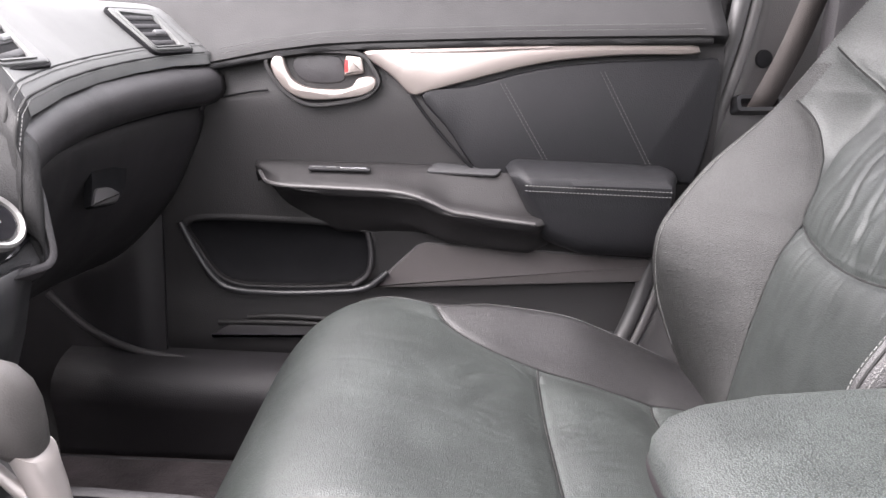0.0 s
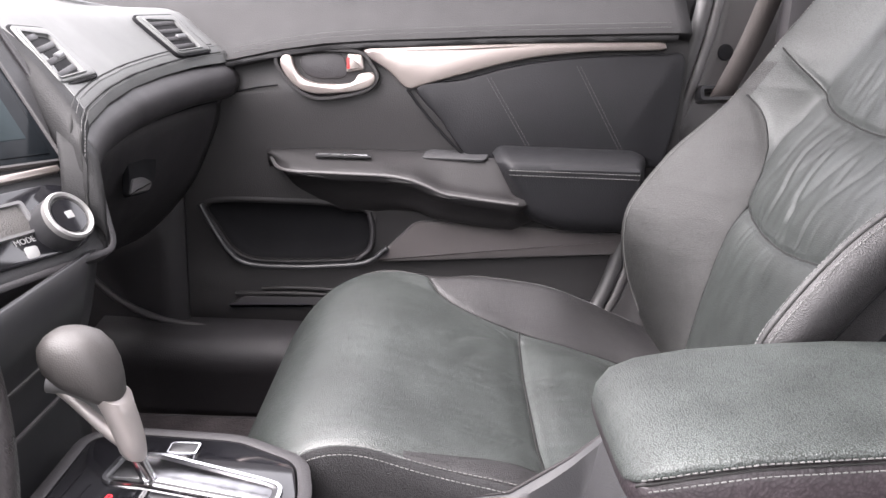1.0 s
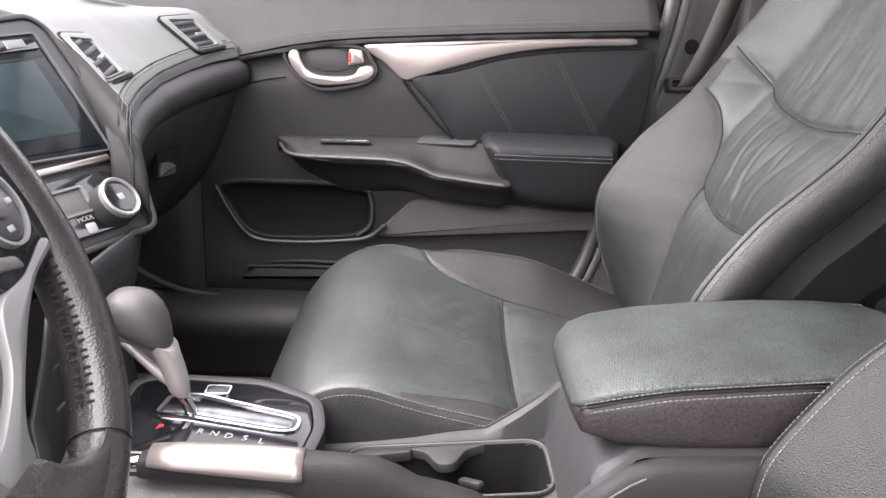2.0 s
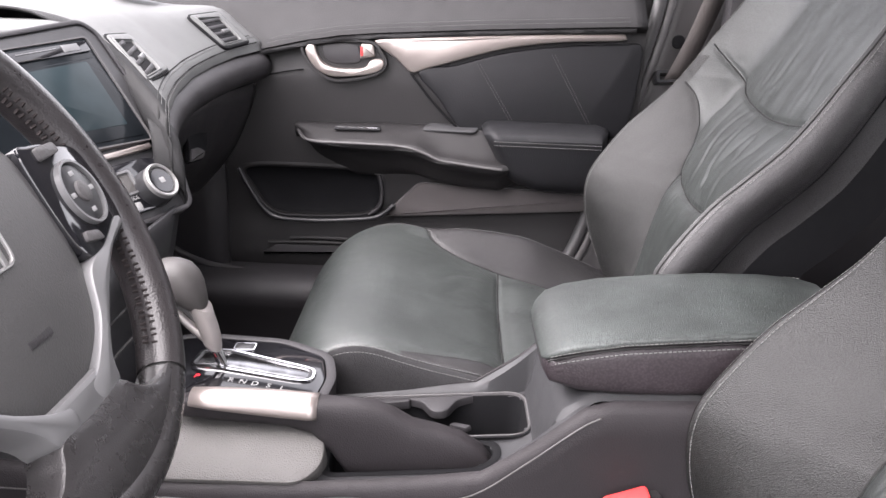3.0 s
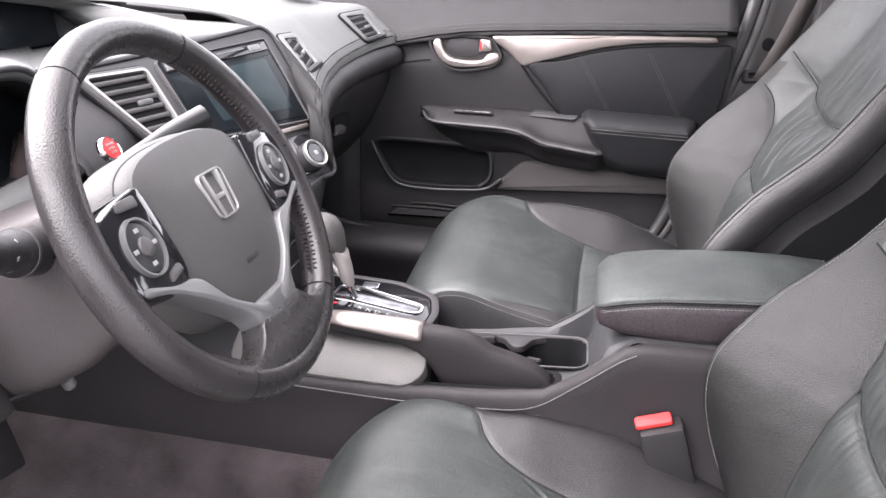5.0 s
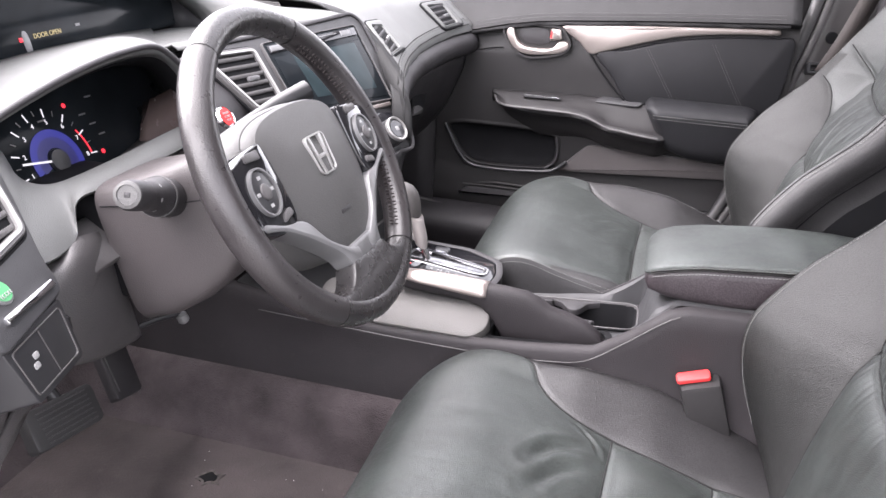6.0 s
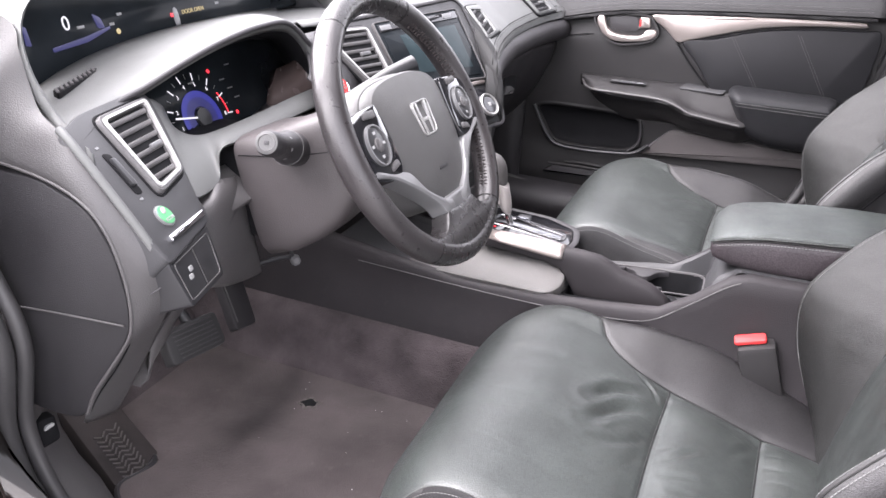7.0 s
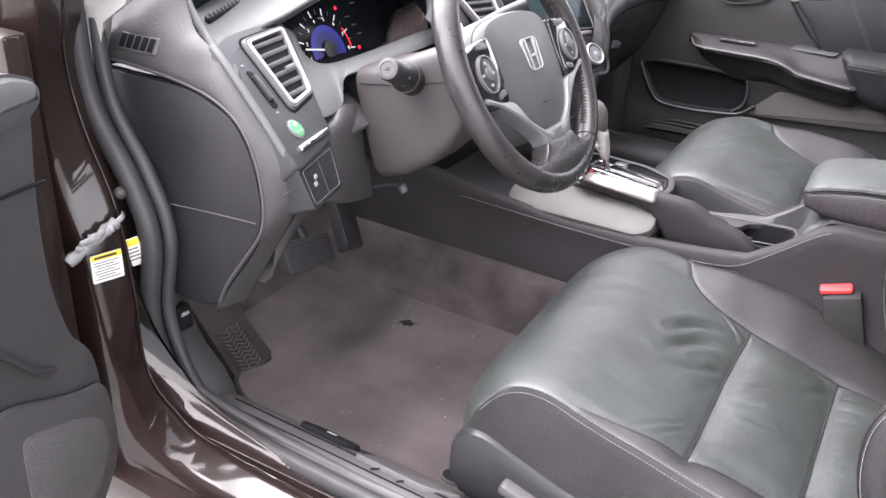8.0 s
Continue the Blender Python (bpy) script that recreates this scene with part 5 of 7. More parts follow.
turned("needle_hub", [(.015, .001), (.014, .005), (.001, .006)], DF, PLASTIC_SMOOTH, cluster)
for q in ((.052, .062), (.078, -.008), (-.098, .012)):
    turned("warning_lamp", [(.0032, .001), (.003, .0016), (.0005, .0018)], DF @ shift(*q), LIT_RED, cluster, n=10)
for q in ((.075, .045), (.085, .030), (.092, .014), (.10, .065), (.006, .052)):
    box("print_bar", (.012, .002, .0006), DF @ shift(q[0], q[1], .001), SILVER_GREY, cluster, bevel=0)

# upper display behind the ledge, under its outer hood
UP = plane((-.515, -.20, .950), (0, 1, .03), (-.25, 0, 1))
disp = slab("upper_display", rounded([(-.285, -.05), (-.12, -.022), (.56, -.016), (.50, .04), (.40, .11), (-.20, .11), (-.30, .06)], .03), 0, .02, UP, GLASS_BLACK, dash, "black upper display with lit figures", bevel=.003)
lettering("speed_figure", "0", .028, UP @ shift(-.179, .030, .0006), LIT_WHITE, disp)
slab("speed_unit", rect(-.162, .020, -.148, .024, .001), .0008, 0, UP, SILVER_GREY, disp, bevel=.0002)
lettering("door_warning", "DOOR OPEN", .0098, UP @ shift(.093, .014, .0006), LIT_AMBER, disp)
slab("car_symbol", loop([(.044, -.006), (.053, -.006), (.055, .010), (.052, .023), (.045, .023), (.042, .010)], 24), .0008, 0, UP, SILVER_GREY, disp, bevel=.0002)
slab("car_symbol_door", rect(.036, .010, .042, .016, .001), .0008, 0, UP, LIT_RED, disp, bevel=.0002)
slab("blue_bars", rounded([(-.124, .016), (-.110, .014), (-.114, .030), (-.128, .038)], .004), .0008, 0, UP, LIT_DIM, disp, bevel=.0002)
slab("blue_bar_low", rounded([(-.215, -.004), (-.15, .000), (-.10, .012), (-.10, .016), (-.15, .008), (-.215, .002)], .003), .0008, 0, UP, LIT_DIM, disp, bevel=.0002)
slab("blue_bar_side", rounded([(-.255, .012), (-.246, .010), (-.246, .035), (-.252, .038)], .002), .0008, 0, UP, LIT_DIM, disp, bevel=.0002)
for q in ((-.095, .018), (.16, .018), (-.075, .030)):
    box("print_bar", (.010, .004, .0006), UP @ shift(q[0], q[1], .0006), SILVER_GREY, disp, bevel=0)
turned("amber_lamp", [(.0045, .0004), (.004, .001), (.0005, .0012)], UP @ shift(-.086, .006), LIT_AMBER, disp, n=10)
outer = spl([(-.240, -.632, .888), (-.275, -.620, .900), (-.315, -.605, .922), (-.350, -.596, .952), (-.375, -.584, .985), (-.405, -.55, 1.02), (-.445, -.46, 1.052), (-.475, -.33, 1.068), (-.487, -.10, 1.062), (-0.450, 0.251, 1.004), (-0.390, 0.258, 0.996), (-0.320, 0.269, 0.984), (-0.260, 0.278, 0.982), (-0.205, 0.280, 0.983)], 70)
inner = spl([(-.262, -.618, .897), (-.300, -.602, .903), (-.345, -.583, .917), (-.390, -.565, .945), (-.425, -.548, .982), (-.455, -.515, 1.012), (-.485, -.44, 1.040), (-.505, -.32, 1.054), (-.510, -.10, 1.046), (-0.485, 0.184, 1.007), (-0.465, 0.207, 0.995), (-0.430, 0.213, 0.973), (-0.390, 0.200, 0.951), (-0.350, 0.170, 0.941)], 70)
behind = spl([(-.66, -.62, .98), (-.68, -.58, 1.0), (-.70, -.48, 1.015), (-.72, -.33, 1.022), (-.72, -.10, 1.010), (-.68, .12, .985), (-.60, .25, .965), (-.48, .33, .955), (-.36, .36, .955)], 70)
loft("outer_hood", [inner + np.array([-.05, .01, -.004]), inner + np.array([-.004, .002, -.004]), inner, .5 * (inner + outer) + np.array([.004, -.002, .004]), outer, outer + np.array([-.004, -.006, -.004])], SOFT, dash, "soft grey rim of the upper display", sharp=60, solid=.003)
loft("display_pocket", [inner[20:] + np.array([-.05, .01, -.006]), np.array([(q[0] - .055, q[1] + .005, .5 * q[2] + .46) for q in inner[20:]]), np.array([(q[0] - .045, q[1], .905) for q in inner[20:]])], PLASTIC_SMOOTH, dash, sharp=60, solid=.002)
loft("hood_top", [outer[26:] + np.array([-.004, -.002, -.002]), .7 * outer[26:] + .3 * behind[26:] + np.array([0, 0, .008]), .3 * outer[26:] + .7 * behind[26:] + np.array([0, 0, .010]), behind[26:]], SOFT, dash, sharp=60, solid=.003)
DS = plane((-.397, -.529, .9195), (-.33, .945, .055), (-1, -.35, .05))
slot = slab("demister_slot", rounded([(-.002, -.006), (.108, -.005), (.120, .000), (.112, .005), (.006, .006)], .004), .0035, .004, DS, DARK, dash, bevel=.001)
for k in range(9):
    box("slot_bar", (.0034, .015, .002), DS @ pose(.006 + k * .0125, 0, .0042, 0, 0, -52), PLASTIC_MID, slot, bevel=0)

# left end: vent panel, switch panel, end cover
LP = plane((-.166, -.616, .809), (-.225, .974, 0), (-.7, -.15, .7))
lp = slab("end_vent_panel", rounded([(-.030, -.024), (.092, -.014), (.106, .02), (.146, .078), (.172, .119), (.188, .152), (.180, .168), (.05, .168), (-.004, .155), (-.016, .08)], .014), 0, .05, LP, PANEL_GREY, dash, bevel=.004)
vent(LP, quad((.046, .042), (.117, .050), (.173, .154), (.058, .154), .012), quad((.057, .054), (.107, .059), (.156, .145), (.069, .144), .006), 6, (.012, -.006))
slab("vent_dial_slot", rounded([(.018, .058), (.030, .056), (.036, .112), (.024, .116)], .005), .0012, 0, LP, DARK, lp, bevel=.0004)
slab("vent_dial", rounded([(.021, .068), (.029, .066), (.033, .104), (.026, .107)], .004), .006, 0, LP, PLASTIC_SMOOTH, lp, bevel=.002)
for q in ((.016, .050), (.024, .122)):
    slab("vent_symbol", rect(q[0], q[1], q[0] + .006, q[1] + .003, .001), .0008, 0, LP, SILVER_GREY, lp, bevel=.0002)
ec = turned("eco_button", [(.0128, .0), (.0124, .0022), (.0112, .003)], LP @ shift(.026, .022) @ pose(0, 0, 0) @ Matrix.Diagonal((1, 1.1, 1, 1)), SILVER_GREY, lp)
turned("eco_cap", [(.0110, .0028), (.0104, .0040), (.001, .0044)], LP @ shift(.026, .022) @ Matrix.Diagonal((1, 1.1, 1, 1)), GREEN, ec)
lettering("eco_print", "ECON", .0058, LP @ shift(.026, .016, .0047), WHITE, ec)
slab("eco_leaf", loop([(.022, .025), (.028, .024), (.031, .030), (.025, .031)], 16), .0050, -.002, LP, WHITE, ec, bevel=.0002)
slab("chrome_strip", rounded([(.001, -.006), (.084, -.006), (.084, .002), (.001, .002)], .002), .005, 0, LP, CHROME, lp, bevel=.002)
SWP = plane((-.157, -.612, .795), (-.24, .97, 0), (-.35, -.08, .93))
sp = slab("switch_panel", rounded([(-.020, -.062), (.068, -.062), (.078, 0), (-.028, -.002)], .006), .001, .05, SWP, PLASTIC_SMOOTH, dash, bevel=.002)
bezel("switch_outline", rounded([(-.016, -.056), (.062, -.056), (.070, -.006), (-.020, -.008)], .005), rounded([(-.0145, -.0545), (.0605, -.0545), (.0685, -.0075), (-.0185, -.0095)], .005), .0022, 0, SWP, PLASTIC_MID, sp)
box("switch_split", (.0012, .045, .001), SWP @ shift(.026, -.032, .0015), PLASTIC_MID, sp, bevel=0)
for q in ((-.002, -.036), (.003, -.028)):
    slab("stability_symbol", rect(q[0], q[1], q[0] + .008, q[1] + .006, .002), .0022, 0, SWP, WHITE, sp, bevel=.0002)
EP = plane((0, -.652, 0), (1, 0, 0), (0, 0, 1))
cover = rounded([(-.475, .868), (-.40, .868), (-.30, .868), (-.235, .845), (-.205, .80), (-.192, .74), (-.196, .70), (-.22, .66), (-.262, .60), (-.285, .555), (-.34, .548), (-.395, .552), (-.395, .62), (-.385, .70), (-.42, .76), (-.47, .80)], .02)
cv = slab("end_cover", cover, .006, .02, EP, END_COVER, dash, "grey plastic end cover of the dashboard", bevel=.004)
tube("cover_split", [(-.392, -.6595, .692), (-.30, -.6595, .703), (-.200, -.6595, .712)], .0014, PLASTIC_MID, cv, n=12, seg=6)
tube("cover_gap", [(-.56, -.660, .874), (-.475, -.656, .872), (-.40, -.656, .872), (-.30, -.656, .872), (-.233, -.656, .849), (-.202, -.656, .80), (-.188, -.656, .74), (-.193, -.656, .70), (-.218, -.656, .655), (-.260, -.656, .595), (-.283, -.656, .550)], .0010, DARK, dash, n=50, seg=6)
# the end of the dash: one skin from the cover's edge to the hood and the vent panel
low_line = paired([(-.70, -.69, .888), (-.55, -.668, .885), (-.475, -.656, .880), (-.42, -.655, .879), (-.37, -.655, .877), (-.325, -.655, .873), (-.285, -.655, .867), (-.248, -.655, .855), (-.215, -.655, .83), (-.195, -.655, .785), (-.188, -.655, .74), (-.193, -.655, .70), (-.218, -.655, .66), (-.26, -.655, .60), (-.283, -.655, .55)])
top_line = paired([(-.70, -.64, 1.02), (-.50, -.60, 1.045), (-.405, -.575, 1.015), (-.375, -.590, .985), (-.352, -.603, .952), (-.325, -.618, .928), (-.285, -.634, .917), (-.258, -.641, .903), (-.215, -.642, .860), (-.168, -.637, .80), (-.160, -.630, .765), (-.166, -.626, .728), (-.196, -.622, .675), (-.232, -.620, .612), (-.272, -.618, .548)])
swell = np.interp(np.arange(len(low_line)) / 6, (0, 4, 6, 8, 14), (1.0, 1.0, .6, .3, .25))[:, None]
skin_rows = [low_line + np.array([-.012, .014, -.006]), low_line + np.array([-.003, -.002, .0]), low_line + np.array([0, -.005, .004])]
for k, b in ((.2, .75), (.4, 1.0), (.6, 1.0), (.8, .7), (.93, .35)):
    skin_rows.append((1 - k) * low_line + k * top_line + swell * b * np.array([.002, -.012, .004]) + np.array([0, -.004 * (1 - k), 0]))
skin_rows += [top_line, top_line + np.array([-.012, .012, -.004])]
loft("end_corner", skin_rows, END_SKIN, dash, "grey grained corner of the dashboard", sharp=60, solid=.002)
tube("end_bead", [tuple(q + np.array([.001, -.005, .003])) for q in low_line[10::4]], .0022, PLASTIC_MID, dash, n=70, seg=8)
tube("vent_border", [tuple(q + np.array([.004, -.001, .002])) for q in top_line[36:62:3]], .005, SOFT, dash, n=40, seg=8)
tube("cover_joint", [(-.190, -.659, .735), (-.172, -.646, .752), (-.155, -.632, .765)], .0012, PLASTIC, dash, n=10, seg=6)
at = 20
DM = plane(.72 * low_line[at] + .28 * top_line[at] + np.array([.001, -.0135, .003]), (1, .03, .0), .5 * (top_line[at] - low_line[at]))
sg = slab("side_demister", rect(-.034, -.012, .034, .012, .006), .002, .006, DM, PLASTIC_MID, dash, bevel=.002)
for k in range(5):
    slab("demister_opening", rect(-.0305 + k * .0124, -.009, -.0215 + k * .0124, .009, .0015), .0032, 0, DM, DARK, sg, bevel=.0004)
# lower edge of the dash behind the switch panel
edge_a = paired([(-.165, -.615, .760), (-.170, -.612, .725), (-.200, -.612, .675), (-.238, -.612, .612)], 6)
edge_b = paired([(-.200, -.500, .750), (-.215, -.490, .715), (-.262, -.520, .672), (-.300, -.560, .625)], 6)
loft("lower_fascia", [edge_a, .5 * (edge_a + edge_b) + np.array([-.012, 0, 0]), edge_b, edge_b + np.array([-.06, .02, .01])], PLASTIC, dash, sharp=60, solid=.003)
tube("lower_edge", [tuple(q) for q in edge_b[6::3]], .003, PLASTIC_MID, dash, n=20, seg=6)
# grey fascia between the vent panel, the dial and the column
fas_b = paired([(-0.322, -0.462, 0.914), (-0.293, -0.475, 0.889), (-0.261, -0.491, 0.862), (-0.210, -0.523, 0.821), (-0.224, -0.448, 0.814), (-0.236, -0.422, 0.849), (-0.235, -0.361, 0.851), (-0.232, -0.191, 0.858), (-0.230, -0.034, 0.864)], 6)
loft("fascia", [fas_t + np.array([-.030, .002, -.030]), fas_t + np.array([-.008, .001, -.005]), fas_t + np.array([-.002, 0, -.0005]), fas_t + np.array([.002, 0, -.001])] + [(1 - k) * fas_t + k * fas_b + np.array([.004, 0, .002]) * math.sin(math.pi * k) for k in (.2, .4, .6, .8, .95)] + [fas_b, fas_b + np.array([-.004, .003, -.004]), fas_b + np.array([-.05, .010, -.010])], SOFT, dash, "light grey fascia round the rev counter", sharp=60, solid=.002)
# knee bolster under the column
knee_low = lambda y: lerp(y, (-.64, -.58, -.50, -.44, -.10), (.55, .63, .70, .765, .775))
loft("knee_panel", [spl([(-.255, y, .815), (-.225, y, .795), (-.212, y, .5 * (.775 + knee_low(y)) + .01), (-.20 - .12 * (.80 - knee_low(y)), y, knee_low(y) + .01), (-.25 - .12 * (.80 - knee_low(y)), y, knee_low(y)), (-.42, y, knee_low(y) + .02)], 20) for y in np.linspace(-.61, -.10, 18)], PLASTIC_MID, dash, sharp=60, solid=.003)
# rounded bolster between the vent panel and the column
bolster = [[(-0.224, -0.478, 0.801), (-0.222, -0.453, 0.813), (-0.232, -0.396, 0.801)], [(-0.212, -0.503, 0.795), (-0.206, -0.469, 0.800), (-0.228, -0.391, 0.771)], [(-0.212, -0.507, 0.765), (-0.203, -0.471, 0.765), (-0.228, -0.377, 0.730)], [(-0.216, -0.502, 0.725), (-0.206, -0.463, 0.717), (-0.230, -0.360, 0.680)], [(-0.236, -0.475, 0.668), (-0.230, -0.423, 0.651), (-0.250, -0.324, 0.624)]]
bolster = [[tuple(np.array(q) + np.array([-.030, .004, -.012])) for q in bolster[0]], [tuple(np.array(q) + np.array([-.008, .001, .0])) for q in bolster[0]]] + bolster
down = [spl([r[c] for r in bolster], 24) for c in range(3)]
loft("knee_bolster", [spl([tuple(down[0][k] + np.array([-.03, -.012, 0])), tuple(down[0][k]), tuple(down[1][k]), tuple(down[2][k]), tuple(down[2][k] + np.array([-.03, .006, 0]))], 22) for k in range(24)], PLASTIC_MID, dash, sharp=60, solid=.002)
loft("dash_centre_fill", [spl([(-.285 + h, y, .955 - h), (-.245 + .5 * h, y, .925 - .6 * h), (-.218, y, .90 - .3 * h), (-.204, y, .87), (-.196, y, .82), (-.22, y, .74)], 14) for y, h in zip(np.linspace(-.205, -.07, 10), (.05, .045, .035, .02, .01, 0, 0, 0, 0, 0))], PLASTIC, dash, solid=.003)
st = turned("start_button", [(.0162, 0), (.0158, .005), (.0140, .007), (.0130, .005)], plane((-.192, -.180, .892), (.05, 1, 0), (-.55, 0, .83)), CHROME, dash)
turned("start_cap", [(.0125, .004), (.0120, .0065), (.001, .007)], plane((-.192, -.180, .892), (.05, 1, 0), (-.55, 0, .83)), RED, st)
for k, (tx, dz) in enumerate((("ENGINE", .005), ("START", 0), ("STOP", -.005))):
    lettering("start_print", tx, .0040, plane((-.192, -.180, .892), (.05, 1, 0), (-.55, 0, .83)) @ shift(0, dz, .0074), WHITE, st)

# ---- steering column and wheel ----
col = base("steering_column", "grey plastic steering column shroud with two stalks", "steering column", (-.2, -.334, .75))


def col_ring(x, y0, y1, z0, z1, p=7.0):
    out = []
    for q in oval(.5 * (y0 + y1), .5 * (z0 + z1), .5 * (y1 - y0), .5 * (z1 - z0), 40, p):
        low = (z1 - q[1]) / (z1 - z0)
        out.append((x + .26 * (.86 - q[1]), -.33 + (q[0] + .33) * (1.0 - .10 * low), q[1]))
    return out


loft("shroud", [col_ring(-.237, -.403, -.257, .694, .856), col_ring(-.231, -.405, -.255, .690, .860), col_ring(-.19, -.403, -.255, .703, .870), col_ring(-.145, -.396, -.262, .728, .888), col_ring(-.108, -.388, -.270, .758, .902), col_ring(-.082, -.380, -.280, .790, .910), col_ring(-.070, -.370, -.290, .815, .908)], SHROUD, col, "dark grey plastic column shroud", close=True, caps=True, sharp=50)
loft("column_core", [col_ring(-.34, -.393, -.267, .72, .845), col_ring(-.232, -.393, -.267, .706, .846)], DARK, col, close=True, caps=True, sharp=50)
tube("shroud_split", [(-.222, -.4045, .838), (-.15, -.399, .848), (-.085, -.386, .862)], .0008, DARK, col, n=14, seg=6)


def along(o, d):
    """A frame at o whose z runs along d."""
    return Matrix.Translation(o) @ Vector(d).to_track_quat('Z', 'Y').to_matrix().to_4x4()


A1 = along((-.138, -.406, .862), (.026, -.098, .038))
s1 = turned("light_stalk", [(.022, -.02), (.0215, .022), (.019, .028), (.0165, .032), (.0155, .060), (.0155, .064), (.0155, .066), (.0155, .094), (.0138, .0985), (.001, .099)], A1, PLASTIC, col, "black light stalk with worn end cap")
turned("stalk_cap", [(.0140, .0975), (.0135, .1005), (.0100, .1015), (.0095, .1005), (.001, .1005)], A1, COVER_GREY, s1)
turned("stalk_ring", [(.0222, .016), (.0228, .018), (.0222, .021)], A1, PLASTIC_MID, s1)
slab("stalk_mark", rect(-.003, -.0025, .003, .0025, .001), .1010, -.100, A1, PLASTIC, s1, bevel=.0002)
for k in range(4):
    slab("stalk_print", rect(-.002, -.0018, .002, .0018, .0005), .0162, -.0150, along(A1 @ Vector((0, 0, .042 + .006 * (k % 2))), A1.to_3x3() @ Vector((math.cos(k - 1.2), math.sin(k - 1.2), 0))), WHITE, s1, bevel=.0001)
tube("wiper_stalk", [(-.125, -.262, .905), (-.10, -.225, .925), (-.07, -.18, .943)], .0105, PLASTIC_SMOOTH, col, "dark wiper stalk", n=16, taper=[.8, .85, 1.15, 1.3])

wheel = base("steering_wheel", "black leather steering wheel with perforated grips and silver spokes", "steering wheel", (.005, -.334, .897))
WM = plane((.005, -.334, .897), (.033, .9995, 0), (-.5, 0, .866))


def rim_part(name, a0, a1, mat, r=.0158, n=40, closed=False, grow=0.0, label=""):
    rings = []
    for a in np.linspace(radians(a0), radians(a1), n):
        bump = r + grow
        c, s = math.cos(a), math.sin(a)
        rings.append([WM @ Vector(((.170 + bump * math.cos(k)) * c, (.170 + bump * math.cos(k)) * s, 1.12 * bump * math.sin(k))) for k in np.linspace(0, 2 * math.pi, 18, endpoint=False)])
    return loft(name, rings, mat, wheel, label, close=True, caps=True, sharp=60)


GRIP = material("wheel_leather", (0.0210, 0.0197, 0.0203), 0.28, vary=0.15, scale=16, grain=0.0002, grain_scale=800, voronoi=True, wear=0.03)
LACE = material("worn_lacing", (0.022, 0.018, 0.018), 0.75, spec=0.12, vary=0.3, scale=60)
PERF = material("perforated_leather", (0.0225, 0.0203, 0.0212), 0.30, vary=0.2, scale=20, grain=0.0003, grain_scale=600, voronoi=True, wear=0.04)
rim_part("rim", 61.4, 122.6, GRIP, n=24, label="smooth black leather rim top")
rim_part("rim", 123.4, 236.6, PERF, r=.0162, n=44)
rim_part("rim", 237.4, 304.6, GRIP, n=28)
rim_part("rim", 305.4, 420.6, PERF, r=.0162, n=44)
for a in (61, 123, 237, 305):
    rim_part("rim_seam", a - .5, a + .5, SEAM, r=.0153, n=4)
for a0, a1 in ((312, 358), (14, 55), (128, 170), (186, 230)):
    # laced inner seam of the grips
    v, f = [], []
    for i, a in enumerate(np.arange(a0, a1, 2.0)):
        ph = radians(166)
        rr = .170 + .0166 * math.cos(ph)
        c0 = WM @ Vector((rr * math.cos(radians(a)), rr * math.sin(radians(a)), 1.12 * .0166 * math.sin(ph)))
        m = Matrix.Translation(c0) @ WM.to_3x3().to_4x4() @ pose(0, 0, 0, 0, 0, a + 90) @ pose(0, 0, 0, 32, 0, 0) @ pose(0, 0, 0, 0, 7 if i % 2 else -7, 0)
        for x0, x1 in ((-.0052, -.0012), (.0012, .0052)):
            o = len(v)
            for x in (x0, x1):
                v += [m @ Vector((q, w, x)) for q, w in ((-.0014, 0), (0, .0013), (.0014, 0), (0, -.0013))]
            f += [(o + k, o + (k + 1) % 4, o + 4 + (k + 1) % 4, o + 4 + k) for k in range(4)] + [(o, o + 1, o + 2, o + 3), (o + 4, o + 5, o + 6, o + 7)]
    link_mesh("grip_lacing", v, f, LACE, wheel)["kind"] = "stuff"
pad = loop([(-.088, .040), (-.070, .058), (-.03, .066), (.03, .066), (.070, .058), (.088, .040), (.092, .0), (.082, -.045), (.058, -.080), (.028, -.094), (0, -.097), (-.028, -.094), (-.058, -.080), (-.082, -.045), (-.092, .0)], 72)
hub = slab("airbag_cover", inset(pad, -.005), .008, .015, WM, COVER_GREY, wheel, "grey airbag cover with a chrome badge", bevel=.009, crown=.009)
slab("hub_back", inset(pad, -.009), -.010, .05, WM, COVER_GREY, wheel, bevel=.01)
lg = rounded([(-.0225, .026), (.0225, .026), (.0185, -.020), (-.0185, -.020)], .009)
BG = WM @ shift(0, .004, .0160)
badge = bezel("badge_ring", lg, inset(lg, .0022), .0025, .003, BG, RIM_SATIN, hub, "chrome badge outline")
for sx in (-1, 1):
    slab("badge_bar", [(sx * .0150, .0238), (sx * .0098, .0238), (sx * .0062, -.0182), (sx * .0104, -.0182)][::sx], .0026, .002, BG, RIM_SATIN, badge, bevel=.0006)
slab("badge_cross", [(-.0068, -.0015), (.0068, -.0015), (.0072, .0030), (-.0072, .0030)], .0024, .002, BG, RIM_SATIN, badge, bevel=.0005)
for dx, dy in ((0, 0), (0, -.0075)):
    slab("airbag_print", rect(-.012 + dx, -.0545 + dy, .012 + dx, -.0495 + dy, .0006), .0140, -.010, WM, PLASTIC, hub, bevel=.0002)
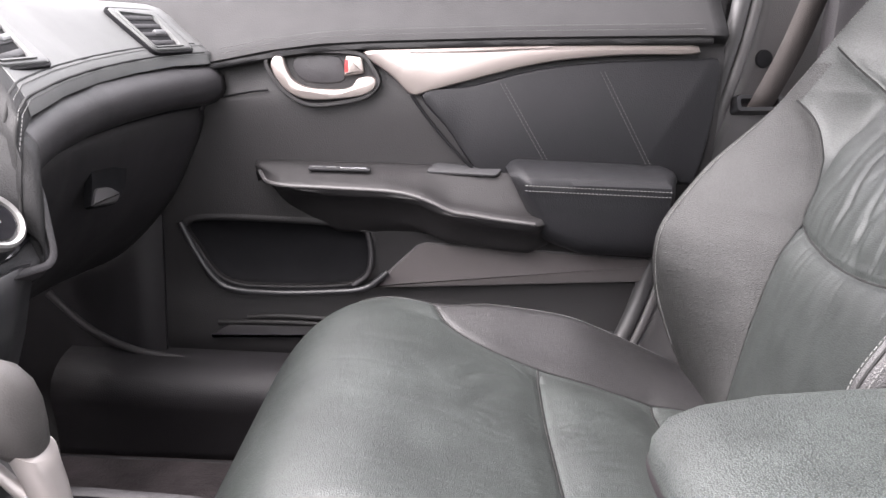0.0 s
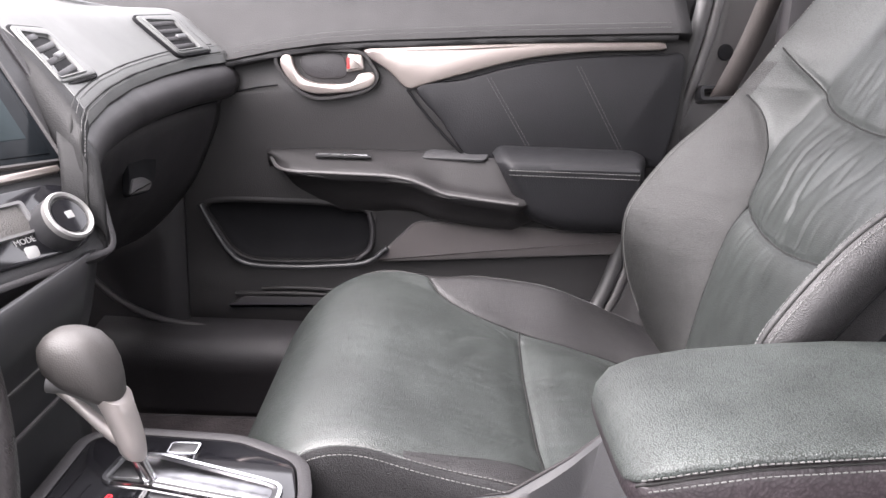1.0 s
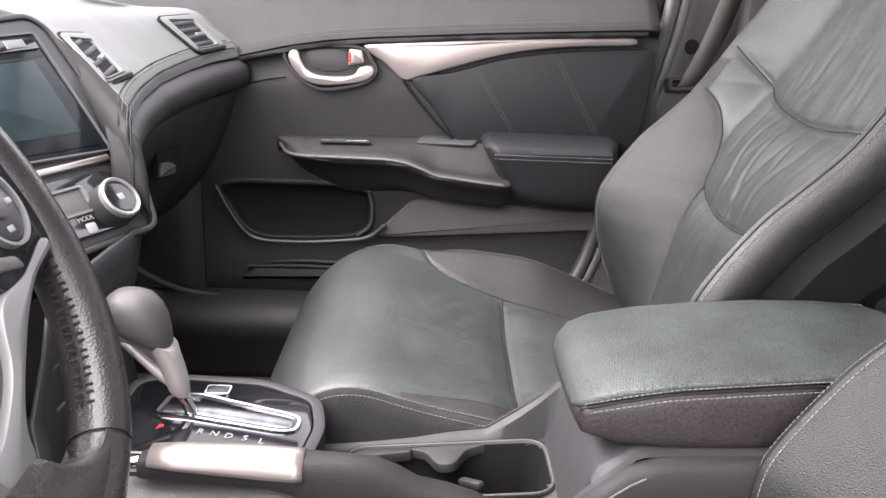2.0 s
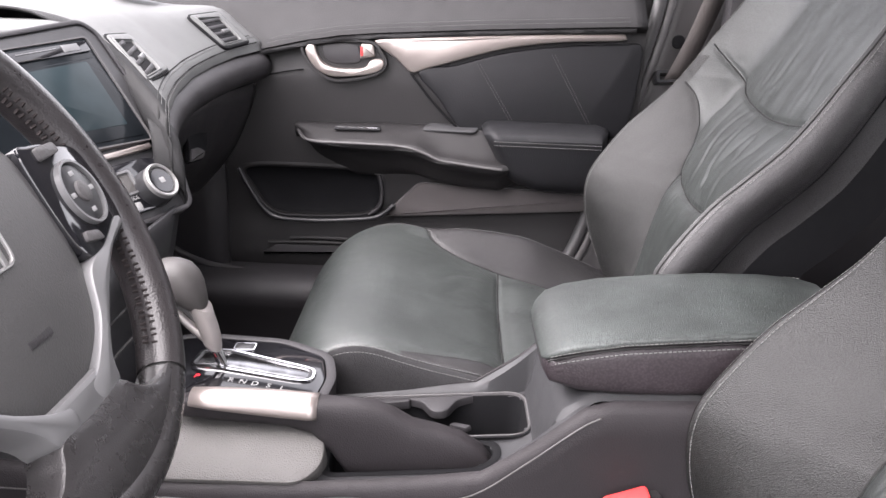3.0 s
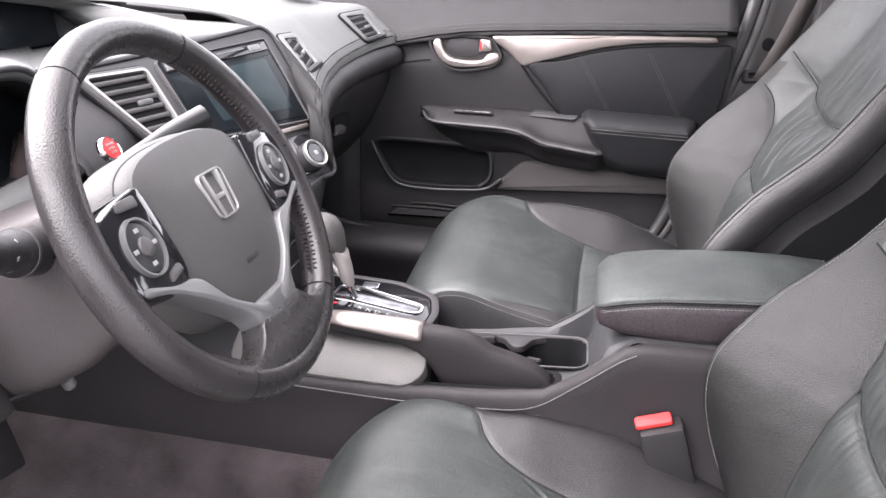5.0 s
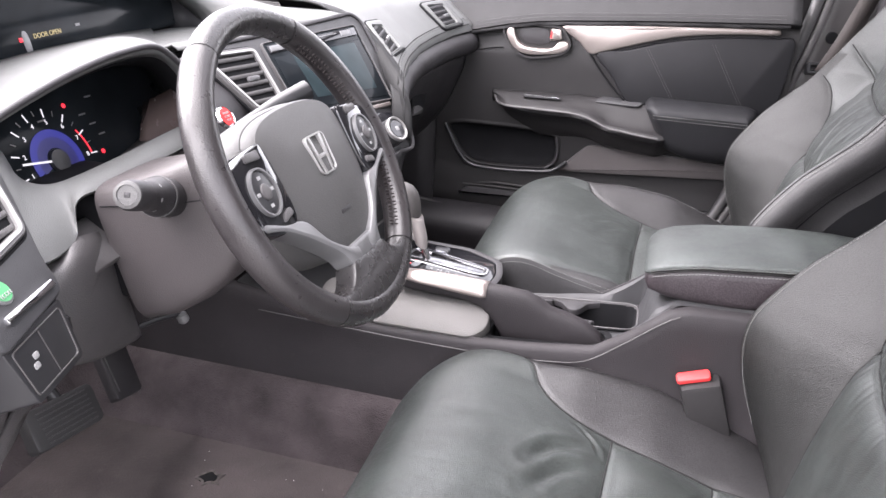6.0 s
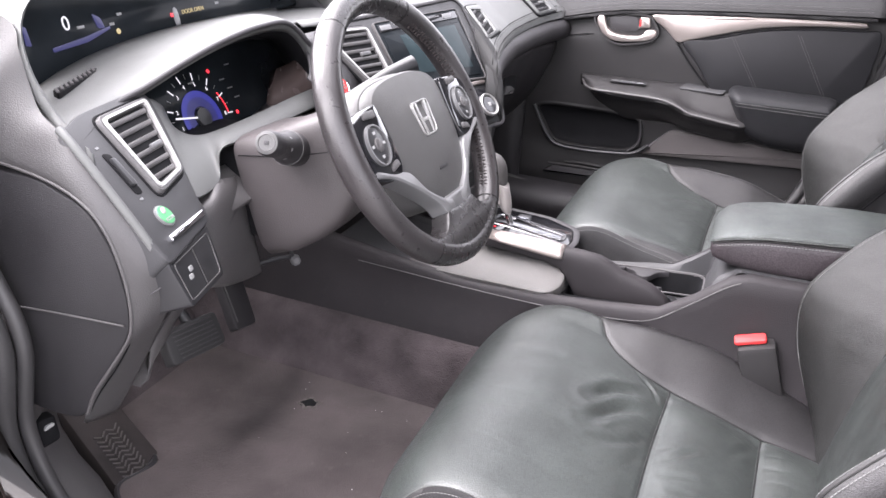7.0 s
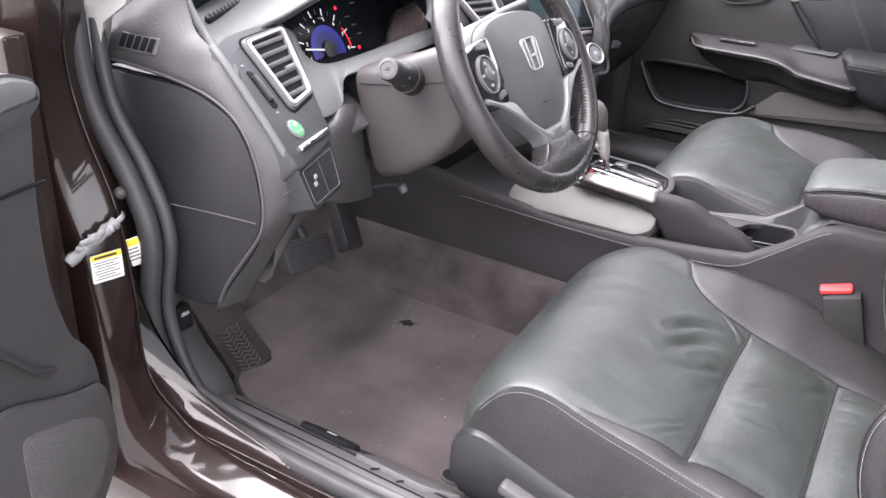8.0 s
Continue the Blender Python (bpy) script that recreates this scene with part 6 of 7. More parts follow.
for sx in (-1, 1):
    pod = loop([(sx * .090, .040), (sx * .105, .046), (sx * .135, .040), (sx * .158, .028), (sx * .160, -.015), (sx * .150, -.034), (sx * .115, -.044), (sx * .088, -.030)], 48)
    pd = slab("button_pod", pod, .012, .012, WM, GLOSS, wheel, bevel=.003)
    cx = sx * .125
    ring = oval(cx, .002, .0215, .0255, 36)
    bezel("button_ring", ring, oval(cx, .002, .0185, .0225, 36), .0165, -.011, WM, SILVER_GREY, pd)
    slab("button_disc", oval(cx, .002, .0180, .0220, 36), .0150, -.010, WM, PLASTIC_SMOOTH, pd, bevel=.002)
    slab("button_centre", oval(cx, .002, .0075, .0085, 24), .0175, -.012, WM, PLASTIC_MID, pd, bevel=.0015)
    for ax, ay in ((0, .0145), (0, -.0145), (.0125, 0), (-.0125, 0)):
        slab("button_print", rect(cx + ax - .0028, .002 + ay - .0018, cx + ax + .0028, .002 + ay + .0018, .0006), .0154, -.014, WM, WHITE, pd, bevel=.0001)
    slab("side_button", rounded([(cx - sx * .020, .032), (cx + sx * .006, .034), (cx + sx * .004, .042), (cx - sx * .020, .042)], .003), .0150, -.010, WM, PLASTIC_MID, pd, bevel=.001)
    slab("side_button", rounded([(cx - sx * .028, -.030), (cx - sx * .008, -.034), (cx - sx * .010, -.026), (cx - sx * .026, -.022)], .003), .0150, -.010, WM, PLASTIC_MID, pd, bevel=.001)
    slab("horizontal_spoke", rounded([(sx * .13, .036), (sx * .170, .026), (sx * .170, -.022), (sx * .13, -.040)], .006), .008, .012, WM, GRIP, wheel, bevel=.004)
    tr = loop([(sx * .148, -.024), (sx * .152, -.032), (sx * .140, -.036), (sx * .121, -.043), (sx * .098, -.057), (sx * .077, -.073), (sx * .058, -.089), (sx * .046, -.102), (sx * .038, -.116), (sx * .016, -.117), (sx * .012, -.102), (sx * .030, -.095), (sx * .060, -.074), (sx * .084, -.044), (sx * .116, -.036)], 72)
    slab("silver_spoke", tr, .014, .010, WM, SILVER_GREY, wheel, "silver-grey plastic lower spoke", bevel=.004)
slab("spoke_web", rounded([(-.036, -.096), (.036, -.096), (.032, -.118), (-.032, -.118)], .006), .013, .010, WM, SILVER_GREY, wheel, bevel=.004)
foot = loop([(-.036, -.111), (0, -.114), (.036, -.111), (.046, -.120), (.058, -.129), (.076, -.134), (.098, -.129), (.106, -.140), (.06, -.164), (0, -.174), (-.06, -.164), (-.106, -.140), (-.098, -.129), (-.076, -.134), (-.058, -.129), (-.046, -.120)], 64)
slab("rim_foot", foot, .0155, .012, WM, GRIP, wheel, "black leather foot of the lower spoke", bevel=.005)

# ---- centre console ----
console = base("centre_console", "dark grey centre console with gear selector, cup holders and armrest", "centre console", (.2, 0, .33))
TOPX, TOPZ = (-.62, -.25, -.15, 0, .15, .25, .33, .38, .436, .60, .72), (.640, .600, .585, .568, .574, .584, .596, .632, .682, .688, .69)


def side_wall(y, s, name):
    rows = []
    for x in np.linspace(-.62, .72, 56):
        z = lerp(x, TOPX, TOPZ)
        rows.append(spl([(x, y + s * .028, .33), (x, y + s * .020, .44), (x, y + s * .004, .52 if z < .6 else .56), (x, y, z - .012), (x, y - s * .002, z - .003), (x, y - s * .008, z)], 18))
    loft(name, rows, CONSOLE_SIDE, console, sharp=50, solid=.003)


side_wall(-.092, -1, "driver_side_panel")
side_wall(.108, 1, "passenger_side_panel")
for s, y in ((-1, -.0945), (1, .1105)):
    tube("side_seam", [(-.20, y, .560), (0, y + s * .001, .556), (.15, y + s * .001, .556), (.26, y + s * .001, .562), (.32, y + s * .001, .574), (.37, y + s * .001, .612), (.42, y, .655), (.44, y, .668)], .0010, PLASTIC_MID, console, n=50, seg=6)
# deck: forward bed, tray with the wells, rising shoulder
cup = np.array(rect(.186, -.004, .386, .084, .022, 8))
slot = np.array(rounded([(.170, -.062), (.325, -.060), (.348, -.040), (.345, -.014), (.168, -.012)], .012))
NX, NY = 150, 56
dx, dy = np.linspace(-.25, .72, NX), np.linspace(-.086, .102, NY)


def deck_z(x, y):
    z = lerp(x, TOPX, TOPZ) if x < .20 or abs(y - .008) > .083 else lerp(x, (.20, .392, .402, .436, .72), (.579, .594, .660, .682, .69))
    rim = min(1, max(0, (y + .086) / .014)) * min(1, max(0, (.102 - y) / .012))
    return z - (.008 if x < .36 else .008 * max(0, 1 - (x - .36) / .05)) * rim


deck = np.array([[(x, y, deck_z(x, y)) for y in dy] for x in dx]).reshape(-1, 3)
deck_faces = np.array(strip_faces(NX, NY))
mp = deck[deck_faces].mean(1)
link_mesh("deck", deck, deck_faces[~within(mp[:, 0], mp[:, 1], cup) & ~within(mp[:, 0], mp[:, 1], slot)], PANEL_GREY, console, "", 50)
cz = lambda x: lerp(x, (.15, .392), (.569, .590))
# near-black walls carry the shade down inside the cup well
loft("cup_well", [[(q[0], q[1], cz(q[0]) + h) for q in inset(cup, d)] for d, h in ((-.006, .001), (-.001, .002), (.001, -.004), (.004, -.05), (.006, -.072), (.02, -.076), (.04, -.076))], DARK, console, "cup holder well, its shade painted near-black", close=True, caps="end")
loft("cup_rim", [[(q[0], q[1], cz(q[0]) + h) for q in inset(cup, d)] for d, h in ((-.0035, .0005), (-.0032, .0020), (-.0020, .0026), (-.0008, .0020), (.000, -.001))], PLASTIC_MID, console, "chrome rim of the cup holders", close=True)
CM = plane((.286, .04, cz(.286)), (1, 0, .10), (0, 1, 0))
slab("cup_divider", loop([(-.040, .046), (-.022, .034), (-.010, .014), (0, .010), (.010, .014), (.022, .034), (.040, .046)], 40), .0, .010, CM, PLASTIC, console, bevel=.003)
slab("cup_bridge", rounded([(-.100, .030), (-.035, .036), (-.035, .046), (-.100, .046)], .004), .0005, .01, CM, PLASTIC, console, bevel=.002)
for sx in (-1, 1):
    box("cup_finger", (.009, .034, .007), CM @ pose(sx * .024, -.004, -.014, -18, 0, sx * 38), PLASTIC, console, bevel=.003)
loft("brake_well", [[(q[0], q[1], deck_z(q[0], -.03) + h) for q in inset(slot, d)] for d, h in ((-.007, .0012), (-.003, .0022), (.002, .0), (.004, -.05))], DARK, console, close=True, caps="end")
# light textured pad beside the brake, on a slope facing the driver
PM = plane((.02, -.057, .588), (1, 0, .02), (0, .85, .50))
slab("knee_pad", rounded([(-.13, -.034), (.128, -.036), (.150, -.014), (.148, .016), (.120, .036), (-.13, .040)], .03, 8), .004, .03, PM, PAD_GREY, console, "light grey grained knee pad", bevel=.004, crown=.005)
# parking brake
brake = base("parking_brake", "parking brake lever with a silver grip top", "parking brake", (.3, -.03, .58))
brows = []
for x, top, low, w in ((.018, .638, .618, .011), (.03, .6425, .6175, .013), (.08, .645, .615, .0150), (.13, .645, .612, .0155), (.155, .644, .604, .0155), (.175, .643, .580, .0155), (.19, .643, .556, .0155), (.22, .641, .545, .0155), (.24, .633, .545, .0152), (.258, .622, .545, .015), (.285, .616, .545, .0145), (.31, .608, .545, .014), (.332, .594, .545, .013), (.343, .580, .548, .011)):
    brows.append([(x, -.036 + q[0], .5 * (top + low) + q[1]) for q in oval(0, 0, w, .5 * (top - low), 28, 3.2)])
loft("lever", brows, CONSOLE_SIDE, brake, close=True, caps=True, sharp=50)
loft("grip_top", [[(x, -.036 + .0165 * math.cos(a), z + .0165 * math.sin(a)) for a in np.linspace(.75, h, 12)] for x, z, h in ((.028, .6285, 2.7), (.05, .630, 2.95), (.09, .6305, 3.15), (.125, .6300, 3.3), (.150, .6285, 3.3), (.160, .6280, 3.2))], SILVER, brake, "satin silver top of the grip", solid=.003)
turned("release_knob", [(.0075, -.004), (.008, .012), (.0065, .016), (.001, .0165)], along((.018, -.036, .629), (-1, 0, .02)), CHROME, brake)

# gear selector panel
gp = rounded([(-.035, -.008), (-.01, -.012), (.10, -.012), (.150, -.006), (.156, .04), (.146, .088), (.09, .118), (.0, .124), (-.035, .118)], .014)
GP = plane((0, 0, .622), (1, 0, 0), (0, 1, .02))
gear = slab("gear_panel", gp, .002, .05, GP, GLOSS, console, "gloss black gear selector panel", bevel=.003)
bezel("gear_surround", inset(gp, -.012), inset(gp, -.001), .002, .06, GP, PLASTIC, console)
slab("panel_edge_strip", rounded([(-.03, -.015), (.10, -.015), (.10, -.011), (-.03, -.011)], .001), .0035, 0, GP, SILVER, gear, bevel=.001)
sl = rounded([(.000, .052), (.03, .050), (.125, .028), (.140, .030), (.140, .050), (.128, .056), (.035, .088), (.004, .088)], .008)
bezel("gate_rim", inset(sl, -.004), inset(sl, .0005), .005, 0, GP, CHROME, gear)
slab("gate_cover", sl, .0035, 0, GP, PLASTIC_SMOOTH, gear, bevel=.0006)
slab("gate_gloss", inset(sl, .004), .0042, -.003, GP, material("gate_chrome_strip", (0.22, 0.22, 0.23), 0.2, metal=1.0, vary=0.4, scale=60), gear, bevel=.0004)
slab("unlock_button", rect(.038, .094, .060, .108, .003), .005, 0, GP, PLASTIC_SMOOTH, gear, bevel=.0015)
bezel("unlock_rim", rect(.036, .092, .062, .110, .003), rect(.038, .094, .060, .108, .003), .0045, 0, GP, CHROME, gear)
for tx, x, y, mt in (("P", .012, .030, LIT_RED), ("R", .052, .024, WHITE), ("N", .066, .021, WHITE), ("D", .080, .018, WHITE), ("S", .096, .015, WHITE), ("L", .112, .011, WHITE)):
    lettering("gear_letter", tx, .0115, GP @ shift(x, y, .0026) @ pose(0, 0, 0, 0, 0, -8), mt, gear)
shifter = base("gear_lever", "gear lever with black leather knob and silver grip", "gear lever", (.035, .055, .63))
tube("lever_rod", [(.040, .055, .615), (.028, .055, .645), (.022, .055, .662)], .006, CHROME, shifter, n=10)
KNOB = material("worn_knob_leather", (0.052, 0.049, 0.048), 0.50, vary=0.2, scale=30, grain=0.0002, grain_scale=800, voronoi=True, spec=0.4)
GRIP_SILVER = material("warm_silver_plastic", (0.34, 0.315, 0.305), 0.36, metal=0.4, vary=0.06, scale=12)


def knob_ring(x, z, a, b, lean=.45):
    return [(x + q[0] * math.cos(lean), .055 + q[1], z + q[0] * math.sin(lean)) for q in oval(0, 0, a, b, 28, 2.4)]


loft("silver_grip", [knob_ring(x, z, a, b, lean) for x, z, a, b, lean in ((.026, .647, .008, .008, -.2), (.0245, .652, .0100, .0100, -.2), (.0225, .664, .0115, .0115, -.25), (.0185, .680, .0130, .0130, -.35), (.0135, .694, .0150, .0150, -.45), (.0105, .704, .0165, .0165, -.5))], GRIP_SILVER, shifter, "satin silver grip under the knob", close=True, caps=True, sharp=60)
tube("grip_arm", [(.019, .055, .660), (.009, .055, .667), (-.005, .055, .680), (-.019, .055, .695), (-.029, .055, .706)], .0055, GRIP_SILVER, shifter, n=24, seg=12, taper=[1.2, 1.0, .85, .85, 1.0])
tube("grip_bar", [(.014, .055, .686), (-.004, .055, .699), (-.020, .055, .7065), (-.036, .055, .709)], .0075, SILVER_GREY, shifter, n=24, seg=12, taper=[1.3, 1.0, .95, 1.1])
loft("leather_knob", [knob_ring(x, z, a, b, lean) for x, z, a, b, lean in ((.000, .7015, .0190, .0150, -.38), (-.005, .709, .0270, .0205, -.28), (-.009, .719, .0295, .0235, -.18), (-.011, .730, .0290, .0245, -.10), (-.013, .740, .0265, .0230, -.05), (-.0145, .748, .0205, .0185, 0), (-.0155, .7525, .0130, .0120, 0), (-.016, .7545, .005, .005, 0))], KNOB, shifter, "black leather knob", close=True, caps=True, sharp=60)

# armrest
arm = base("armrest", "padded black leather centre armrest on the console", "armrest", (.54, .01, .68))


def arm_ring(x, z0, z1, h, p=5.0):
    return [(x, .006 + q[0], q[1]) for q in oval(0, .5 * (z0 + z1), h, .5 * (z1 - z0), 48, p)]


LID = ((.384, .7050, .712, .055, 3), (.389, .709, .720, .068, 3.5), (.400, .7165, .730, .0760, 4), (.42, .7235, .7375, .0800, 4), (.46, .7325, .7450, .0820, 4), (.52, .739, .7520, .0825, 4), (.58, .7445, .757, .0820, 4), (.64, .747, .759, .0800, 4), (.68, .749, .757, .076, 4), (.70, .750, .754, .066, 3))
loft("armrest_lid", [arm_ring(*q) for q in LID], ARM_TOP, arm, "black grained leather armrest lid", close=True, caps=True, sharp=60)
loft("armrest_box", [arm_ring(*q) for q in ((.386, .694, .712, .064, 3), (.392, .684, .720, .0745, 3.5), (.42, .676, .7335, .0797, 4), (.46, .674, .7415, .0816, 4.5), (.52, .675, .7475, .0820, 4.5), (.58, .678, .753, .0814, 4.5), (.70, .682, .754, .075, 4.5))], ARM_SIDE, arm, close=True, caps=True, sharp=60)
for s in (-1, 1):
    for dz in (.0045, -.0045):
        stitches("armrest_stitching", [(x, .006 + s * np.interp(x, [q[0] for q in LID], [q[3] for q in LID]), np.interp(x, [q[0] for q in LID], [q[1] for q in LID]) + dz + .001) for x in np.linspace(.390, .69, 50)], (0, s * .0012, 0), arm)
    tube("lid_welt", [(q[0], .006 + s * (q[3] - .0004), q[1] + .001) for q in LID[1:9]], .0010, SEAM, arm, n=50, seg=6)

# ---- footwell: mats, pedals ----
mat = base("floor_mat", "worn brown-grey carpet mat with a heel hole", "floor mat", (-.15, -.38, .33))
MP = plane((0, 0, .341), (1, 0, 0), (0, 1, 0))
mo = loop([(-.50, -.44), (-.40, -.475), (-.338, -.490), (-.352, -.560), (-.28, -.602), (-.157, -.609), (-.06, -.602), (.06, -.588), (.12, -.56), (.12, -.20), (.06, -.126), (-.02, -.124), (-.09, -.132), (-.155, -.146), (-.215, -.157), (-.26, -.153), (-.30, -.146), (-.345, -.140), (-.43, -.145), (-.50, -.16)], 150)
slab("mat_carpet", mo, .008, .006, MP, MAT_CARPET, mat, bevel=.004)
tube("mat_binding", [tuple(MP @ Vector((q[0], q[1], .004))) for q in mo[::3]], .0055, PLASTIC, mat, n=170, seg=6, closed=True)
slab("heel_hole", loop([(-.226, -.262), (-.212, -.246), (-.198, -.250), (-.196, -.262), (-.208, -.272)], 20), .0092, -.004, MP, DARK, mat, bevel=.0004)
fray = loop([(-.229, -.266), (-.222, -.252), (-.210, -.239), (-.198, -.246), (-.186, -.243), (-.190, -.258), (-.184, -.268), (-.200, -.270), (-.208, -.279), (-.216, -.270)], 40)
bezel("frayed_edge", fray, inset(fray, .006), .0094, -.004, MP, material("frayed_fibre", (0.075, 0.066, 0.062), 0.95, vary=0.5, scale=120, grain=0.003, grain_scale=600), mat)
v, f = [], []
for k in range(22):
    x, y = random.uniform(-.34, .08), random.uniform(-.57, -.19)
    s = random.uniform(.0003, .0008)
    o = len(v)
    v += [(x - s, y - s, .3496), (x + s, y - s, .3496), (x, y + s, .3496), (x, y, .3496 + s)]
    f += [(o, o + 1, o + 3), (o + 1, o + 2, o + 3), (o + 2, o, o + 3)]
crumbs = link_mesh("crumbs", v, f, PAPER)
tagged(crumbs, "pale specks of dirt scattered on the mat", "dirt", kind="stuff")
gro = loop([(.048, -.560), (.062, -.548), (.080, -.552), (.086, -.566), (.070, -.578), (.052, -.574)], 30)
slab("mat_grommet", gro, .0095, -.004, MP, DARK, mat, "black plastic grommet in the mat", bevel=.001)
bezel("grommet_ring", inset(gro, -.003), inset(gro, .002), .0105, -.004, MP, RUBBER, mat)
pmat = base("floor_mat", "dark carpet mat in the passenger footwell", "floor mat", (-.15, .42, .33))
pm = rect(-.44, .20, .10, .66, .04, 8)
slab("mat_carpet", pm, .008, .006, MP, CARPET, pmat, bevel=.004)
tube("mat_binding", [tuple(MP @ Vector((q[0], q[1], .004))) for q in pm[::2]], .005, PLASTIC, pmat, n=120, seg=6, closed=True)

CHEVRON = material("worn_rib_rubber", (0.060, 0.053, 0.051), 0.6, vary=0.2, scale=30)
rest = base("foot_rest", "black ribbed foot rest beside the pedals", "foot rest", (-.43, -.54, .35))
FR = plane((-.425, -.512, .385), (.05, 1, 0), (-.80, 0, .50))
slab("rest_plate", rounded([(-.050, -.105), (.040, -.100), (.060, .10), (-.020, .10)], .012), .008, .02, FR, material("worn_rest_rubber", (0.030, 0.0255, 0.0250), 0.75, vary=0.3, scale=14, grain=0.0008, grain_scale=500, spec=0.2), rest, bevel=.004)
for k in range(11):
    for q in range(4):
        s = 1 if q % 2 else -1
        box("chevron_rib", (.0115, .0022, .0024), FR @ pose(-.026 + q * .0115 + k * .0012, -.088 + k * .0082, .0092, 0, 0, s * 36), CHEVRON, rest, bevel=0)
bp = base("brake_pedal", "wide ribbed rubber brake pedal", "pedal", (-.36, -.40, .5))
BP = plane((-.350, -.372, .502), (.10, 1, -.12), (-.55, 0, .83))
slab("pedal_pad", rounded([(-.062, -.028), (.054, -.028), (.058, .028), (-.056, .030)], .010), .008, .012, BP, RUBBER, bp, bevel=.004)
for k in range(7):
    box("pedal_rib", (.085, .0018, .0026), BP @ shift(0, -.021 + k * .007, .0088), PLASTIC_MID, bp, bevel=.001)
tube("pedal_arm", [(-.36, -.365, .515), (-.42, -.36, .60), (-.46, -.35, .75)], .009, PLASTIC_SMOOTH, bp, n=14)
ap = base("accelerator_pedal", "black hanging accelerator pedal", "pedal", (-.37, -.30, .45))
APM = plane((-.362, -.240, .500), (.10, 1, -.15), (-.50, 0, .86))
slab("pedal_plate", rounded([(-.028, -.045), (.024, -.045), (.030, .062), (-.024, .064)], .008), .006, .012, APM, PLASTIC, ap, bevel=.003)
box("pedal_edge", (.002, .08, .002), APM @ shift(-.020, .008, .007), PLASTIC_MID, ap, bevel=.0006)
tube("pedal_arm", [(-.372, -.235, .55), (-.43, -.23, .64), (-.47, -.23, .76)], .008, PLASTIC_SMOOTH, ap, n=14)
cable = base("column_lever", "small metal lever hanging under the steering column", "lever", (-.26, -.26, .68))
tube("lever_bar", [(-.26, -.335, .635), (-.25, -.29, .63), (-.245, -.25, .62)], .004, PLASTIC_SMOOTH, cable, n=12)
tube("lever_drop", [(-.27, -.25, .72), (-.25, -.255, .66), (-.24, -.245, .615)], .003, PLASTIC_SMOOTH, cable, n=12)
turned("lever_tip", [(.003, -.004), (.008, 0), (.008, .01), (.004, .014)], along((-.24, -.245, .618), (.3, .2, -.9)), SILVER_GREY, cable, n=14)

# ---- driver's door, standing open ----
door2 = base("door_2", "open driver's door with grey plastic trim and a map pocket", "car door", (-.27, -.87, .3), kind="structure")
D2 = plane((-.27, -.87, 0), (-.34, .94, 0), (0, 0, 1))
slab("door_trim", rounded([(-.95, .30), (-.35, .30), (-.02, .36), (.0, .45), (.02, .55), (.008, .61), (-.020, .64), (-.038, .71), (-.038, .79), (-.030, .85), (-.020, .905), (-.022, .932), (-.05, .948), (-.95, .99)], .03), 0, .05, D2, END_SKIN, door2, bevel=.014)
slab("door_steel", rounded([(-1.0, .27), (-.30, .27), (.0, .34), (.008, .50), (-.042, .70), (-.044, .79), (-.030, .93), (-1.0, 1.0)], .03), -.052, .10, D2, PAINT, door2, bevel=.01)
slab("upper_roll", rounded([(-.95, .915), (-.05, .897), (-.022, .912), (-.022, .936), (-.06, .950), (-.95, .985)], .012), .018, -.005, D2, COVER_GREY, door2, bevel=.02)
tube("trim_split", [tuple(D2 @ Vector(q)) for q in ((-.9, .87, .002), (-.20, .845, .002), (-.092, .840, .002), (-.030, .833, .002))], .002, DARK, door2, n=30, seg=6)
slab("map_pocket", rounded([(-.80, .33), (-.30, .33), (-.06, .385), (.004, .44), (.014, .49), (.002, .565), (-.03, .575), (-.062, .590), (-.15, .640), (-.80, .66)], .02), .012, -.005, D2, END_SKIN, door2, bevel=.006)
tube("pocket_edge", [tuple(D2 @ Vector(q)) for q in ((-.16, .705, .004), (-.135, .692, .004), (-.096, .645, .006), (-.07, .630, .004))], .004, PLASTIC, door2, n=16, seg=8)
slab("speaker_mesh", rounded([(-.152, .50), (-.05, .43), (-.012, .47), (-.010, .52), (-.06, .560), (-.147, .600)], .02), .0135, -.011, D2, material("speaker_mesh", (0.065, 0.062, 0.062), 0.7, vary=0.05, scale=8, pores=0.35, grain=0.0012, grain_scale=900, voronoi=True), door2, bevel=.003)
slab("mirror_sail", rounded([(-.12, .99), (-.05, .965), (-.04, 1.18), (-.07, 1.20)], .02), -.01, .04, D2, PLASTIC_SMOOTH, door2, bevel=.01)

# ---- jamb fittings ----
lab = base("warning_label", "yellow and white warning label on the painted jamb", "label", (-.40, -.742, .62))
LB = plane((-0.362, -0.766, 0.644), (0.224, 0.974, -0.030), (-0.097, -0.055, 0.994)) @ Matrix.Diagonal((1.07, 0.90, 1, 1))
sh = slab("label_sheet", rect(-.0195, -.0215, .0195, .0215, .002), .001, 0, LB, PAPER, lab, bevel=.0003)
slab("label_header", rect(-.0190, .0125, .0190, .0210, .001), .0014, 0, LB, YELLOW, sh, bevel=.0002)
slab("header_print", rect(-.015, .0150, .013, .0185, .0005), .0017, 0, LB, PLASTIC, sh, bevel=.0001)
for k in range(7):
    slab("print_line", rect(-.016 + .003 * (k in (2, 5)), .0082 - k * .0042, .015 - .006 * (k % 2), .0094 - k * .0042, .0004), .0014, 0, LB, PLASTIC_MID, sh, bevel=.0001)
lab2 = base("white_label", "small white label half hidden by the door seal", "label", (-.385, -.698, .635))
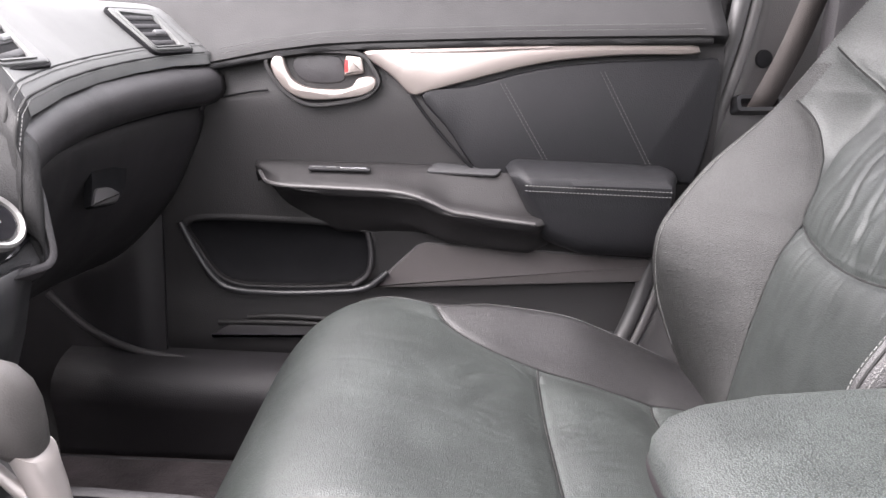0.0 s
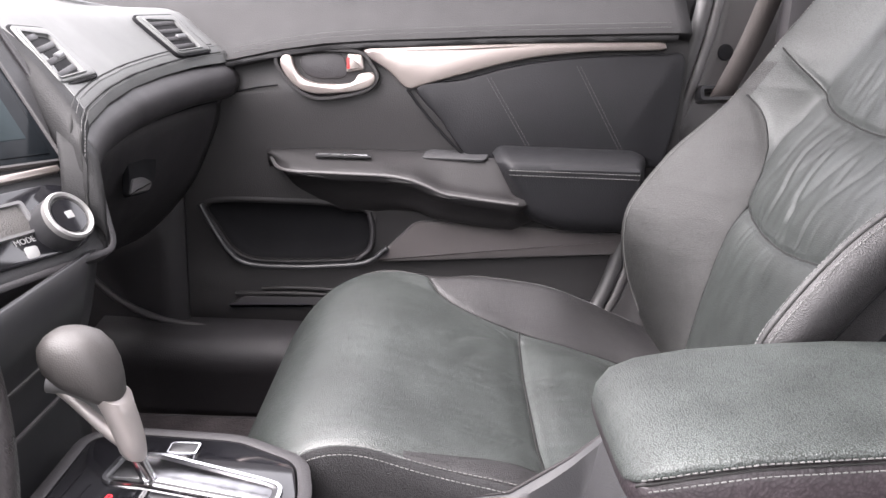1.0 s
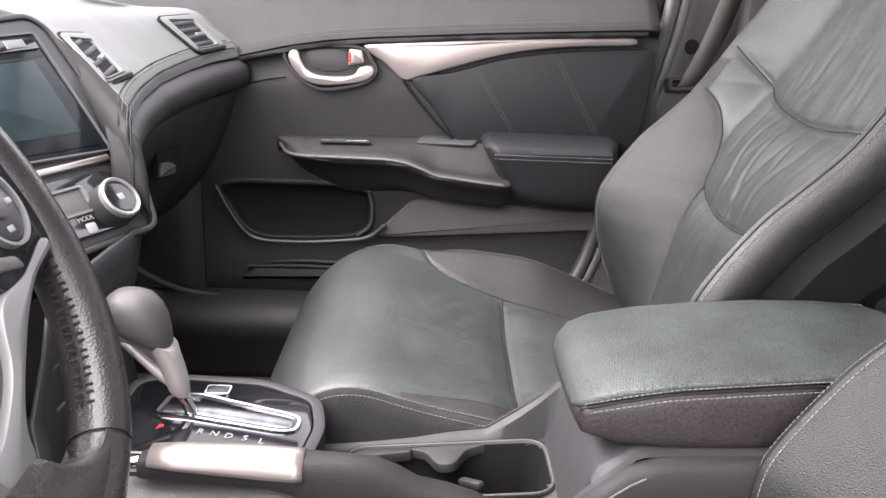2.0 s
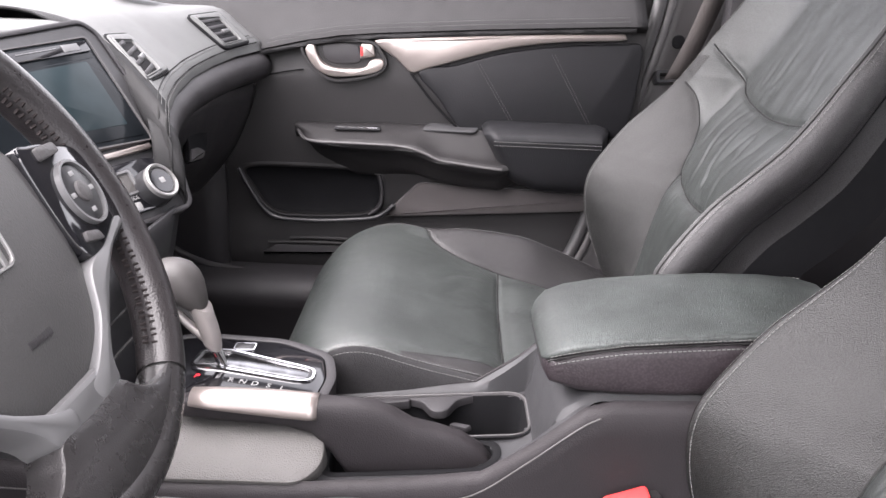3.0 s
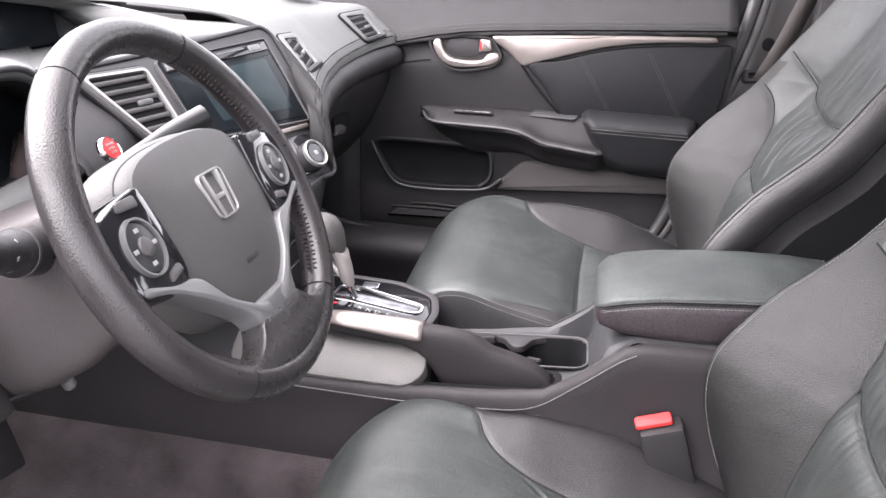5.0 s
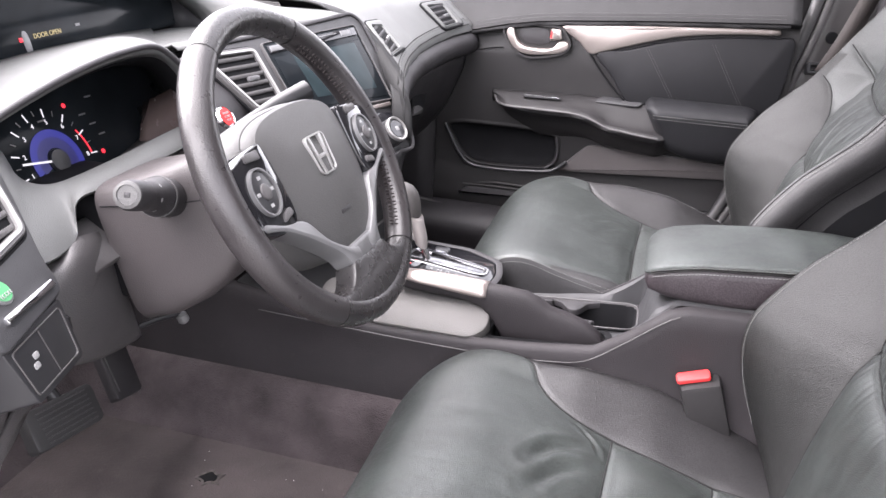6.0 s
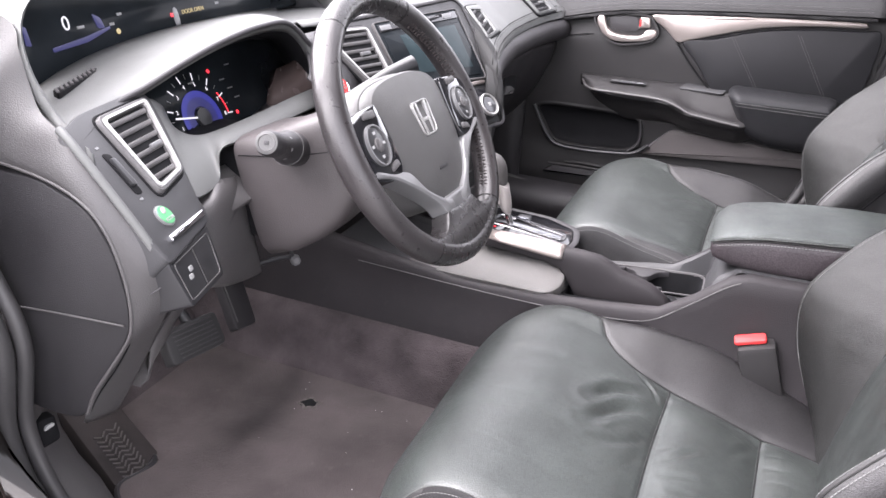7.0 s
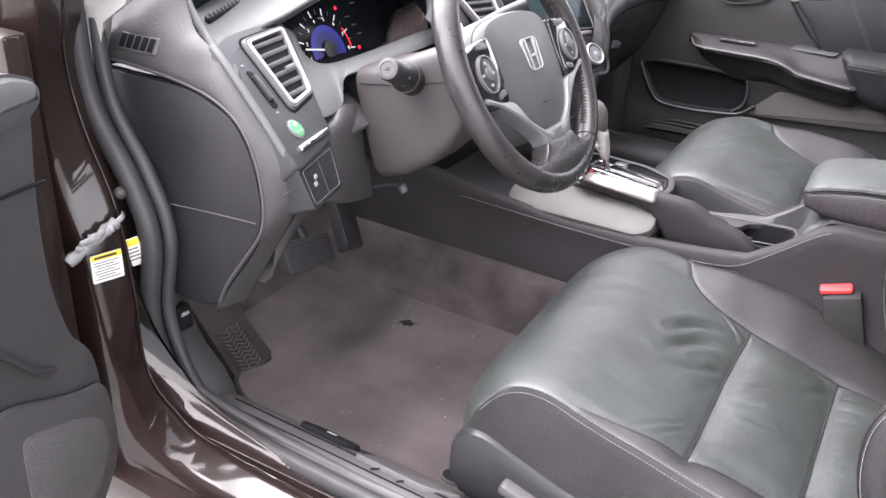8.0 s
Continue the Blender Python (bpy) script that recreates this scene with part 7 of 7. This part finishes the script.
L2 = plane((-.366, -.716, .643), (.46, .88, .02), (.15, -.08, 1)) @ pose(-.004, 0, 0, 0, 0, 10)
sh2 = slab("label_sheet", rect(-.012, -.022, .012, .024, .002), .001, 0, L2, PAPER, lab2, bevel=.0003)
slab("label_header", rect(-.0115, .012, .0115, .0235, .001), .0014, 0, L2, YELLOW, sh2, bevel=.0002)
for k in range(4):
    slab("print_line", rect(-.009, .006 - k * .006, .008, .0078 - k * .006, .0004), .0014, 0, L2, PLASTIC_MID, sh2, bevel=.0001)
wire = base("taped_cable", "grey taped cable loop at the door hinge", "cable", (-.39, -.75, .66))
run = [(-0.369, -0.815, 0.667), (-0.367, -0.800, 0.675), (-0.364, -0.784, 0.683), (-0.361, -0.769, 0.692), (-0.359, -0.756, 0.698), (-0.357, -0.747, 0.703)]
tube("cable_run", run, .0072, FOIL, wire, n=40, seg=9, taper=[1.0, 1.25, .8, 1.3, .85, 1.2, .8, 1.25, .9, 1.15])
for k in range(9):
    c = np.array(run[min(5, 1 + k // 2)]) + np.array([random.uniform(-.002, .006), random.uniform(-.006, .008), random.uniform(-.004, .010)])
    d = np.array([random.uniform(-.004, .004), random.uniform(.004, .012), random.uniform(-.010, .010)])
    tube("loose_tape", [tuple(c - d), tuple(c + np.array([.005, 0, .003])), tuple(c + d)], .0040, FOIL, wire, n=10, flat=.35)
stud = base("door_switch", "grey rubber door switch on the jamb", "switch", (-.40, -.71, .70))
turned("switch_cap", [(.008, 0), (.008, .004), (.006, .008), (.001, .010)], along((-.375, -.722, .730), (.8, -.5, 0)), RUBBER, stud)
clip = base("fuel_release", "small black release lever set in the sill trim", "lever", (-.10, -.615, .385))
CL = plane((-.105, -.628, .388), (1, 0, 0), (0, .8, -.55))
slab("lever_body", rounded([(-.05, -.012), (.03, -.014), (.05, .008), (-.02, .016), (-.055, .006)], .008), .003, .004, CL, DARK, clip, bevel=.003)
slab("lever_symbol", rect(-.008, -.003, .008, .004, .002), .0036, 0, CL, WHITE, clip, bevel=.0002)
